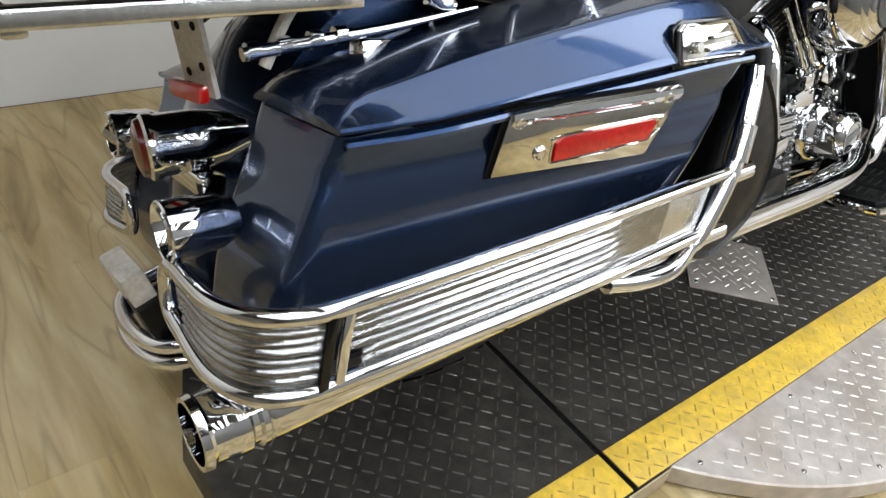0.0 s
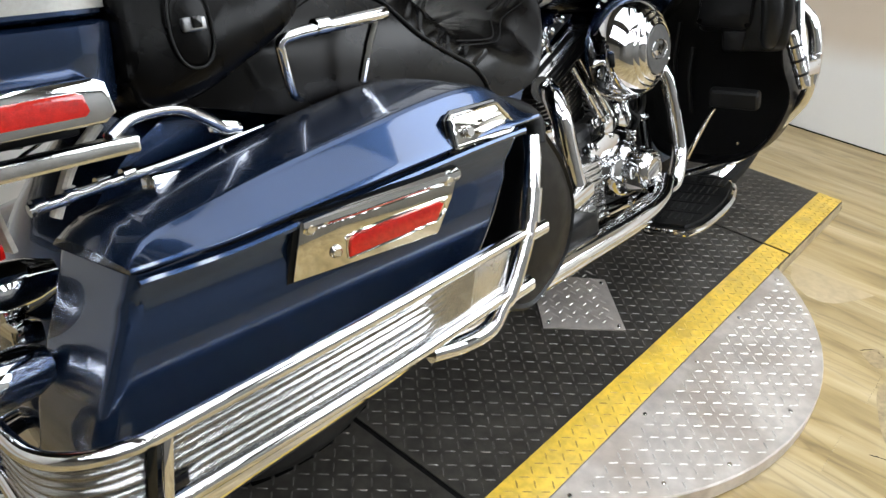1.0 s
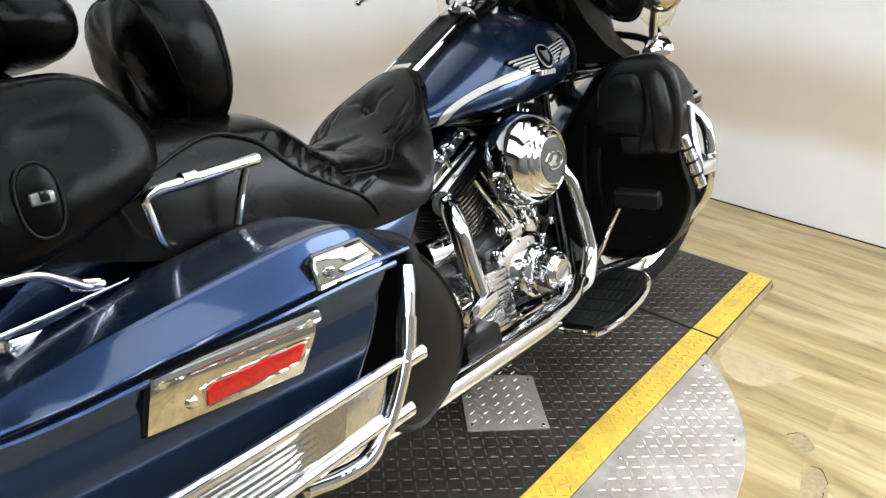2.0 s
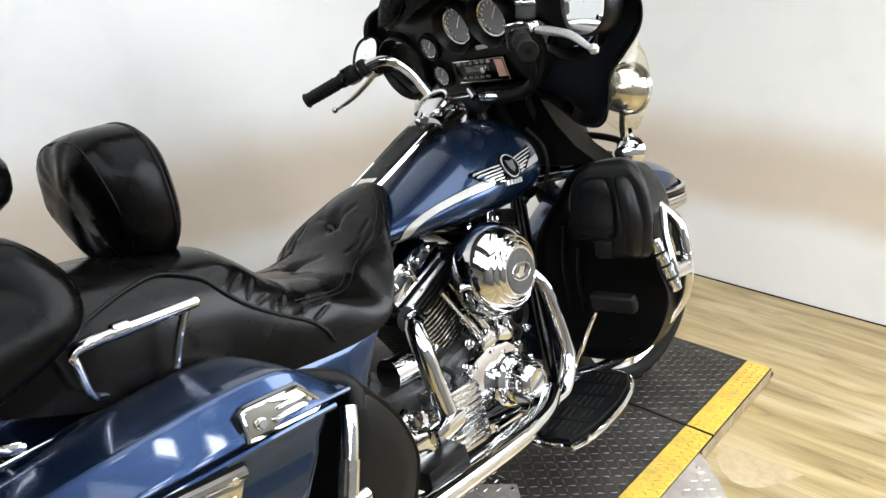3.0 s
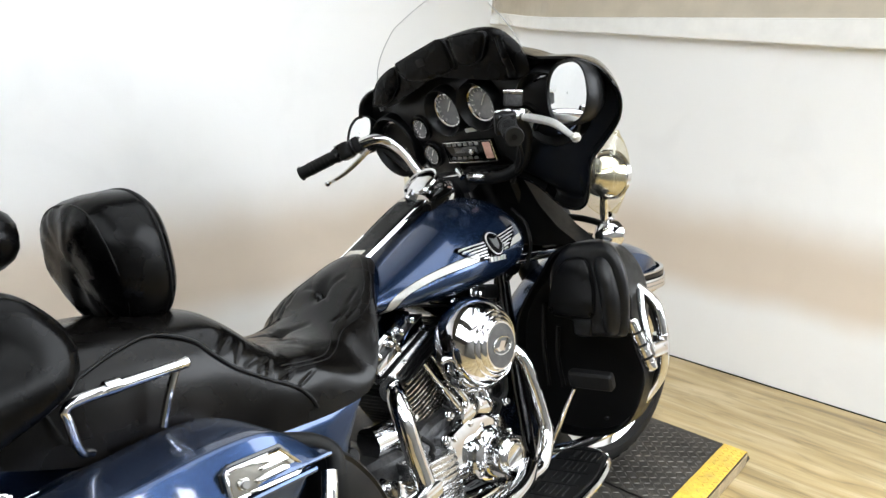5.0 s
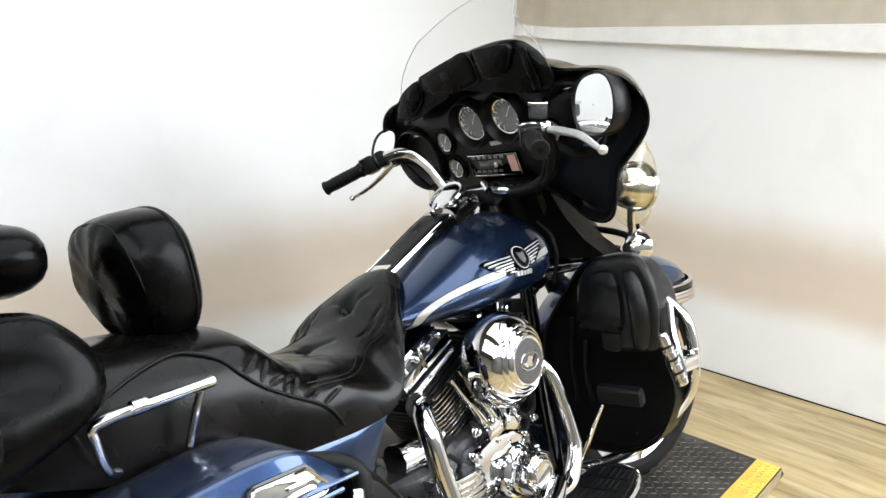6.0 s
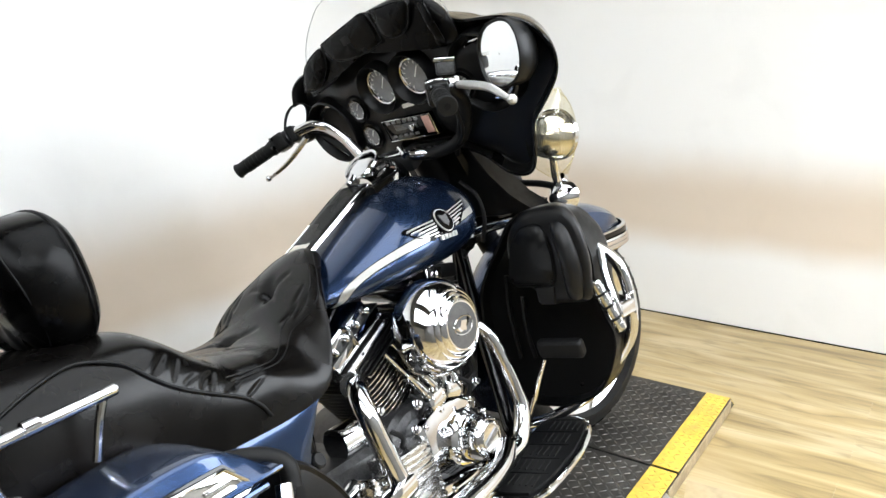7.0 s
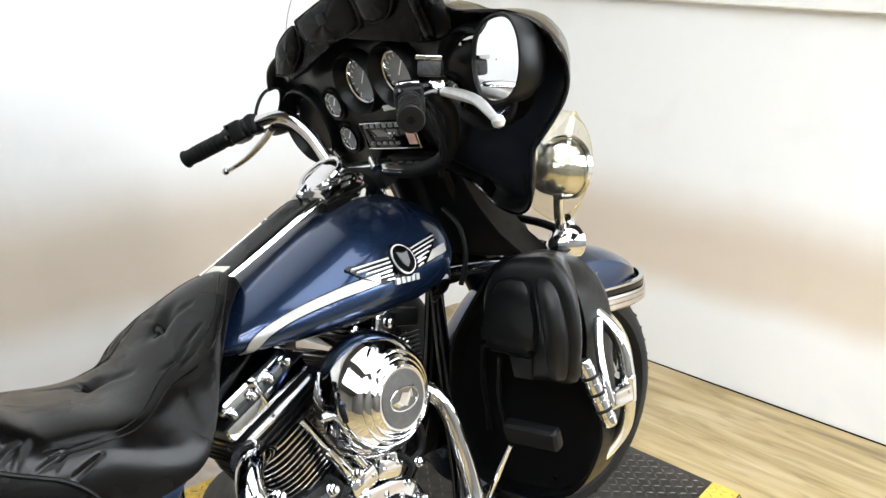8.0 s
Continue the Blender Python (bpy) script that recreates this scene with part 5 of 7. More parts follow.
part("oil_filler", lathe([(0.014, 0), (0.016, 0.01), (0.016, 0.024), (0.012, 0.028), (0, 0.028)], facing((0.47, -0.13, 0.44), (0.1, -0.8, 0.4)), 16), BLACK_PLASTIC, gear)
part("oil_hose", tube([(0.47, -0.13, 0.44), (0.455, -0.155, 0.42), (0.45, -0.15, 0.37), (0.475, -0.12, 0.32)], 0.009, 10), RUBBER, gear)
part("master_cylinder", rbox((0.085, 0.032, 0.036), pose(0.565, -0.235, 0.345, 0, -8, 0), 0.008), CHROME, gear, "chrome rear brake master cylinder")
part("reservoir_cover", plate([(0.40, 0.275), (0.50, 0.258), (0.525, 0.285), (0.50, 0.330), (0.43, 0.338), (0.40, 0.32)], 0.030, Matrix.Translation((0, -0.225, 0)) @ Matrix.Rotation(math.pi / 2, 4, "X"), 0.008), CHROME, gear, "chrome cover")
bolt((0.49, -0.258, 0.292), (0, -1, 0), 0.016, gear)
part("frame_rail", tube([(0.20, -0.13, 0.24), (0.45, -0.14, 0.205), (0.80, -0.14, 0.20), (1.05, -0.13, 0.205), (1.14, -0.08, 0.26), (1.19, -0.03, 0.45), (1.22, 0, 0.72)], 0.017, 12), BLACK_GLOSS, bike, "black frame rail")
part("frame_rail", tube([(0.20, 0.13, 0.24), (0.45, 0.14, 0.205), (0.80, 0.14, 0.20), (1.05, 0.13, 0.205), (1.14, 0.08, 0.26), (1.19, 0.03, 0.45), (1.22, 0, 0.72)], 0.017, 12), BLACK_GLOSS, bike, "black frame rail")
part("frame_backbone", tube([(0.20, 0, 0.56), (0.55, 0, 0.66), (0.90, 0, 0.72), (1.20, 0, 0.78)], 0.032, 16), BLACK_GLOSS, bike)
part("seat_tube", tube([(0.46, -0.09, 0.26), (0.50, -0.09, 0.45), (0.53, -0.06, 0.62)], 0.017, 12), BLACK_GLOSS, bike)
part("side_stand", tube([(0.75, 0.16, 0.20), (0.78, 0.22, 0.13), (0.80, 0.292, 0.086)], 0.012, 10), CHROME, bike, "chrome side stand")
# carburettor and air cleaner
part("carburettor", rbox((0.07, 0.10, 0.08), pose(0.825, -0.11, 0.565), 0.015, 3), FIN_BLACK, bike, "black carburettor")
part("carb_bowl", lathe([(0, -0.045), (0.024, -0.045), (0.028, -0.04), (0.028, 0)], Matrix.Translation((0.865, -0.16, 0.515)), 20), CHROME, bike)
AIR = Matrix.Translation((0.815, -0.172, 0.588)) @ Matrix.Rotation(math.pi / 2, 4, "X") @ Matrix.Diagonal((0.965, 0.965, 1.17, 1))
air = part("air_cleaner", lathe([(0.100, 0.0), (0.106, 0.004), (0.1085, 0.012), (0.109, 0.022), (0.1075, 0.034), (0.1035, 0.046), (0.098, 0.056), (0.0915, 0.064), (0.084, 0.0705), (0.078, 0.0745), (0.0765, 0.0735), (0.075, 0.0755), (0.071, 0.0785), (0.067, 0.0805), (0.0655, 0.0795), (0.064, 0.0815), (0.060, 0.0845), (0.0565, 0.0865), (0.055, 0.0855), (0.053, 0.087), (0.050, 0.087), (0, 0.087)], AIR, 64), CHROME, bike, "round stepped chrome air cleaner cover", 24)
part("backing_plate", lathe([(0, -0.012), (0.090, -0.012), (0.094, -0.004), (0.092, 0.002), (0, 0.002)], AIR, 48), PAINT, air, "blue backing plate")
part("insert", lathe([(0.0495, 0.0875), (0.048, 0.0885), (0, 0.0885)], AIR, 48), INSERT, air, "dark grey round insert")
ring = [AIR @ Vector((x, y, 0.0895)) for x, y in oval(0, 0, 0.032, 0.019, 2.0, 28)]
part("insert_badge", tube(ring + ring[:1], 0.0016, 6, 2), CHROME, air)
part("insert_mark", plate([(-0.030, 0.010), (-0.012, 0.004), (0, 0.013), (0.012, 0.004), (0.030, 0.010), (0.018, -0.006), (0.006, -0.008), (0, -0.014), (-0.006, -0.008), (-0.018, -0.006)], 0.002, AIR @ pose(0, 0, 0.0885, 0, 0, 20), 0.0004), CHROME, air)
part("coil_cover", rbox((0.09, 0.04, 0.035), pose(0.985, -0.105, 0.675, 0, 10, 0), 0.008), BLACK_PLASTIC, bike)
part("head_bracket", rbox((0.055, 0.012, 0.05), pose(0.93, -0.13, 0.672, 0, 14, 0), 0.004), WORN_CHROME, bike)
bolt((0.935, -0.137, 0.676), (0, -1, 0), 0.010, bike)
for k in range(7):
    part("voltage_regulator_fin", rbox((0.05, 0.006, 0.0035), pose(1.005, -0.118, 0.585 + 0.009 * k), 0.001), FIN_BLACK, bike)
part("horn", lathe([(0, -0.02), (0.035, -0.018), (0.042, 0.0), (0.035, 0.012), (0, 0.016)], facing((0.97, -0.115, 0.445), (0.2, -1, 0.1)), 24), FIN_BLACK, bike)
part("oil_filter_mount", rbox((0.06, 0.05, 0.05), pose(0.935, -0.125, 0.455, 0, 0, 10), 0.012, 3), CHROME, bike)
part("cable", tube([(0.90, -0.13, 0.52), (0.945, -0.165, 0.495), (0.955, -0.165, 0.44), (0.92, -0.16, 0.415)], 0.007, 8), RUBBER, bike)
part("intake_fitting", rbox((0.05, 0.03, 0.022), pose(0.905, -0.15, 0.475, 0, -8, 0), 0.006), CHROME, bike)
# exhaust headers with chrome shields
part("rear_header", tube([(0.67, -0.10, 0.535), (0.615, -0.145, 0.540), (0.580, -0.180, 0.528), (0.566, -0.205, 0.495), (0.572, -0.212, 0.44), (0.584, -0.22, 0.37), (0.592, -0.23, 0.325)], [0.021, 0.021, 0.021, 0.021, 0.021, 0.021, 0.021], 20), CHROME, bike, "chrome rear exhaust header shield")
part("header_clamp", tube([(0.628, -0.125, 0.538), (0.602, -0.145, 0.540)], 0.026, 18), WORN_CHROME, bike)
part("front_header", tube([(0.955, -0.12, 0.545), (0.975, -0.165, 0.545), (0.99, -0.200, 0.515), (1.000, -0.215, 0.45), (1.010, -0.225, 0.37), (1.005, -0.232, 0.325), (0.96, -0.240, 0.270), (0.90, -0.245, 0.262), (0.80, -0.262, 0.266), (0.62, -0.285, 0.268)], [0.016, 0.0165, 0.017, 0.0172, 0.0175, 0.018, 0.020, 0.022, 0.022, 0.022], 20), CHROME, bike, "chrome front exhaust header")
part("pipe_clamp", tube([(0.888, -0.247, 0.261), (0.868, -0.249, 0.263)], 0.0245, 18), WORN_CHROME, bike)
part("catch_tray", rbox((0.11, 0.05, 0.045), pose(0.50, -0.265, 0.30, 0, -5, 0), 0.010), BLACK_PLASTIC, bike)

# ---- tank ----
TANK_TOP = [(0.545, 0.712), (0.57, 0.716), (0.60, 0.728), (0.645, 0.750), (0.69, 0.780), (0.75, 0.816), (0.85, 0.868), (0.94, 0.901), (1.02, 0.910), (1.08, 0.897), (1.12, 0.870), (1.142, 0.83)]
TANK_LOW = [(0.545, 0.702), (0.58, 0.694), (0.62, 0.686), (0.66, 0.682), (0.75, 0.681), (0.90, 0.683), (1.00, 0.692), (1.07, 0.712), (1.12, 0.75), (1.142, 0.79)]
TANK_HALF = [(0.545, 0.035), (0.58, 0.060), (0.61, 0.088), (0.65, 0.124), (0.69, 0.155), (0.74, 0.182), (0.80, 0.203), (0.87, 0.215), (0.93, 0.216), (1.00, 0.210), (1.06, 0.192), (1.11, 0.150), (1.142, 0.085)]


def tank_at(x, t):
    """Skin of the tank; t turns from the crown (0) down the right side (-) or left (+) to the keel."""
    zt, zl, w = curve(x, TANK_TOP), curve(x, TANK_LOW), curve(x, TANK_HALF)
    zc = zl + (zt - zl) * 0.40
    s, c = math.sin(t), math.cos(t)
    y = w * math.copysign(abs(s) ** 0.90, s)
    z = zc + (zt - zc) * c ** 1.15 if c > 0 else zc - (zc - zl) * abs(c) ** 0.7
    return Vector((x, y, z))


def tank_side(x, z, lift=0.0):
    """The right skin at a given x and height."""
    lo, hi = -math.pi * 0.92, -0.12
    for _ in range(30):
        mid = (lo + hi) / 2
        if tank_at(x, mid).z < z:
            lo = mid
        else:
            hi = mid
    p, e = tank_at(x, lo), 1e-3
    n = (tank_at(x + e, lo) - p).cross(tank_at(x, lo + e) - p).normalized()
    if n.y > 0:
        n = -n
    return p + n * lift


rings = []
for k in range(60):
    u = k / 59
    x = 0.545 + 0.597 * (0.5 - 0.5 * math.cos(math.pi * u)) * 0.5 + 0.597 * u * 0.5
    rings.append([tank_at(x, j / 64 * math.tau) for j in range(64)])
tank = part("fuel_tank", loft(rings), PAINT, bike, "blue fuel tank with a silver sweep stripe", 50)
low = [(0.658, 0.687), (0.664, 0.703), (0.680, 0.719), (0.711, 0.734), (0.755, 0.747), (0.813, 0.758), (0.925, 0.774), (1.04, 0.792)]
high = [(0.642, 0.690), (0.650, 0.712), (0.679, 0.733), (0.719, 0.751), (0.765, 0.765), (0.815, 0.776), (0.91, 0.789), (1.04, 0.807)]
lo_line, hi_line = spline([(x, 0, z) for x, z in low], 8), spline([(x, 0, z) for x, z in high], 8)
rows = []
for k in range(7):
    rows.append([tank_side(a.x + (b.x - a.x) * k / 6, a.z + (b.z - a.z) * k / 6, 0.0012) for a, b in zip(lo_line, hi_line)])
part("stripe", loft(rows, False, None, False), SILVER_PAINT, tank, "silver sweep stripe", 60)
for line in (lo_line, hi_line):
    part("pinstripe", tube([tank_side(p.x, p.z, 0.0012) for p in line[::3]], 0.0011, 6, 3), BLACK_GLOSS, tank)


def on_tank(shape, depth, name, mat, parent, label=""):
    """A small badge piece wrapped on the tank's side."""
    bm = bmesh.new()
    a = [bm.verts.new(tank_side(x, z, depth)) for x, z in shape]
    b = [bm.verts.new(tank_side(x, z, -0.001)) for x, z in shape]
    bm.faces.new(a)
    for i in range(len(a)):
        j = (i + 1) % len(a)
        bm.faces.new((a[i], a[j], b[j], b[i]))
    return part(name, bm, mat, parent, label, 40)


EX, EZ = 0.912, 0.794
badge = on_tank(oval(EX, EZ, 0.027, 0.027, 2.0, 20), 0.008, "tank_badge", BLACK_GLOSS, tank, "winged chrome and black tank badge")
on_tank(oval(EX, EZ, 0.023, 0.023, 2.0, 24), 0.0098, "badge_ring", BADGE, badge)
on_tank(oval(EX, EZ, 0.0208, 0.0208, 2.0, 24), 0.0104, "badge_disc", BLACK_GLOSS, badge)
on_tank([(EX - 0.011, EZ + 0.011), (EX, EZ + 0.008), (EX + 0.011, EZ + 0.011), (EX + 0.008, EZ - 0.006), (EX, EZ - 0.013), (EX - 0.008, EZ - 0.006)][::-1], 0.0115, "badge_shield", INSERT, badge)
for s in (-1, 1):
    wing = [(EX + s * 0.022, EZ + 0.017), (EX + s * 0.055, EZ + 0.012), (EX + s * 0.095, EZ + 0.019), (EX + s * 0.104, EZ + 0.017), (EX + s * 0.085, EZ - 0.004), (EX + s * 0.05, EZ - 0.024), (EX + s * 0.02, EZ - 0.022)]
    slope = 0.16
    wing = [(x, z + (x - EX) * slope) for x, z in wing]
    w = on_tank(wing if s > 0 else wing[::-1], 0.004, "badge_wing", BLACK_GLOSS, badge)
    for k in range(6):
        z0 = EZ + 0.0105 - k * 0.0062
        reach = (0.098, 0.093, 0.080, 0.068, 0.056, 0.046)[k]
        root = 0.027 if k < 3 else 0.031
        f = [(EX + s * root, z0 - 0.0010), (EX + s * reach, z0 + 0.0012), (EX + s * (reach - 0.003), z0 + 0.0034), (EX + s * root, z0 + 0.0014)]
        f = [(x, z + (x - EX) * slope) for x, z in f]
        on_tank(f if s > 0 else f[::-1], 0.0062, "feather", BADGE, badge)
for k in range(5):
    x = EX - 0.024 + 0.012 * k
    on_tank([(x - 0.004, EZ - 0.036), (x + 0.004, EZ - 0.036), (x + 0.004, EZ - 0.026), (x - 0.004, EZ - 0.026)], 0.006, "badge_bar", BADGE, badge)
# dash console
DASH = [(0.672, 0.798), (0.70, 0.811), (0.78, 0.852), (0.86, 0.893), (0.935, 0.926)]
DASH_Y = 0.007


def dash_rings(half, lift, drop):
    rings = []
    for x, z in [(p.x, p.z) for p in spline([(x, 0, z) for x, z in DASH], 4)]:
        w = half * (0.86 + 0.14 * (x - 0.66) / 0.26)
        sec = [(-w, -drop), (-w, lift * 0.2), (-w * 0.92, lift * 0.8), (-w * 0.6, lift), (0, lift * 1.1), (w * 0.6, lift), (w * 0.92, lift * 0.8), (w, lift * 0.2), (w, -drop)]
        rings.append([(x - q * 0.45, y + DASH_Y, z + q * 0.9) for y, q in sec])
    return rings


dash = part("dash_console", loft(dash_rings(0.050, 0.002, 0.045)), BLACK_GLOSS, bike, "chrome dash console with black leather insert", 40)
for side in (-1, 1):
    line = [Vector((x, DASH_Y + side * 0.0485 * (0.86 + 0.14 * (x - 0.66) / 0.26), z)) for x, z in DASH]
    part("dash_edge", loft([[p + Vector((-q * 0.45, side * d, q * 0.9)) for d, q in ((-0.003, 0.001), (-0.0012, 0.0042), (0.0006, 0.003), (0.0014, -0.001), (0.0016, -0.0025), (0.0016, -0.004), (-0.002, -0.004))] for p in spline(line, 4)]), CHROME, dash, "chrome dash edge")
part("dash_insert", loft(dash_rings(0.0462, 0.0055, 0.0)), LEATHER, dash, "black leather dash insert", 40)
part("dash_label", rbox((0.026, 0.050, 0.002), pose(0.690, DASH_Y, 0.8135, 0, -27, 0), 0.001), CREAM, dash, "small pale label")
rings = []
for k in range(15):
    t = k / 14
    x = 0.895 + 0.165 * t
    w = 0.058 * (1 - max(0, t - 0.35) ** 2 * 1.2)
    zt = 0.928 + 0.030 * math.sin(min(1, t * 1.5) * math.pi / 2) - 0.03 * max(0, t - 0.6)
    rings.append([(x, y, z) for y, z in oval(0, zt - 0.045, w, 0.045, 2.6, 28)])
pod = part("ignition_pod", loft(rings), CHROME, dash, "chrome ignition and fuel pod", 50)
face = facing((0.938, 0.004, 0.955), (-0.62, 0, 0.78), (1, 0, 0)) @ Matrix.Diagonal((0.92, 0.92, 1, 1))
part("pod_rim", lathe([(0.050, -0.004), (0.054, 0.002), (0.050, 0.006), (0.044, 0.004)], face, 36), CHROME, pod)
part("pod_cap", lathe([(0.044, 0.003), (0.030, 0.009), (0, 0.011)], face, 36), CHROME, pod)
part("ignition_knob", rbox((0.034, 0.014, 0.022), face @ pose(0.0, -0.06, 0.006, 0, 0, 90), 0.006), CHROME, pod)
# small bright fittings between cylinders and covers
for x, y, z, r, h in ((0.725, -0.178, 0.452, 0.009, 0.014), (0.775, -0.184, 0.462, 0.008, 0.014), (0.925, -0.180, 0.425, 0.008, 0.014), (0.70, -0.182, 0.408, 0.008, 0.014), (0.642, -0.150, 0.470, 0.009, 0.016)):
    part("fitting", lathe([(0, h), (r * 0.6, h), (r * 0.7, h * 0.7), (r, h * 0.65), (r, h * 0.2), (r * 1.25, h * 0.15), (r * 1.25, 0)], facing((x, y, z), (0.1, -1, 0.25)), 8), CHROME, case)
for k, (x, z) in enumerate(((0.655, 0.425), (0.735, 0.47), (0.90, 0.445))):
    part("hose_clip", tube([(x, -0.158, z), (x + 0.012, -0.176, z - 0.02), (x + 0.004, -0.170, z - 0.045)], 0.0055, 8), RUBBER, case)


# ---- front end, steered a little to the right ----
FRONT_R, AXLE_X = 0.318, 1.64
front_wheel = wheel("front_wheel", AXLE_X, FRONT_R, FRONT_R, 0.066, WHEELED, "front wheel with black tyre")
front_fender = part("front_fender", fender(AXLE_X, FRONT_R, 0.384, 0.104, 44, 196, n=34, valance=0.15, cut=0.262, nose=26), PAINT, bike, "blue deep-skirted front fender", 35, WHEELED)


def fender_band(a0, a1, r0, r1, half, mat_name):
    rings = []
    for k in range(13):
        a = radians(a0 + (a1 - a0) * k / 12)
        c, s = math.cos(a), math.sin(a)
        rings.append([(AXLE_X + r * c, y, FRONT_R + r * s) for r, y in ((r0, -half), (r1, -half), (r1, -half - 0.010), (r0, -half - 0.010))])
    return loft(rings)


# chrome trim round the fender's lower front edge: a grooved band, a black strip and a thin chrome line
half_lip = [(AXLE_X - 0.045, -0.113), (AXLE_X + 0.07, -0.114), (AXLE_X + 0.145, -0.109), (AXLE_X + 0.205, -0.092), (AXLE_X + 0.255, -0.056)]
lip = [(p.x, p.y) for p in spline([(x, y, 0) for x, y in half_lip] + [(AXLE_X + 0.292, 0, 0)] + [(x, -y, 0) for x, y in half_lip[::-1]], 5)]
for name, sec, mt, lab in (("fender_trim", [(-0.004, 0.558), (0.007, 0.556), (0.011, 0.561), (0.011, 0.572), (0.008, 0.5735), (0.011, 0.575), (0.011, 0.585), (0.008, 0.5865), (0.011, 0.588), (0.010, 0.594), (-0.004, 0.596)], CHROME, "grooved chrome fender trim"),
                           ("trim_strip", [(-0.004, 0.596), (0.006, 0.597), (0.006, 0.610), (-0.004, 0.611)], BLACK_GLOSS, ""), ("trim_line", [(-0.006, 0.611), (0.005, 0.611), (0.005, 0.617), (-0.006, 0.618)], CHROME, "")):
    rings = []
    for i, (x, y) in enumerate(lip):
        (ax, ay), (bx, by) = lip[max(i - 1, 0)], lip[min(i + 1, len(lip) - 1)]
        n = Vector((by - ay, ax - bx, 0)).normalized()
        rings.append([Vector((x, y, z)) + n * q for q, z in sec])
    part(name, loft(rings), mt, front_fender, lab, 30, WHEELED)
script = [(-0.032, 0.0), (-0.018, 0.014), (-0.004, 0.002), (0.008, 0.012), (0.022, 0.001), (0.034, 0.010)]
for side in (-1, 1):
    p0 = Vector((AXLE_X - 0.002, side * 0.1085, 0.650))
    part("fender_script", tube([p0 + Vector((u * 0.7, 0, v * 0.7 + u * 0.15)) for u, v in script], 0.0013, 6, 4), CASTING, front_fender, "small silver fender script drawn as plain strokes", 35, WHEELED)
for side in (-1, 1):
    y = side * 0.105
    axis = Vector((-0.438, 0, 0.899))
    low = Vector((AXLE_X - 0.025, y, FRONT_R))
    leg = part("fork_leg", tube([low - axis * 0.02, low + axis * 0.10, low + axis * 0.34], [0.028, 0.028, 0.026], 20), CHROME, bike, "chrome fork leg", 35, WHEELED)
    cover = part("fork_cover", tube([low + axis * 0.33, low + axis * 0.46, low + axis * 0.80], [0.034, 0.037, 0.040], 24), BLACK_PLASTIC, bike, "black fork cover", 35, WHEELED)
part("axle", tube([(AXLE_X, -0.14, FRONT_R), (AXLE_X, 0.14, FRONT_R)], 0.016, 14), CHROME, bike, "", 35, WHEELED)
part("steering_head", tube([(1.175, 0, 0.955), (1.30, 0, 0.70)], 0.042, 20), BLACK_PLASTIC, bike, "black steering head", 35, STEERED)
part("fork_tree", rbox((0.09, 0.26, 0.035), pose(1.36, 0, 0.80, 0, -26, 0), 0.012), BLACK_PLASTIC, bike, "", 35, STEERED)
rings = [[(x, y, z) for x, y in ((1.20 + lean, y1), (1.205 + lean, y1 + 0.012), (1.205 + lean, y0 - 0.012), (1.20 + lean, y0), (1.29 + lean, y0), (1.29 + lean, y1))] for z, y0, y1, lean in ((1.0, 0.02, -0.110, -0.02), (0.93, 0.0, -0.128, -0.01), (0.86, -0.01, -0.160, 0.0), (0.80, -0.03, -0.205, 0.005), (0.765, -0.06, -0.245, 0.01), (0.755, -0.15, -0.252, 0.01))]
part("side_cover_panel", loft(rings), BLACK_PLASTIC, bike, "black panel beside the fork", 40)
part("fork_shroud", rbox((0.10, 0.23, 0.30), pose(1.275, 0, 0.87, 0, -26, 0), 0.03, 3), BLACK_PLASTIC, bike, "black fork shroud", 35, STEERED)

# fairing: local a to the left, b up along the dash, c towards the rider
TI = radians(21.5)
FAIR = Matrix.Translation((1.111, -0.068, 1.061)) @ Matrix(((0, -math.sin(TI), -math.cos(TI)), (1, 0, 0), (0, math.cos(TI), -math.sin(TI)))).to_4x4()
FM = STEERED @ FAIR
half_outline = [(0.0, 0.225), (0.12, 0.222), (0.22, 0.195), (0.28, 0.172), (0.38, 0.158), (0.445, 0.130), (0.478, 0.085), (0.480, 0.045), (0.458, 0.005), (0.400, -0.045), (0.358, -0.080), (0.335, -0.13), (0.305, -0.185), (0.265, -0.205), (0.215, -0.190), (0.17, -0.145), (0.11, -0.118), (0.0, -0.112)]
smooth_half = [(p.x * 0.952, p.y) for p in spline([(a, b, 0) for a, b in half_outline], 4)]
OUT = smooth_half + [(-a, b) for a, b in smooth_half[-2:0:-1]]


def scaled(f, c, cb=0.03, grow=0.0):
    return [(a * f + math.copysign(grow, a) * (abs(a) > 0.02), cb + (b - cb) * f, c) for a, b in OUT]


shell = part("fairing", loft([scaled(0.994, 0.004), scaled(1.0, 0.003), scaled(0.998, -0.004), scaled(0.945, -0.035), scaled(0.86, -0.085), scaled(0.76, -0.14), scaled(0.6, -0.20), scaled(0.3, -0.24), scaled(0.05, -0.25)], False), BLACK_GLOSS, bike, "black batwing fairing with gauges and radio", 40, FM)
inner = part("inner_fairing", loft([scaled(0.993, 0.0045), scaled(0.980, 0.002), scaled(0.965, -0.010), scaled(0.94, -0.026), scaled(0.86, -0.030), scaled(0.72, -0.016), scaled(0.60, -0.002), scaled(0.5, 0.002), scaled(0.05, 0.004)], False), SATIN_BLACK, shell, "satin black inner fairing", 40, FM)
part("fairing_edge", tube([(a, b, 0.003) for a, b, c in scaled(1.0, 0)[::2]] + [(*OUT[0], 0.003)], 0.0030, 6, 2), BLACK_GLOSS, shell, "", 35, FM)


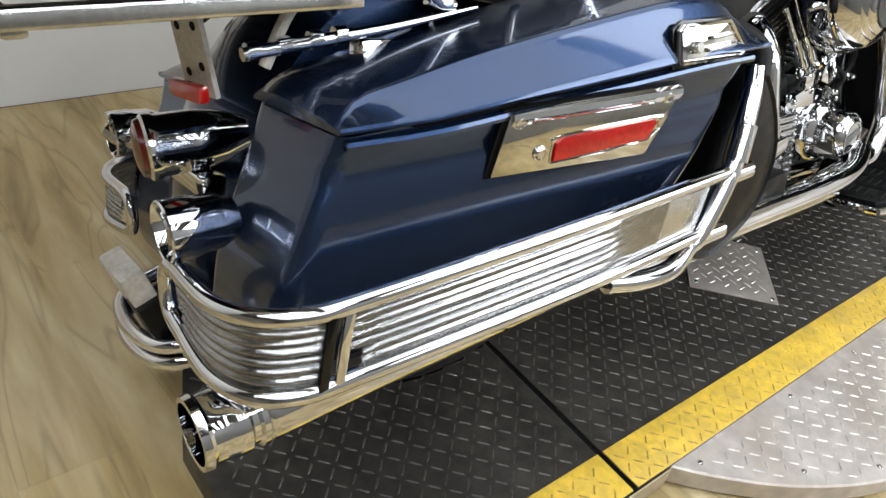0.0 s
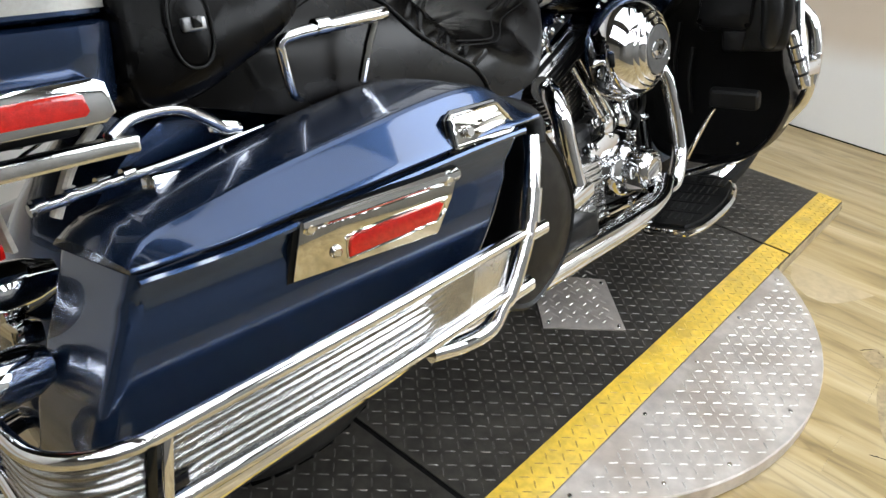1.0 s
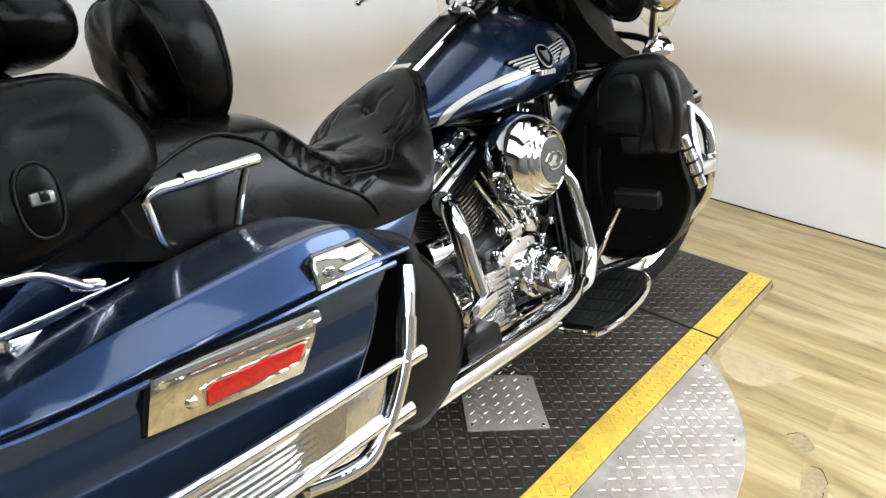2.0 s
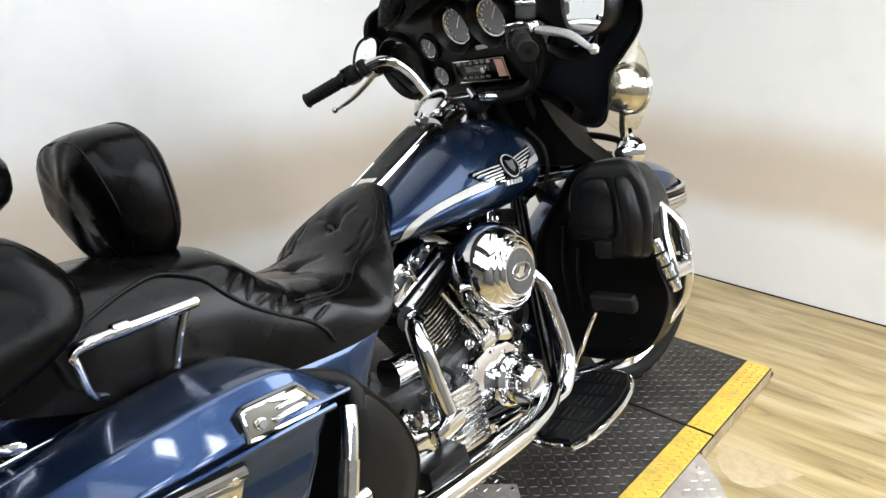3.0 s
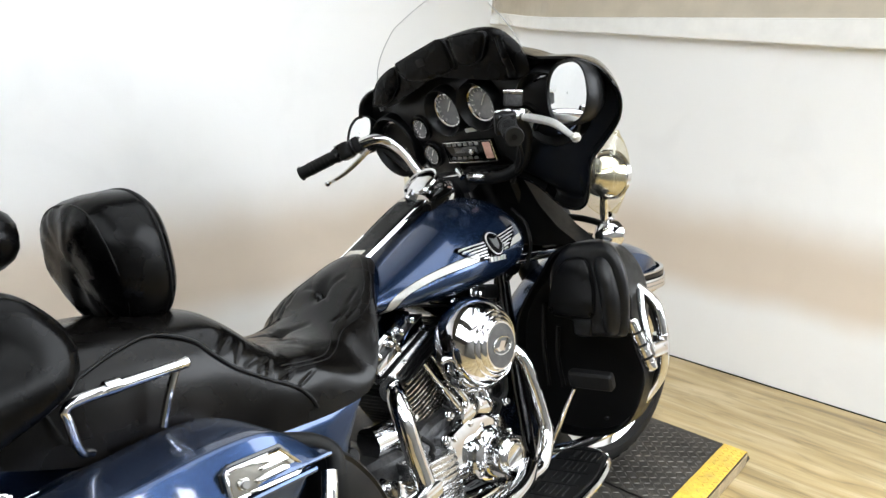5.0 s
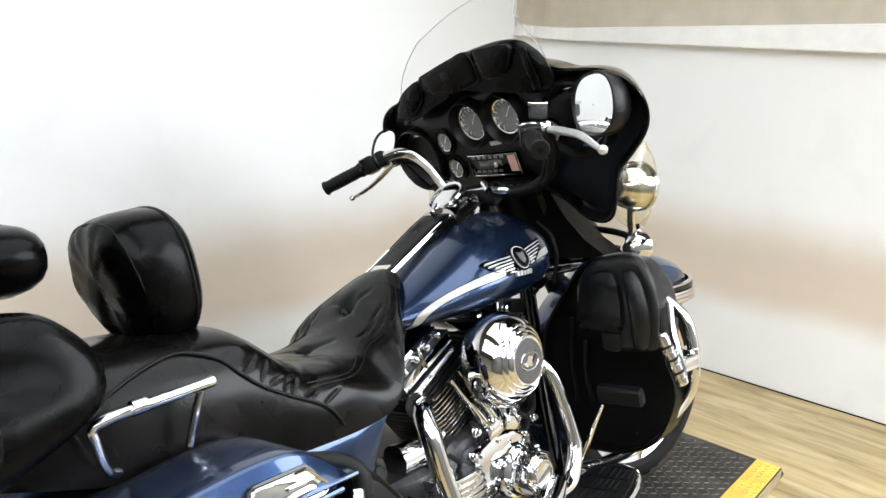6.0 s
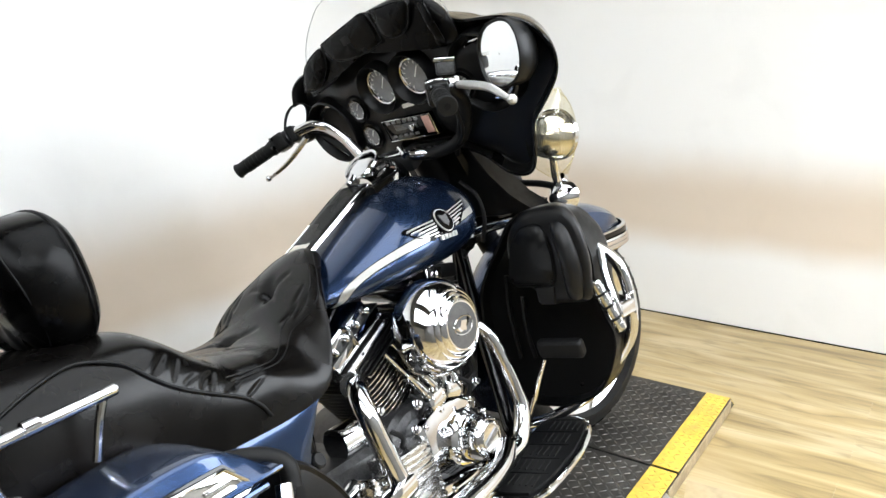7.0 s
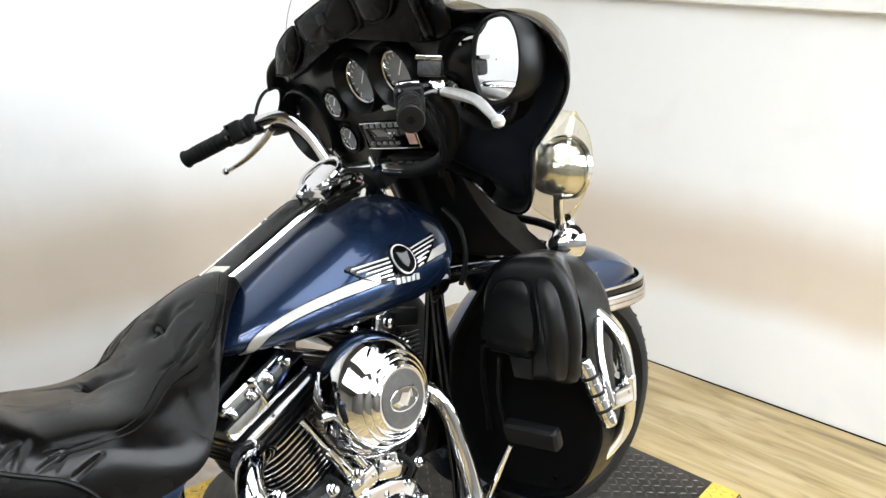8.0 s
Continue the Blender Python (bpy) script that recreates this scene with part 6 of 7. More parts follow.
def gauge(a, b, r, visor, name="gauge", tilt=0):
    base = FM @ pose(a, b, 0.0)
    cup = part(name, lathe([(r * 1.44, -0.006), (r * 1.38, visor - 0.004), (r * 1.33, visor), (r * 1.28, visor - 0.002), (r * 1.10, 0.004), (r * 1.02, 0.004)], base, 40), BLACK_PLASTIC, inner, "round instrument with chrome ring")
    part("bezel", lathe([(r * 0.86, 0.006), (r * 0.90, 0.011), (r * 0.97, 0.012), (r * 1.03, 0.006)], base, 40), CHROME, cup, "chrome bezel")
    part("dial", lathe([(r * 0.88, 0.006), (0, 0.006)], base, 40), DIAL, cup)
    needle = rbox((r * 0.75, 0.0022, 0.0012), base @ pose(0.0, 0, 0, 0, 0, 130) @ pose(r * 0.28, 0, 0.0085), 0.0004, 1)
    part("needle", needle, WHITE_MARK, cup)
    marks = bmesh.new()
    for k in range(13):
        q = base @ pose(0, 0, 0, 0, 0, -50 + k * 23) @ pose(r * 0.74, 0, 0.0068)
        rbox((r * 0.16, 0.0014, 0.0006), q, 0.0001, 1, marks)
    part("scale", marks, WHITE_MARK, cup)
    return cup


gauge(0.060, 0.080, 0.046, 0.034)
gauge(-0.066, 0.086, 0.046, 0.034)
gauge(0.194, 0.038, 0.027, 0.010)
gauge(0.186, -0.040, 0.027, 0.010)
gauge(-0.194, 0.038, 0.027, 0.010)
for s in (-1, 1):
    base = FM @ pose(0.325, -0.008, 0.0) if s > 0 else FM @ pose(-0.268, 0.055, -0.004)
    pod = part("speaker", lathe([(0.096, -0.045), (0.092, 0.018), (0.088, 0.022), (0.084, 0.018), (0.078, -0.008), (0.0, -0.016)], base, 40), BLACK_PLASTIC, inner, "round black speaker")
    part("speaker_ring", lathe([(0.062, -0.010), (0.066, -0.004), (0.071, -0.004), (0.073, -0.008)], base, 40), CHROME, pod)
    part("speaker_cone", lathe([(0.063, -0.008), (0.03, -0.010), (0.0, -0.004)], base, 32), FIN_BLACK, pod)
radio = part("radio", rbox((0.182, 0.058, 0.016), FM @ pose(0.030, -0.036, 0.006), 0.004), BLACK_GLOSS, inner, "black radio with small buttons")
part("display", rbox((0.085, 0.016, 0.003), FM @ pose(0.040, -0.030, 0.0145), 0.001), DARK_GLASS, radio, "dark radio display")
part("radio_rim", tube([FM @ Vector((a, b, 0.0145)) for a, b in ((-0.059, -0.064), (0.119, -0.064), (0.119, -0.008), (-0.059, -0.008), (-0.059, -0.064))], 0.0014, 6, 1), CHROME, radio)
part("radio_label", rbox((0.026, 0.044, 0.002), FM @ pose(-0.040, -0.034, 0.0150), 0.001), material("rose_label", (0.55, 0.33, 0.27), 0.5, vary=0.1), radio, "small pink label")
for k in range(6):
    part("button", rbox((0.012, 0.007, 0.004), FM @ pose(0.098 - 0.021 * k, -0.014, 0.0155), 0.0012), CASTING, radio)
for k in range(5):
    part("button", rbox((0.012, 0.006, 0.004), FM @ pose(0.094 - 0.021 * k, -0.052, 0.0155), 0.0012), CASTING, radio)
part("radio_knob", lathe([(0.008, 0), (0.008, 0.010), (0.006, 0.012), (0, 0.012)], FM @ pose(0.012, -0.033, 0.015), 16), WORN_CHROME, radio)
part("name_tag", rbox((0.040, 0.011, 0.003), FM @ pose(0.0, 0.022, 0.012, 0, 0, -3), 0.003), WHITE_MARK, inner, "small silver tag")
part("switch_panel", rbox((0.15, 0.030, 0.02), FM @ pose(0.0, -0.098, 0.004), 0.006), BLACK_PLASTIC, inner)
for k in range(3):
    part("switch", rbox((0.016, 0.010, 0.008), FM @ pose(-0.03 + 0.026 * k, -0.098, 0.016), 0.003), CASTING, inner)
# mirrors on the fairing
for s in (-1, 1):
    base = facing(FM @ Vector((-0.364, 0.092, 0.036)), (-0.94, 0.34, 0.02)) if s < 0 else facing(FM @ Vector((0.440, 0.046, 0.028)), (-0.93, 0.0, 0.36))
    wide, tall = (0.060, 0.060) if s < 0 else (0.044, 0.048)
    house = part("mirror", loft([[base @ Vector((x, y, z)) for x, y in oval(0, 0, wide * f, tall * f, 2.4, 40)] for z, f in ((-0.06, 0.40), (-0.050, 0.85), (-0.03, 1.10), (0.006, 1.16), (0.012, 1.14), (0.013, 1.08), (0.008, 1.03))]), BLACK_PLASTIC, shell, "black oval mirror in the fairing")
    part("mirror_glass", loft([[base @ Vector((x, y, z)) for x, y in oval(0, 0, wide * f, tall * f, 2.4, 40)] for z, f in ((0.0085, 1.06), (0.009, 0.5), (0.009, 0.02))], False), MIRROR, house, "mirror glass")
# windshield and pouch
rows = []
for k in range(15):
    t = k / 14
    row = []
    for j in range(33):
        u = -1 + 2 * j / 32
        w = 0.205 - 0.075 * t ** 2
        b = 0.165 + 0.194 * t - 0.060 * t * abs(u) ** 2.6 - 0.02 * (1 - t) * abs(u) ** 2
        c = -0.035 - 0.12 * (1 - u * u) ** 1.0 - 0.02 * t
        row.append((u * w * (1.80 if u > 0 else 1.0), b, c))
    rows.append(row)
bm = loft(rows, False, None, False)
bmesh.ops.solidify(bm, geom=bm.faces[:], thickness=0.0035)
shield = part("windshield", bm, CLEAR, bike, "clear curved windshield", 60, FM)
shield.visible_shadow = False
edge = [rows[k][0] for k in range(0, 15, 2)] + rows[14][1:-1:3] + [rows[k][32] for k in range(14, -1, -2)]
part("shield_edge", tube(edge, 0.0010, 6, 3), SHIELD_RIM, shield, "", 35, FM)
part("shield_trim", tube([rows[0][j] for j in range(0, 33, 4)], 0.007, 8, 3), BLACK_PLASTIC, shield, "", 35, FM)


POUCH = FM @ pose(0, -0.011, 0)


def pocket(pts, name, label, parent, c0, c1, sag):
    """A stuffed leather pocket with a rounded flap, from its outline."""
    cx = sum(p[0] for p in pts) / len(pts)
    cy = sum(p[1] for p in pts) / len(pts)
    line = [(p.x, p.y) for p in spline([(a, b, 0) for a, b in pts + pts[:1]], 6)][:-1]
    rings = []
    for c, f in ((c0, 0.96), (c0 + (c1 - c0) * 0.4, 1.0), (c0 + (c1 - c0) * 0.75, 0.97), (c0 + (c1 - c0) * 0.93, 0.88), (c1, 0.70), (c1 + 0.003, 0.35), (c1 + 0.003, 0.05)):
        rings.append([(cx + (a - cx) * f, cy + (b - cy) * f, c + 0.0015 * noise.noise(Vector((a * 30, b * 30, c * 20)))) for a, b in line])
    return part(name, loft(rings), LEATHER, parent, label, 60, POUCH)


pouch = pocket([(0.318, 0.115), (0.315, 0.150), (0.255, 0.205), (0.11, 0.252), (-0.08, 0.276), (-0.185, 0.268), (-0.245, 0.215), (-0.252, 0.155), (-0.20, 0.150), (-0.115, 0.195), (-0.04, 0.190), (0.05, 0.182), (0.14, 0.168), (0.25, 0.128)], "windshield_pouch", "black leather three-pocket windshield pouch", shell, 0.0, 0.040, 0)
for pts in ([(0.310, 0.140), (0.255, 0.200), (0.165, 0.232), (0.160, 0.205), (0.185, 0.172), (0.25, 0.138)], [(0.150, 0.240), (0.02, 0.266), (-0.045, 0.272), (-0.060, 0.215), (-0.035, 0.196), (0.06, 0.186), (0.125, 0.192), (0.150, 0.212)], [(-0.068, 0.274), (-0.155, 0.272), (-0.185, 0.262), (-0.165, 0.225), (-0.135, 0.205), (-0.085, 0.205), (-0.068, 0.225)]):
    flap = pocket(pts, "pocket_flap", "", pouch, 0.034, 0.052, 0)
    line = [(a, b, 0.047) for a, b in pts]
    part("piping", tube(line + line[:1], 0.0018, 6, 4), SEAM, flap, "", 35, POUCH)
part("pouch_badge", rbox((0.030, 0.018, 0.002), POUCH @ pose(0.045, 0.232, 0.0555, 0, 0, -8), 0.001), SEAM, pouch)
part("pouch_strap", tube([(-0.215, 0.252, 0.040), (-0.226, 0.215, 0.050), (-0.228, 0.175, 0.046), (-0.215, 0.155, 0.035)], 0.012, 10, 4, None, 0.4), LEATHER, pouch, "", 35, POUCH)

# handlebar
left_line = [(1.050, 0.045, 0.955), (1.045, 0.090, 0.975), (1.035, 0.140, 1.045), (1.015, 0.190, 1.085), (0.985, 0.245, 1.082), (0.945, 0.325, 1.052), (0.902, 0.405, 1.022)]
right_line = [(1.050, -0.045, 0.955), (1.075, -0.120, 0.945), (1.070, -0.200, 0.965), (1.030, -0.255, 1.030), (0.965, -0.272, 1.072), (0.859, -0.319, 1.051), (0.778, -0.392, 1.015)]
bar = part("handlebar", tube(left_line[::-1] + right_line, 0.0135, 14, 6), CHROME, bike, "chrome handlebar")
# Added black cover that stands in for the shade on the right bar.
part("wiring_loom", tube(right_line[:5], 0.0148, 14, 6), RUBBER, bar, "added black sleeve that keeps the right bar dark")
for line, side in ((left_line, 1), (right_line, -1)):
    a, b = Vector(line[-2]), Vector(line[-1])
    d = (b - a).normalized()
    end = b + d * 0.002
    start = end - d * 0.125
    if side < 0:
        start = end - d * 0.100
    grip = part("grip", tube([start, start + d * 0.012, start + d * 0.02, end - d * 0.012, end - d * 0.004, end], [0.0195, 0.0205, 0.0175, 0.0175, 0.0205, 0.0185], 20, 3), RUBBER, bar, "black ribbed rubber grip")
    for k in range(6):
        p = start + d * (0.03 + 0.012 * k) if side > 0 else start + d * (0.024 + 0.010 * k)
        part("grip_rib", tube([p, p + d * 0.005], 0.0188, 16), RUBBER, grip)
    part("end_hole", lathe([(0.006, 0.0), (0.006, 0.0012), (0, 0.0012)], facing(end, d), 16), SEAL, grip)
    box = part("switch_box", rbox((0.046, 0.046, 0.036), facing(start - d * 0.020, d), 0.009, 3), BLACK_PLASTIC, bar, "black switch housing")
    part("switch_collar", tube([start - d * 0.045, start - d * 0.037], 0.0225, 16), BLACK_PLASTIC, box)
    for k, dz in ((0, 0.012), (1, -0.010)):
        part("switch_button", rbox((0.012, 0.010, 0.010), Matrix.Translation(start - d * 0.018 + Vector((-0.026, 0.004 * side, dz))), 0.003), BLACK_GLOSS, box)
    clampm = facing(start - d * 0.058, d)
    part("lever_clamp", rbox((0.040, 0.044, 0.022), clampm, 0.008, 3), CHROME if side < 0 else BLACK_PLASTIC, bar, "lever clamp")
if True:
    # front brake side
    mc = part("brake_reservoir", rbox((0.052, 0.042, 0.028), pose(0.982, -0.262, 1.112, 8, -6, 38), 0.007, 3), CASE_GREY, bar, "silver brake fluid reservoir")
    part("reservoir_lid", rbox((0.055, 0.045, 0.008), pose(0.980, -0.263, 1.129, 8, -6, 38), 0.002), CHROME, mc)
    part("brake_lever", tube([(0.985, -0.275, 1.072), (0.968, -0.325, 1.060), (0.935, -0.390, 1.040), (0.890, -0.450, 1.010), (0.868, -0.474, 1.002)], [0.010, 0.0125, 0.0105, 0.0075, 0.0070], 12, 5, None, 0.75), BADGE, bar, "polished brake lever")
    part("lever_ball", lathe([(0, -0.0105), (0.0075, -0.0075), (0.0105, 0), (0.0075, 0.0075), (0, 0.0105)], Matrix.Translation((0.864, -0.478, 1.000)), 16), BADGE, bar)
    part("lever_mount", rbox((0.055, 0.040, 0.026), pose(0.985, -0.262, 1.076, 0, 0, 40), 0.007), CHROME, bar)
    part("clutch_lever", tube([(1.035, 0.262, 1.068), (1.045, 0.315, 1.045), (1.040, 0.372, 1.015), (1.024, 0.415, 0.995), (1.018, 0.430, 0.990)], [0.009, 0.009, 0.008, 0.0062, 0.006], 12, 5, None, 0.75), ALUMINIUM, bar, "polished clutch lever")
    part("lever_ball", lathe([(0, -0.009), (0.0065, -0.0065), (0.009, 0), (0.0065, 0.0065), (0, 0.009)], Matrix.Translation((1.017, 0.433, 0.989)), 16), ALUMINIUM, bar)
    part("brake_hose", tube([(1.01, -0.225, 1.08), (1.03, -0.235, 1.02), (1.06, -0.20, 0.97), (1.12, -0.14, 0.93)], 0.0065, 10), RUBBER, bar)
    part("throttle_cable", tube([(0.965, -0.255, 1.055), (0.965, -0.275, 1.015), (1.02, -0.24, 0.97), (1.10, -0.15, 0.94)], 0.0045, 8), RUBBER, bar)
    part("clutch_cable", tube([(1.02, 0.245, 1.075), (1.07, 0.215, 1.055), (1.10, 0.15, 1.0), (1.15, 0.08, 0.92)], 0.0045, 8), RUBBER, bar)
    part("bar_riser", rbox((0.05, 0.12, 0.05), pose(1.06, 0, 0.945, 0, -26, 0), 0.012), BLACK_PLASTIC, bar)
    part("riser_bolt", tube([(1.045, -0.03, 0.975), (1.03, -0.055, 0.955)], 0.009, 12), CHROME, bar)
    part("bar_fitting", tube([(1.035, 0.055, 0.985), (1.025, 0.06, 1.0)], 0.011, 12), CHROME, bar)

# headlamp, passing lamps, turn signals, clear deflectors
nac = Matrix.Translation((1.40, 0, 0.93)) @ Matrix.Rotation(math.pi / 2, 4, "Y")
head = part("headlamp", lathe([(0.06, -0.12), (0.095, -0.03), (0.100, 0.0), (0.102, 0.012), (0.094, 0.018)], nac, 40), CHROME, bike, "chrome headlamp", 35, STEERED)
part("lens", lathe([(0.094, 0.015), (0.07, 0.035), (0, 0.045)], nac, 40), CLEAR, head, "", 35, STEERED)
part("lamp_bar", tube([(1.37, -0.30, 0.795), (1.36, -0.20, 0.825), (1.35, 0, 0.835), (1.36, 0.20, 0.825), (1.37, 0.30, 0.795)], 0.009, 12), BLACK_PLASTIC, bike, "black lamp bar", 35, STEERED)
for side in (-1, 1):
    m = STEERED if side < 0 else STEERED @ MIRRORED
    ax = Matrix.Translation((1.312, -0.304, 0.942)) @ Matrix.Rotation(math.pi / 2, 4, "Y")
    pas = part("passing_lamp", lathe([(0, -0.062), (0.022, -0.058), (0.045, -0.035), (0.057, 0.0), (0.060, 0.018), (0.063, 0.020), (0.064, 0.032), (0.058, 0.036)], ax, 36), WORN_CHROME, bike, "chrome passing lamp", 35, m)
    part("lens", lathe([(0.058, 0.034), (0.045, 0.046), (0, 0.054)], ax, 32), CLEAR, pas, "", 35, m)
    part("lamp_stem", tube([(1.318, -0.302, 0.885), (1.336, -0.286, 0.845), (1.356, -0.274, 0.82)], 0.011, 12), CHROME, pas, "", 35, m)
    ts = Matrix.Translation((1.380, -0.268, 0.784)) @ Matrix.Rotation(math.pi / 2, 4, "Y")
    sig = part("front_turn_signal", lathe([(0, -0.046), (0.014, -0.044), (0.030, -0.026), (0.037, 0.0), (0.039, 0.012), (0.035, 0.016)], ts, 32), CHROME, bike, "chrome bullet turn signal", 35, m)
    part("lens", lathe([(0.035, 0.015), (0.028, 0.024), (0, 0.028)], ts, 28), AMBER, sig, "", 35, m)
    part("signal_stem", tube([(1.395, -0.266, 0.824), (1.378, -0.270, 0.835)], 0.010, 10), CHROME, sig, "", 35, m)
    part("signal_bracket", tube([(1.345, -0.235, 0.79), (1.335, -0.225, 0.755), (1.345, -0.19, 0.735)], 0.007, 8), CHROME, sig, "", 35, m)
    rows = []
    for k in range(9):
        t = k / 8
        row = []
        for j in range(13):
            u = -1 + 2 * j / 12
            w = 0.098 * math.sqrt(max(0.02, 1 - (2 * t - 1) ** 2 * 0.96))
            row.append((1.275 + 0.02 * t + u * w, -0.335 - 0.035 * (1 - u * u), 0.85 + 0.20 * t))
        rows.append(row)
    bm = loft(rows, False, None, False)
    bmesh.ops.solidify(bm, geom=bm.faces[:], thickness=0.003)
    wing = part("air_deflector", bm, YELLOWED, bike, "clear yellowed plastic air deflector", 60, m)
    wing.visible_shadow = False
    edge = [r[0] for r in rows] + [r[-1] for r in rows[::-1]]
    part("edge", tube(edge + edge[:1], 0.0012, 6, 2), YELLOWED, wing, "", 35, m)

# ---- lower fairings, engine guard, floorboards ----
LOWER = [(-0.150, 0.690), (-0.188, 0.735), (-0.24, 0.757), (-0.30, 0.753), (-0.348, 0.735), (-0.382, 0.690), (-0.395, 0.62), (-0.388, 0.545), (-0.395, 0.49), (-0.410, 0.44), (-0.402, 0.39), (-0.360, 0.315), (-0.30, 0.272), (-0.20, 0.258), (-0.085, 0.285), (-0.045, 0.40), (-0.045, 0.50), (-0.070, 0.59)]
POD = [(-0.232, 0.610), (-0.236, 0.690), (-0.258, 0.735), (-0.292, 0.762), (-0.331, 0.770), (-0.384, 0.770), (-0.416, 0.757), (-0.437, 0.724), (-0.446, 0.681), (-0.447, 0.632), (-0.441, 0.592), (-0.428, 0.548), (-0.360, 0.545), (-0.295, 0.546), (-0.286, 0.585), (-0.24, 0.592)]


def drawn(pts, steps=4):
    return [(p.x, p.y) for p in spline([(a, b, 0) for a, b in pts + pts[:1]], steps)][:-1]


def shrunk(pts, f, x, cy=-0.26, cz=0.5):
    return [(x, cy + (y - cy) * f, cz + (z - cz) * f) for y, z in pts]


for side in (-1, 1):
    m = None if side < 0 else MIRRORED
    line = drawn(LOWER)
    low_f = part("lower_fairing", loft([shrunk(line, 0.93, 1.30), shrunk(line, 1.0, 1.27), shrunk(line, 1.005, 1.20), shrunk(line, 1.0, 1.185), shrunk(line, 0.965, 1.185), shrunk(line, 0.94, 1.215), shrunk(line, 0.6, 1.24), shrunk(line, 0.05, 1.245)]), BLACK_PLASTIC, bike, "black lower fairing with glove box", 40, m)
    line = drawn(POD)
    podm = part("glove_pod", loft([[(x, -0.23 + (y + 0.23) * fy, 0.65 + (z - 0.65) * fz) for y, z in line] for x, fy, fz in ((1.235, 0.56, 0.90), (1.17, 0.75, 0.97), (1.13, 0.87, 1.0), (1.105, 0.94, 1.0), (1.092, 0.965, 0.985))] + [shrunk(line, f, x, -0.335, 0.65) for f, x in ((0.91, 1.083), (0.84, 1.079), (0.5, 1.0765), (0.05, 1.076))]), POD_PLASTIC, low_f, "black glove compartment", 60, m)
    # raised roll along the outer edge of the compartment
    roll_line = [(1.098, -0.372, 0.738), (1.084, -0.388, 0.715), (1.078, -0.398, 0.670), (1.078, -0.402, 0.620), (1.082, -0.396, 0.572), (1.090, -0.388, 0.556)]
    part("outer_roll", tube(roll_line, [0.012, 0.022, 0.025, 0.025, 0.022, 0.012], 16, 5, None, 0.8), POD_PLASTIC, low_f, "", 60, m)
    door = drawn([(-0.236, 0.612), (-0.256, 0.683), (-0.284, 0.722), (-0.308, 0.733), (-0.346, 0.729), (-0.360, 0.677), (-0.359, 0.636), (-0.347, 0.597), (-0.297, 0.600), (-0.252, 0.604)])
    door_ob = part("glove_door", loft([shrunk(door, 1.0, 1.082, -0.305, 0.66), shrunk(door, 1.0, 1.072, -0.305, 0.66), shrunk(door, 0.965, 1.068, -0.305, 0.66), shrunk(door, 0.5, 1.0665, -0.305, 0.66), shrunk(door, 0.05, 1.066, -0.305, 0.66)]), BLACK_PLASTIC, low_f, "ribbed black glove box door", 60, m)
    part("door_gap", tube([(1.0735, -0.305 + (y + 0.305) * 1.02, 0.66 + (z - 0.66) * 1.02) for y, z in door[::2]] + [(1.0735, -0.305 + (door[0][0] + 0.305) * 1.02, 0.66 + (door[0][1] - 0.66) * 1.02)], 0.0022, 6, 2), SEAL, low_f, "", 35, m)
    part("door_latch", plate([(-0.303, 0.552), (-0.340, 0.550), (-0.347, 0.590), (-0.297, 0.592)], 0.010, Matrix(((0, 0, -1, 1.082), (1, 0, 0, 0), (0, 1, 0, 0), (0, 0, 0, 1))), 0.003), POD_PLASTIC, low_f, "", 35, m)
    for x, y, z in ((1.068, -0.245, 0.616), (1.068, -0.350, 0.604), (1.185, -0.297, 0.316)):
        part("bolt", lathe([(0, 0.005), (0.004, 0.005), (0.0055, 0)], facing((x, y, z), (-1, 0, 0)), 12), CHROME if z < 0.4 else BLACK_GLOSS, low_f, "", 35, m)
    part("vent_rib", tube([(1.215, -0.13, 0.60), (1.205, -0.122, 0.50), (1.21, -0.12, 0.38)], 0.006, 8), BLACK_PLASTIC, low_f, "", 35, m)
    part("vent_rib", tube([(1.215, -0.165, 0.54), (1.205, -0.160, 0.46), (1.21, -0.165, 0.38)], 0.006, 8), BLACK_PLASTIC, low_f, "", 35, m)
    guard2 = part("engine_guard", tube([(1.19, -0.03, 0.72), (1.235, -0.20, 0.735), (1.245, -0.31, 0.695), (1.242, -0.374, 0.645), (1.24, -0.424, 0.602), (1.238, -0.440, 0.549), (1.238, -0.440, 0.483), (1.240, -0.426, 0.424), (1.240, -0.393, 0.378), (1.238, -0.350, 0.335), (1.228, -0.290, 0.276), (1.19, -0.18, 0.225), (1.15, -0.11, 0.215)], 0.0140, 16), CHROME, bike, "chrome engine guard", 35, m)
    part("peg_clamp", tube([(1.232, -0.440, 0.525), (1.236, -0.436, 0.478)], 0.0195, 16), CHROME, guard2, "", 35, m)
    part("peg_clamp", rbox((0.060, 0.026, 0.034), pose(1.190, -0.446, 0.498, 0, 0, -10), 0.008, 3), CHROME, guard2, "", 35, m)
    bolt((1.205, -0.456, 0.505), (0, -1, 0.1), 0.007, guard2)
    part("peg_arm", tube([(1.19, -0.418, 0.64), (1.165, -0.430, 0.59), (1.150, -0.445, 0.535), (1.150, -0.452, 0.50)], 0.0085, 12), CHROME, guard2, "", 35, m)
    peg_a, peg_b = Vector((1.112, -0.428, 0.578)), Vector((1.134, -0.455, 0.470))
    part("highway_peg", tube([peg_a - (peg_b - peg_a) * 0.06, peg_a, peg_a.lerp(peg_b, 0.5), peg_b, peg_b + (peg_b - peg_a) * 0.06], [0.0105, 0.0140, 0.0140, 0.0140, 0.0105], 18, 4), CHROME, guard2, "chrome highway peg", 35, m)
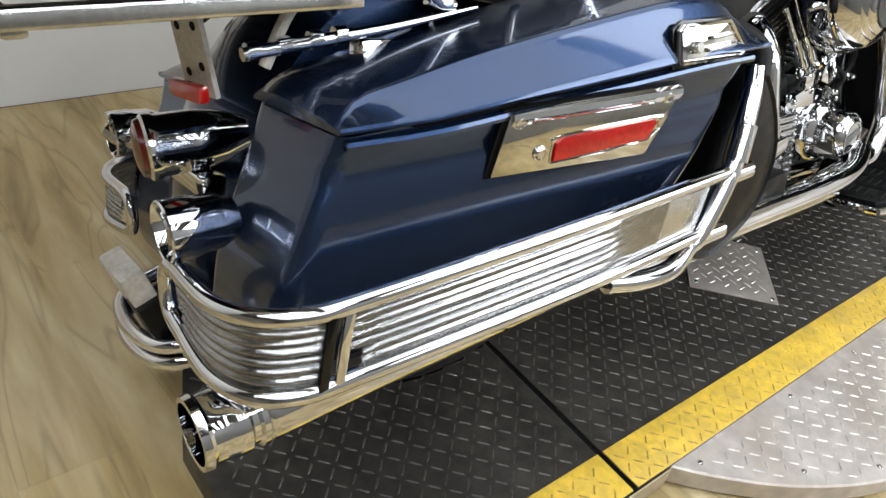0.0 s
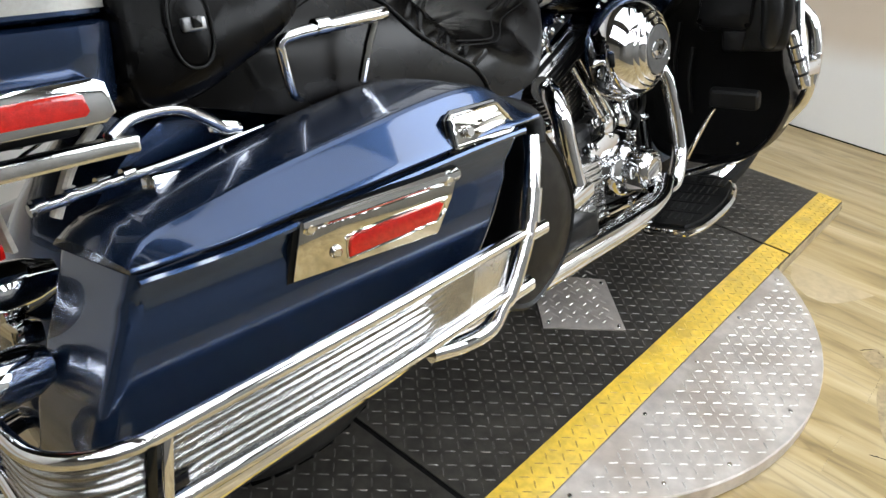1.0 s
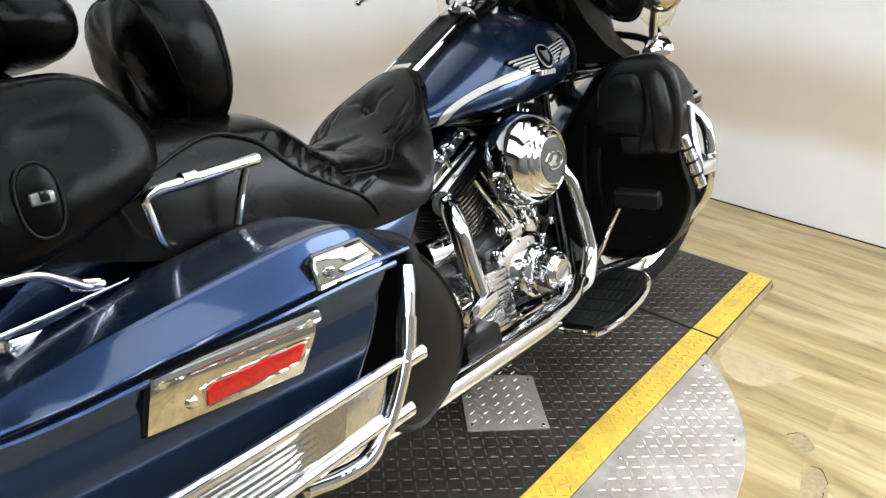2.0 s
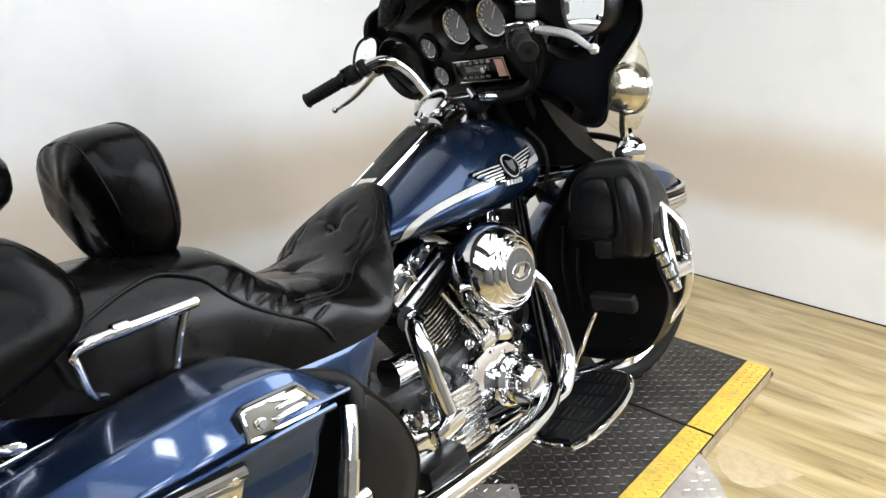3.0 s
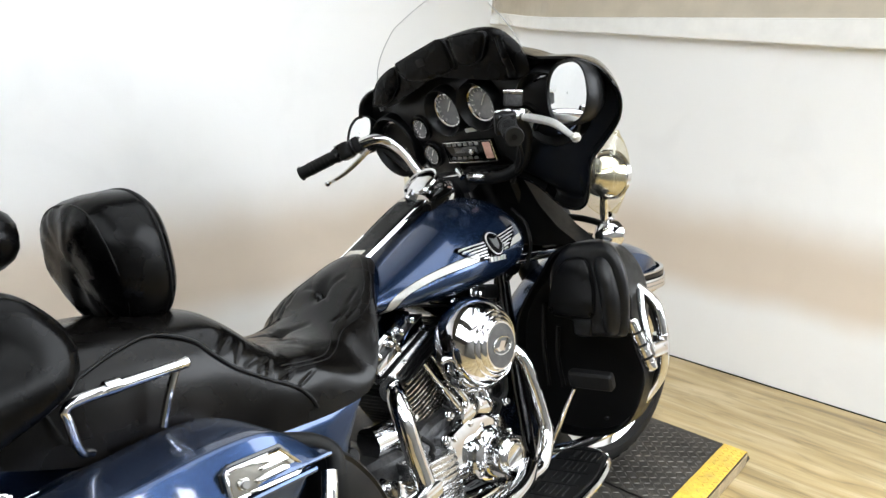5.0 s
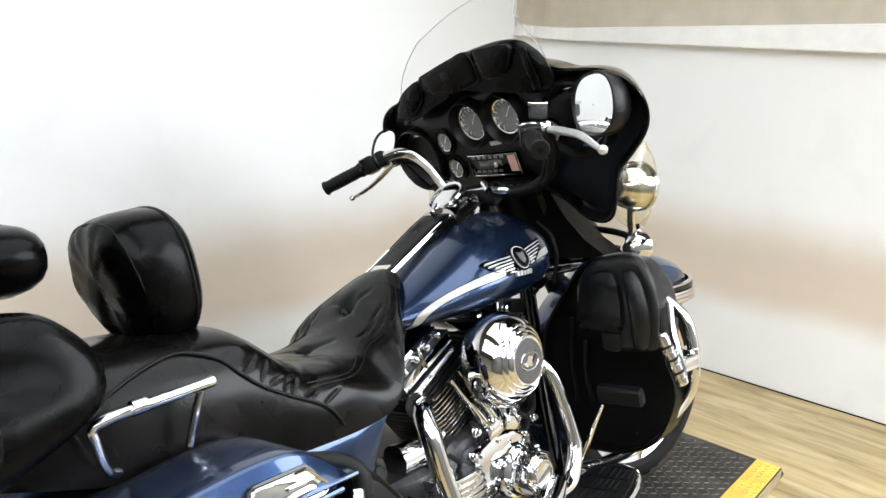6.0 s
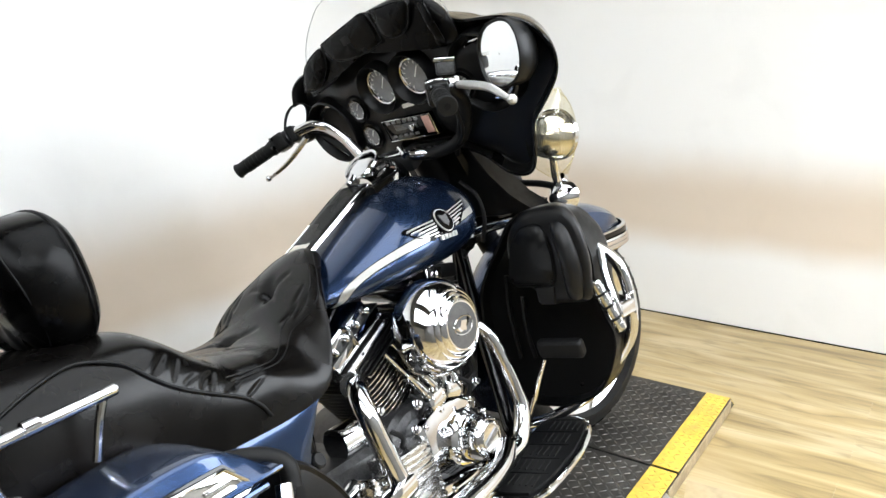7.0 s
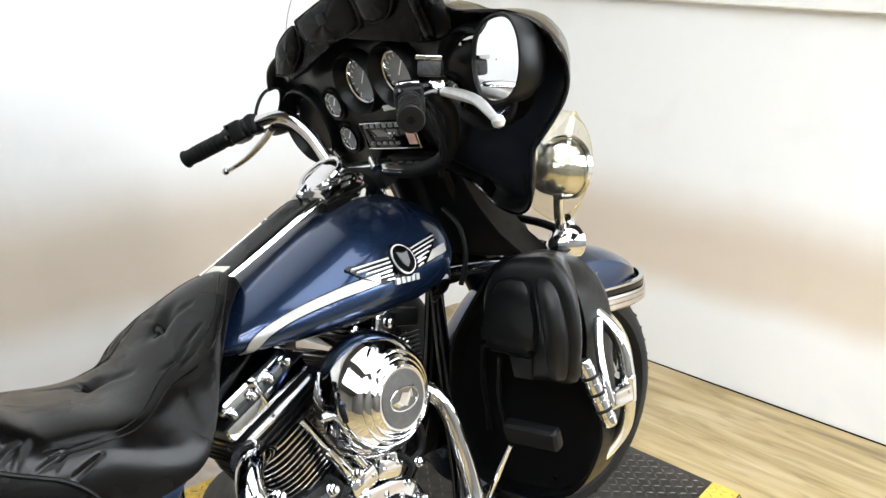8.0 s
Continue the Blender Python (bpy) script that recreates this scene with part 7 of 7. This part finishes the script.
    for k in range(7):
        a = peg_a.lerp(peg_b, 0.06 + 0.14 * k)
        part("peg_rib", tube([a, a + (peg_b - peg_a) * 0.05], 0.0152, 16), RUBBER if k % 2 else CHROME, guard2, "", 35, m)
    # floorboard
    outline = [(0.806, -0.345), (0.800, -0.270), (0.83, -0.235), (0.95, -0.195), (1.10, -0.165), (1.19, -0.165), (1.215, -0.19), (1.213, -0.245), (1.17, -0.295), (1.06, -0.335), (0.95, -0.352), (0.86, -0.356)]
    line = drawn(outline, 4)
    board = part("floorboard", plate(line, 0.012, Matrix.Translation((0, 0, 0.206)), 0.004), BLACK_PLASTIC, bike, "rider footboard with ribbed rubber pad", 35, m)
    part("board_edge", tube([(x, y, 0.211) for x, y in line[::2]] + [(*line[0], 0.211)], 0.0075, 10, 3), CHROME, board, "chrome footboard edge", 35, m)
    cx, cy = 1.0, -0.265
    part("rubber_pad", plate([(cx + (x - cx) * 0.94, cy + (y - cy) * 0.88) for x, y in line], 0.008, Matrix.Translation((0, 0, 0.217)), 0.002), RUBBER, board, "ribbed black rubber pad", 35, m)
    for k in range(5):
        x = 0.865 + 0.07 * k
        for j in range(7):
            y0 = -0.325 + 0.012 * k * (1 if k < 4 else 0.8) + 0.0155 * j
            if y0 > -0.205 + 0.010 * (4 - k) * -1:
                continue
            part("rib", rbox((0.045, 0.0045, 0.0035), pose(x, y0, 0.2255, 0, 0, 10), 0.001, 1), RUBBER, board, "", 35, m)
        part("groove", rbox((0.003, 0.115, 0.002), pose(x + 0.033, -0.278 + 0.012 * k, 0.2252, 0, 0, 4), 0.0005, 1), SEAL, board, "", 35, m)
    part("board_bracket", rbox((0.26, 0.03, 0.03), pose(0.98, -0.235, 0.192), 0.008), BLACK_GLOSS, board, "", 35, m)
# brake pedal
pedal = part("brake_pedal", rbox((0.030, 0.112, 0.046), pose(1.082, -0.325, 0.444, 4, -18, 4), 0.014, 3), RUBBER, bike, "black rubber brake pedal pad")
part("pedal_arm", tube([(1.065, -0.287, 0.425), (1.055, -0.262, 0.375), (1.035, -0.225, 0.29), (1.00, -0.19, 0.22)], [0.010, 0.0125, 0.014, 0.016], 12, 4, None, 0.45), CHROME, pedal, "chrome pedal arm")
part("pedal_back", rbox((0.012, 0.09, 0.032), pose(1.100, -0.323, 0.438, 4, -18, 4), 0.005), WORN_CHROME, pedal)
# cables and hoses by the steering head
part("wiring", tube([(1.10, -0.085, 0.80), (1.13, -0.11, 0.765), (1.135, -0.115, 0.72), (1.10, -0.10, 0.68)], 0.005, 8), RUBBER, bike)
part("wiring", tube([(1.17, -0.09, 0.86), (1.175, -0.125, 0.82), (1.18, -0.13, 0.76), (1.18, -0.11, 0.70)], 0.006, 8), RUBBER, bike)
part("horn_cover", lathe([(0, -0.012), (0.020, -0.008), (0.026, 0.006), (0.018, 0.022), (0, 0.026)], facing((1.10, -0.115, 0.72), (-0.3, -1, 0.2)), 20), BLACK_GLOSS, bike)

# ---- planks, last ----
PLANK_W, PLANK_L = 0.152, 1.22
bm = rbox((PLANK_W - 0.0002, PLANK_L - 0.0003, 0.004), Matrix.Translation((0, 0, 0.002)), 0.0001, 1)
me = bpy.data.meshes.new("plank")
bm.to_mesh(me)
bm.free()
me.materials.append(WOOD)
floor = bpy.data.objects["floor"]
col = 0
x = WALL_X - PLANK_W / 2
while x > -4.95:
    top = WALL_Y - 0.003
    long = PLANK_L * (0.25 + (col * 0.37) % 0.75)
    while top > -3.19:
        low = max(top - long, -3.195)
        ob = new("plank", me)
        ob.parent = floor
        ob.location = (x, (top + low) / 2, FLOOR - 0.004)
        ob.scale = (1, (top - low) / PLANK_L, 1)
        top, long = low, PLANK_L
    x -= PLANK_W
    col += 1
# worn cracks and scuffed edges in the planks beside the disc
for line in (((1.132, -0.281), (1.159, -0.301), (1.159, -0.321), (1.12, -0.352)), ((1.046, -0.363), (1.051, -0.386), (1.01, -0.407), (0.962, -0.409), (0.924, -0.422)), ((0.745, -0.396), (0.754, -0.426), (0.743, -0.449), (0.716, -0.464))):
    pts = [p + Vector((0.004 * noise.noise(p * 90), 0.004 * noise.noise(p * 90 + Vector((7, 3, 0))), 0)) for p in spline([(x, y, FLOOR) for x, y in line], 6)]
    wide = [0.0022 * (0.35 + abs(noise.noise(p * 140)) * 1.6) * (0.3 if i in (0, len(pts) - 1) else 1) for i, p in enumerate(pts)]
    part("crack", tube(pts, wide, 6, 2, None, 0.3), SEAL, floor, "dark crack in the worn plank")
# pale patched piece of floor at the deck's corner and a worn scar between the cracks
FLOOR_PATCH = material("pale_floor_patch", (0.46, 0.365, 0.225), 0.36, vary=0.10, scale=8.0, dirt=(0.36, 0.27, 0.14), dirt_amount=0.6, dirt_scale=4.0)
SCAR = material("worn_grey_floor", (0.31, 0.235, 0.13), 0.5, vary=0.18, scale=14.0, dirt=(0.22, 0.16, 0.08), dirt_amount=0.7, dirt_scale=7.0)
part("floor_patch", plate([(1.452, -0.008), (1.455, -0.114), (1.455, -0.240), (1.405, -0.218), (1.36, -0.195), (1.315, -0.170), (1.290, -0.140), (1.288, -0.100), (1.315, -0.060), (1.36, -0.030)], 0.0008, Matrix.Translation((0, 0, FLOOR - 0.0002)), 0.0), FLOOR_PATCH, floor, "pale patched piece of floor")
for pts in ([(1.118, -0.287), (1.165, -0.305), (1.172, -0.318), (1.128, -0.353), (1.085, -0.330)], [(1.055, -0.362), (1.040, -0.388), (1.005, -0.410), (0.930, -0.428), (0.863, -0.452), (0.810, -0.452), (0.800, -0.420), (0.876, -0.386), (0.982, -0.356)]):
    part("worn_scar", plate(drawn(pts, 3), 0.0006, Matrix.Translation((0, 0, FLOOR - 0.0002)), 0.0), SCAR, floor, "worn grey scar in the plank")
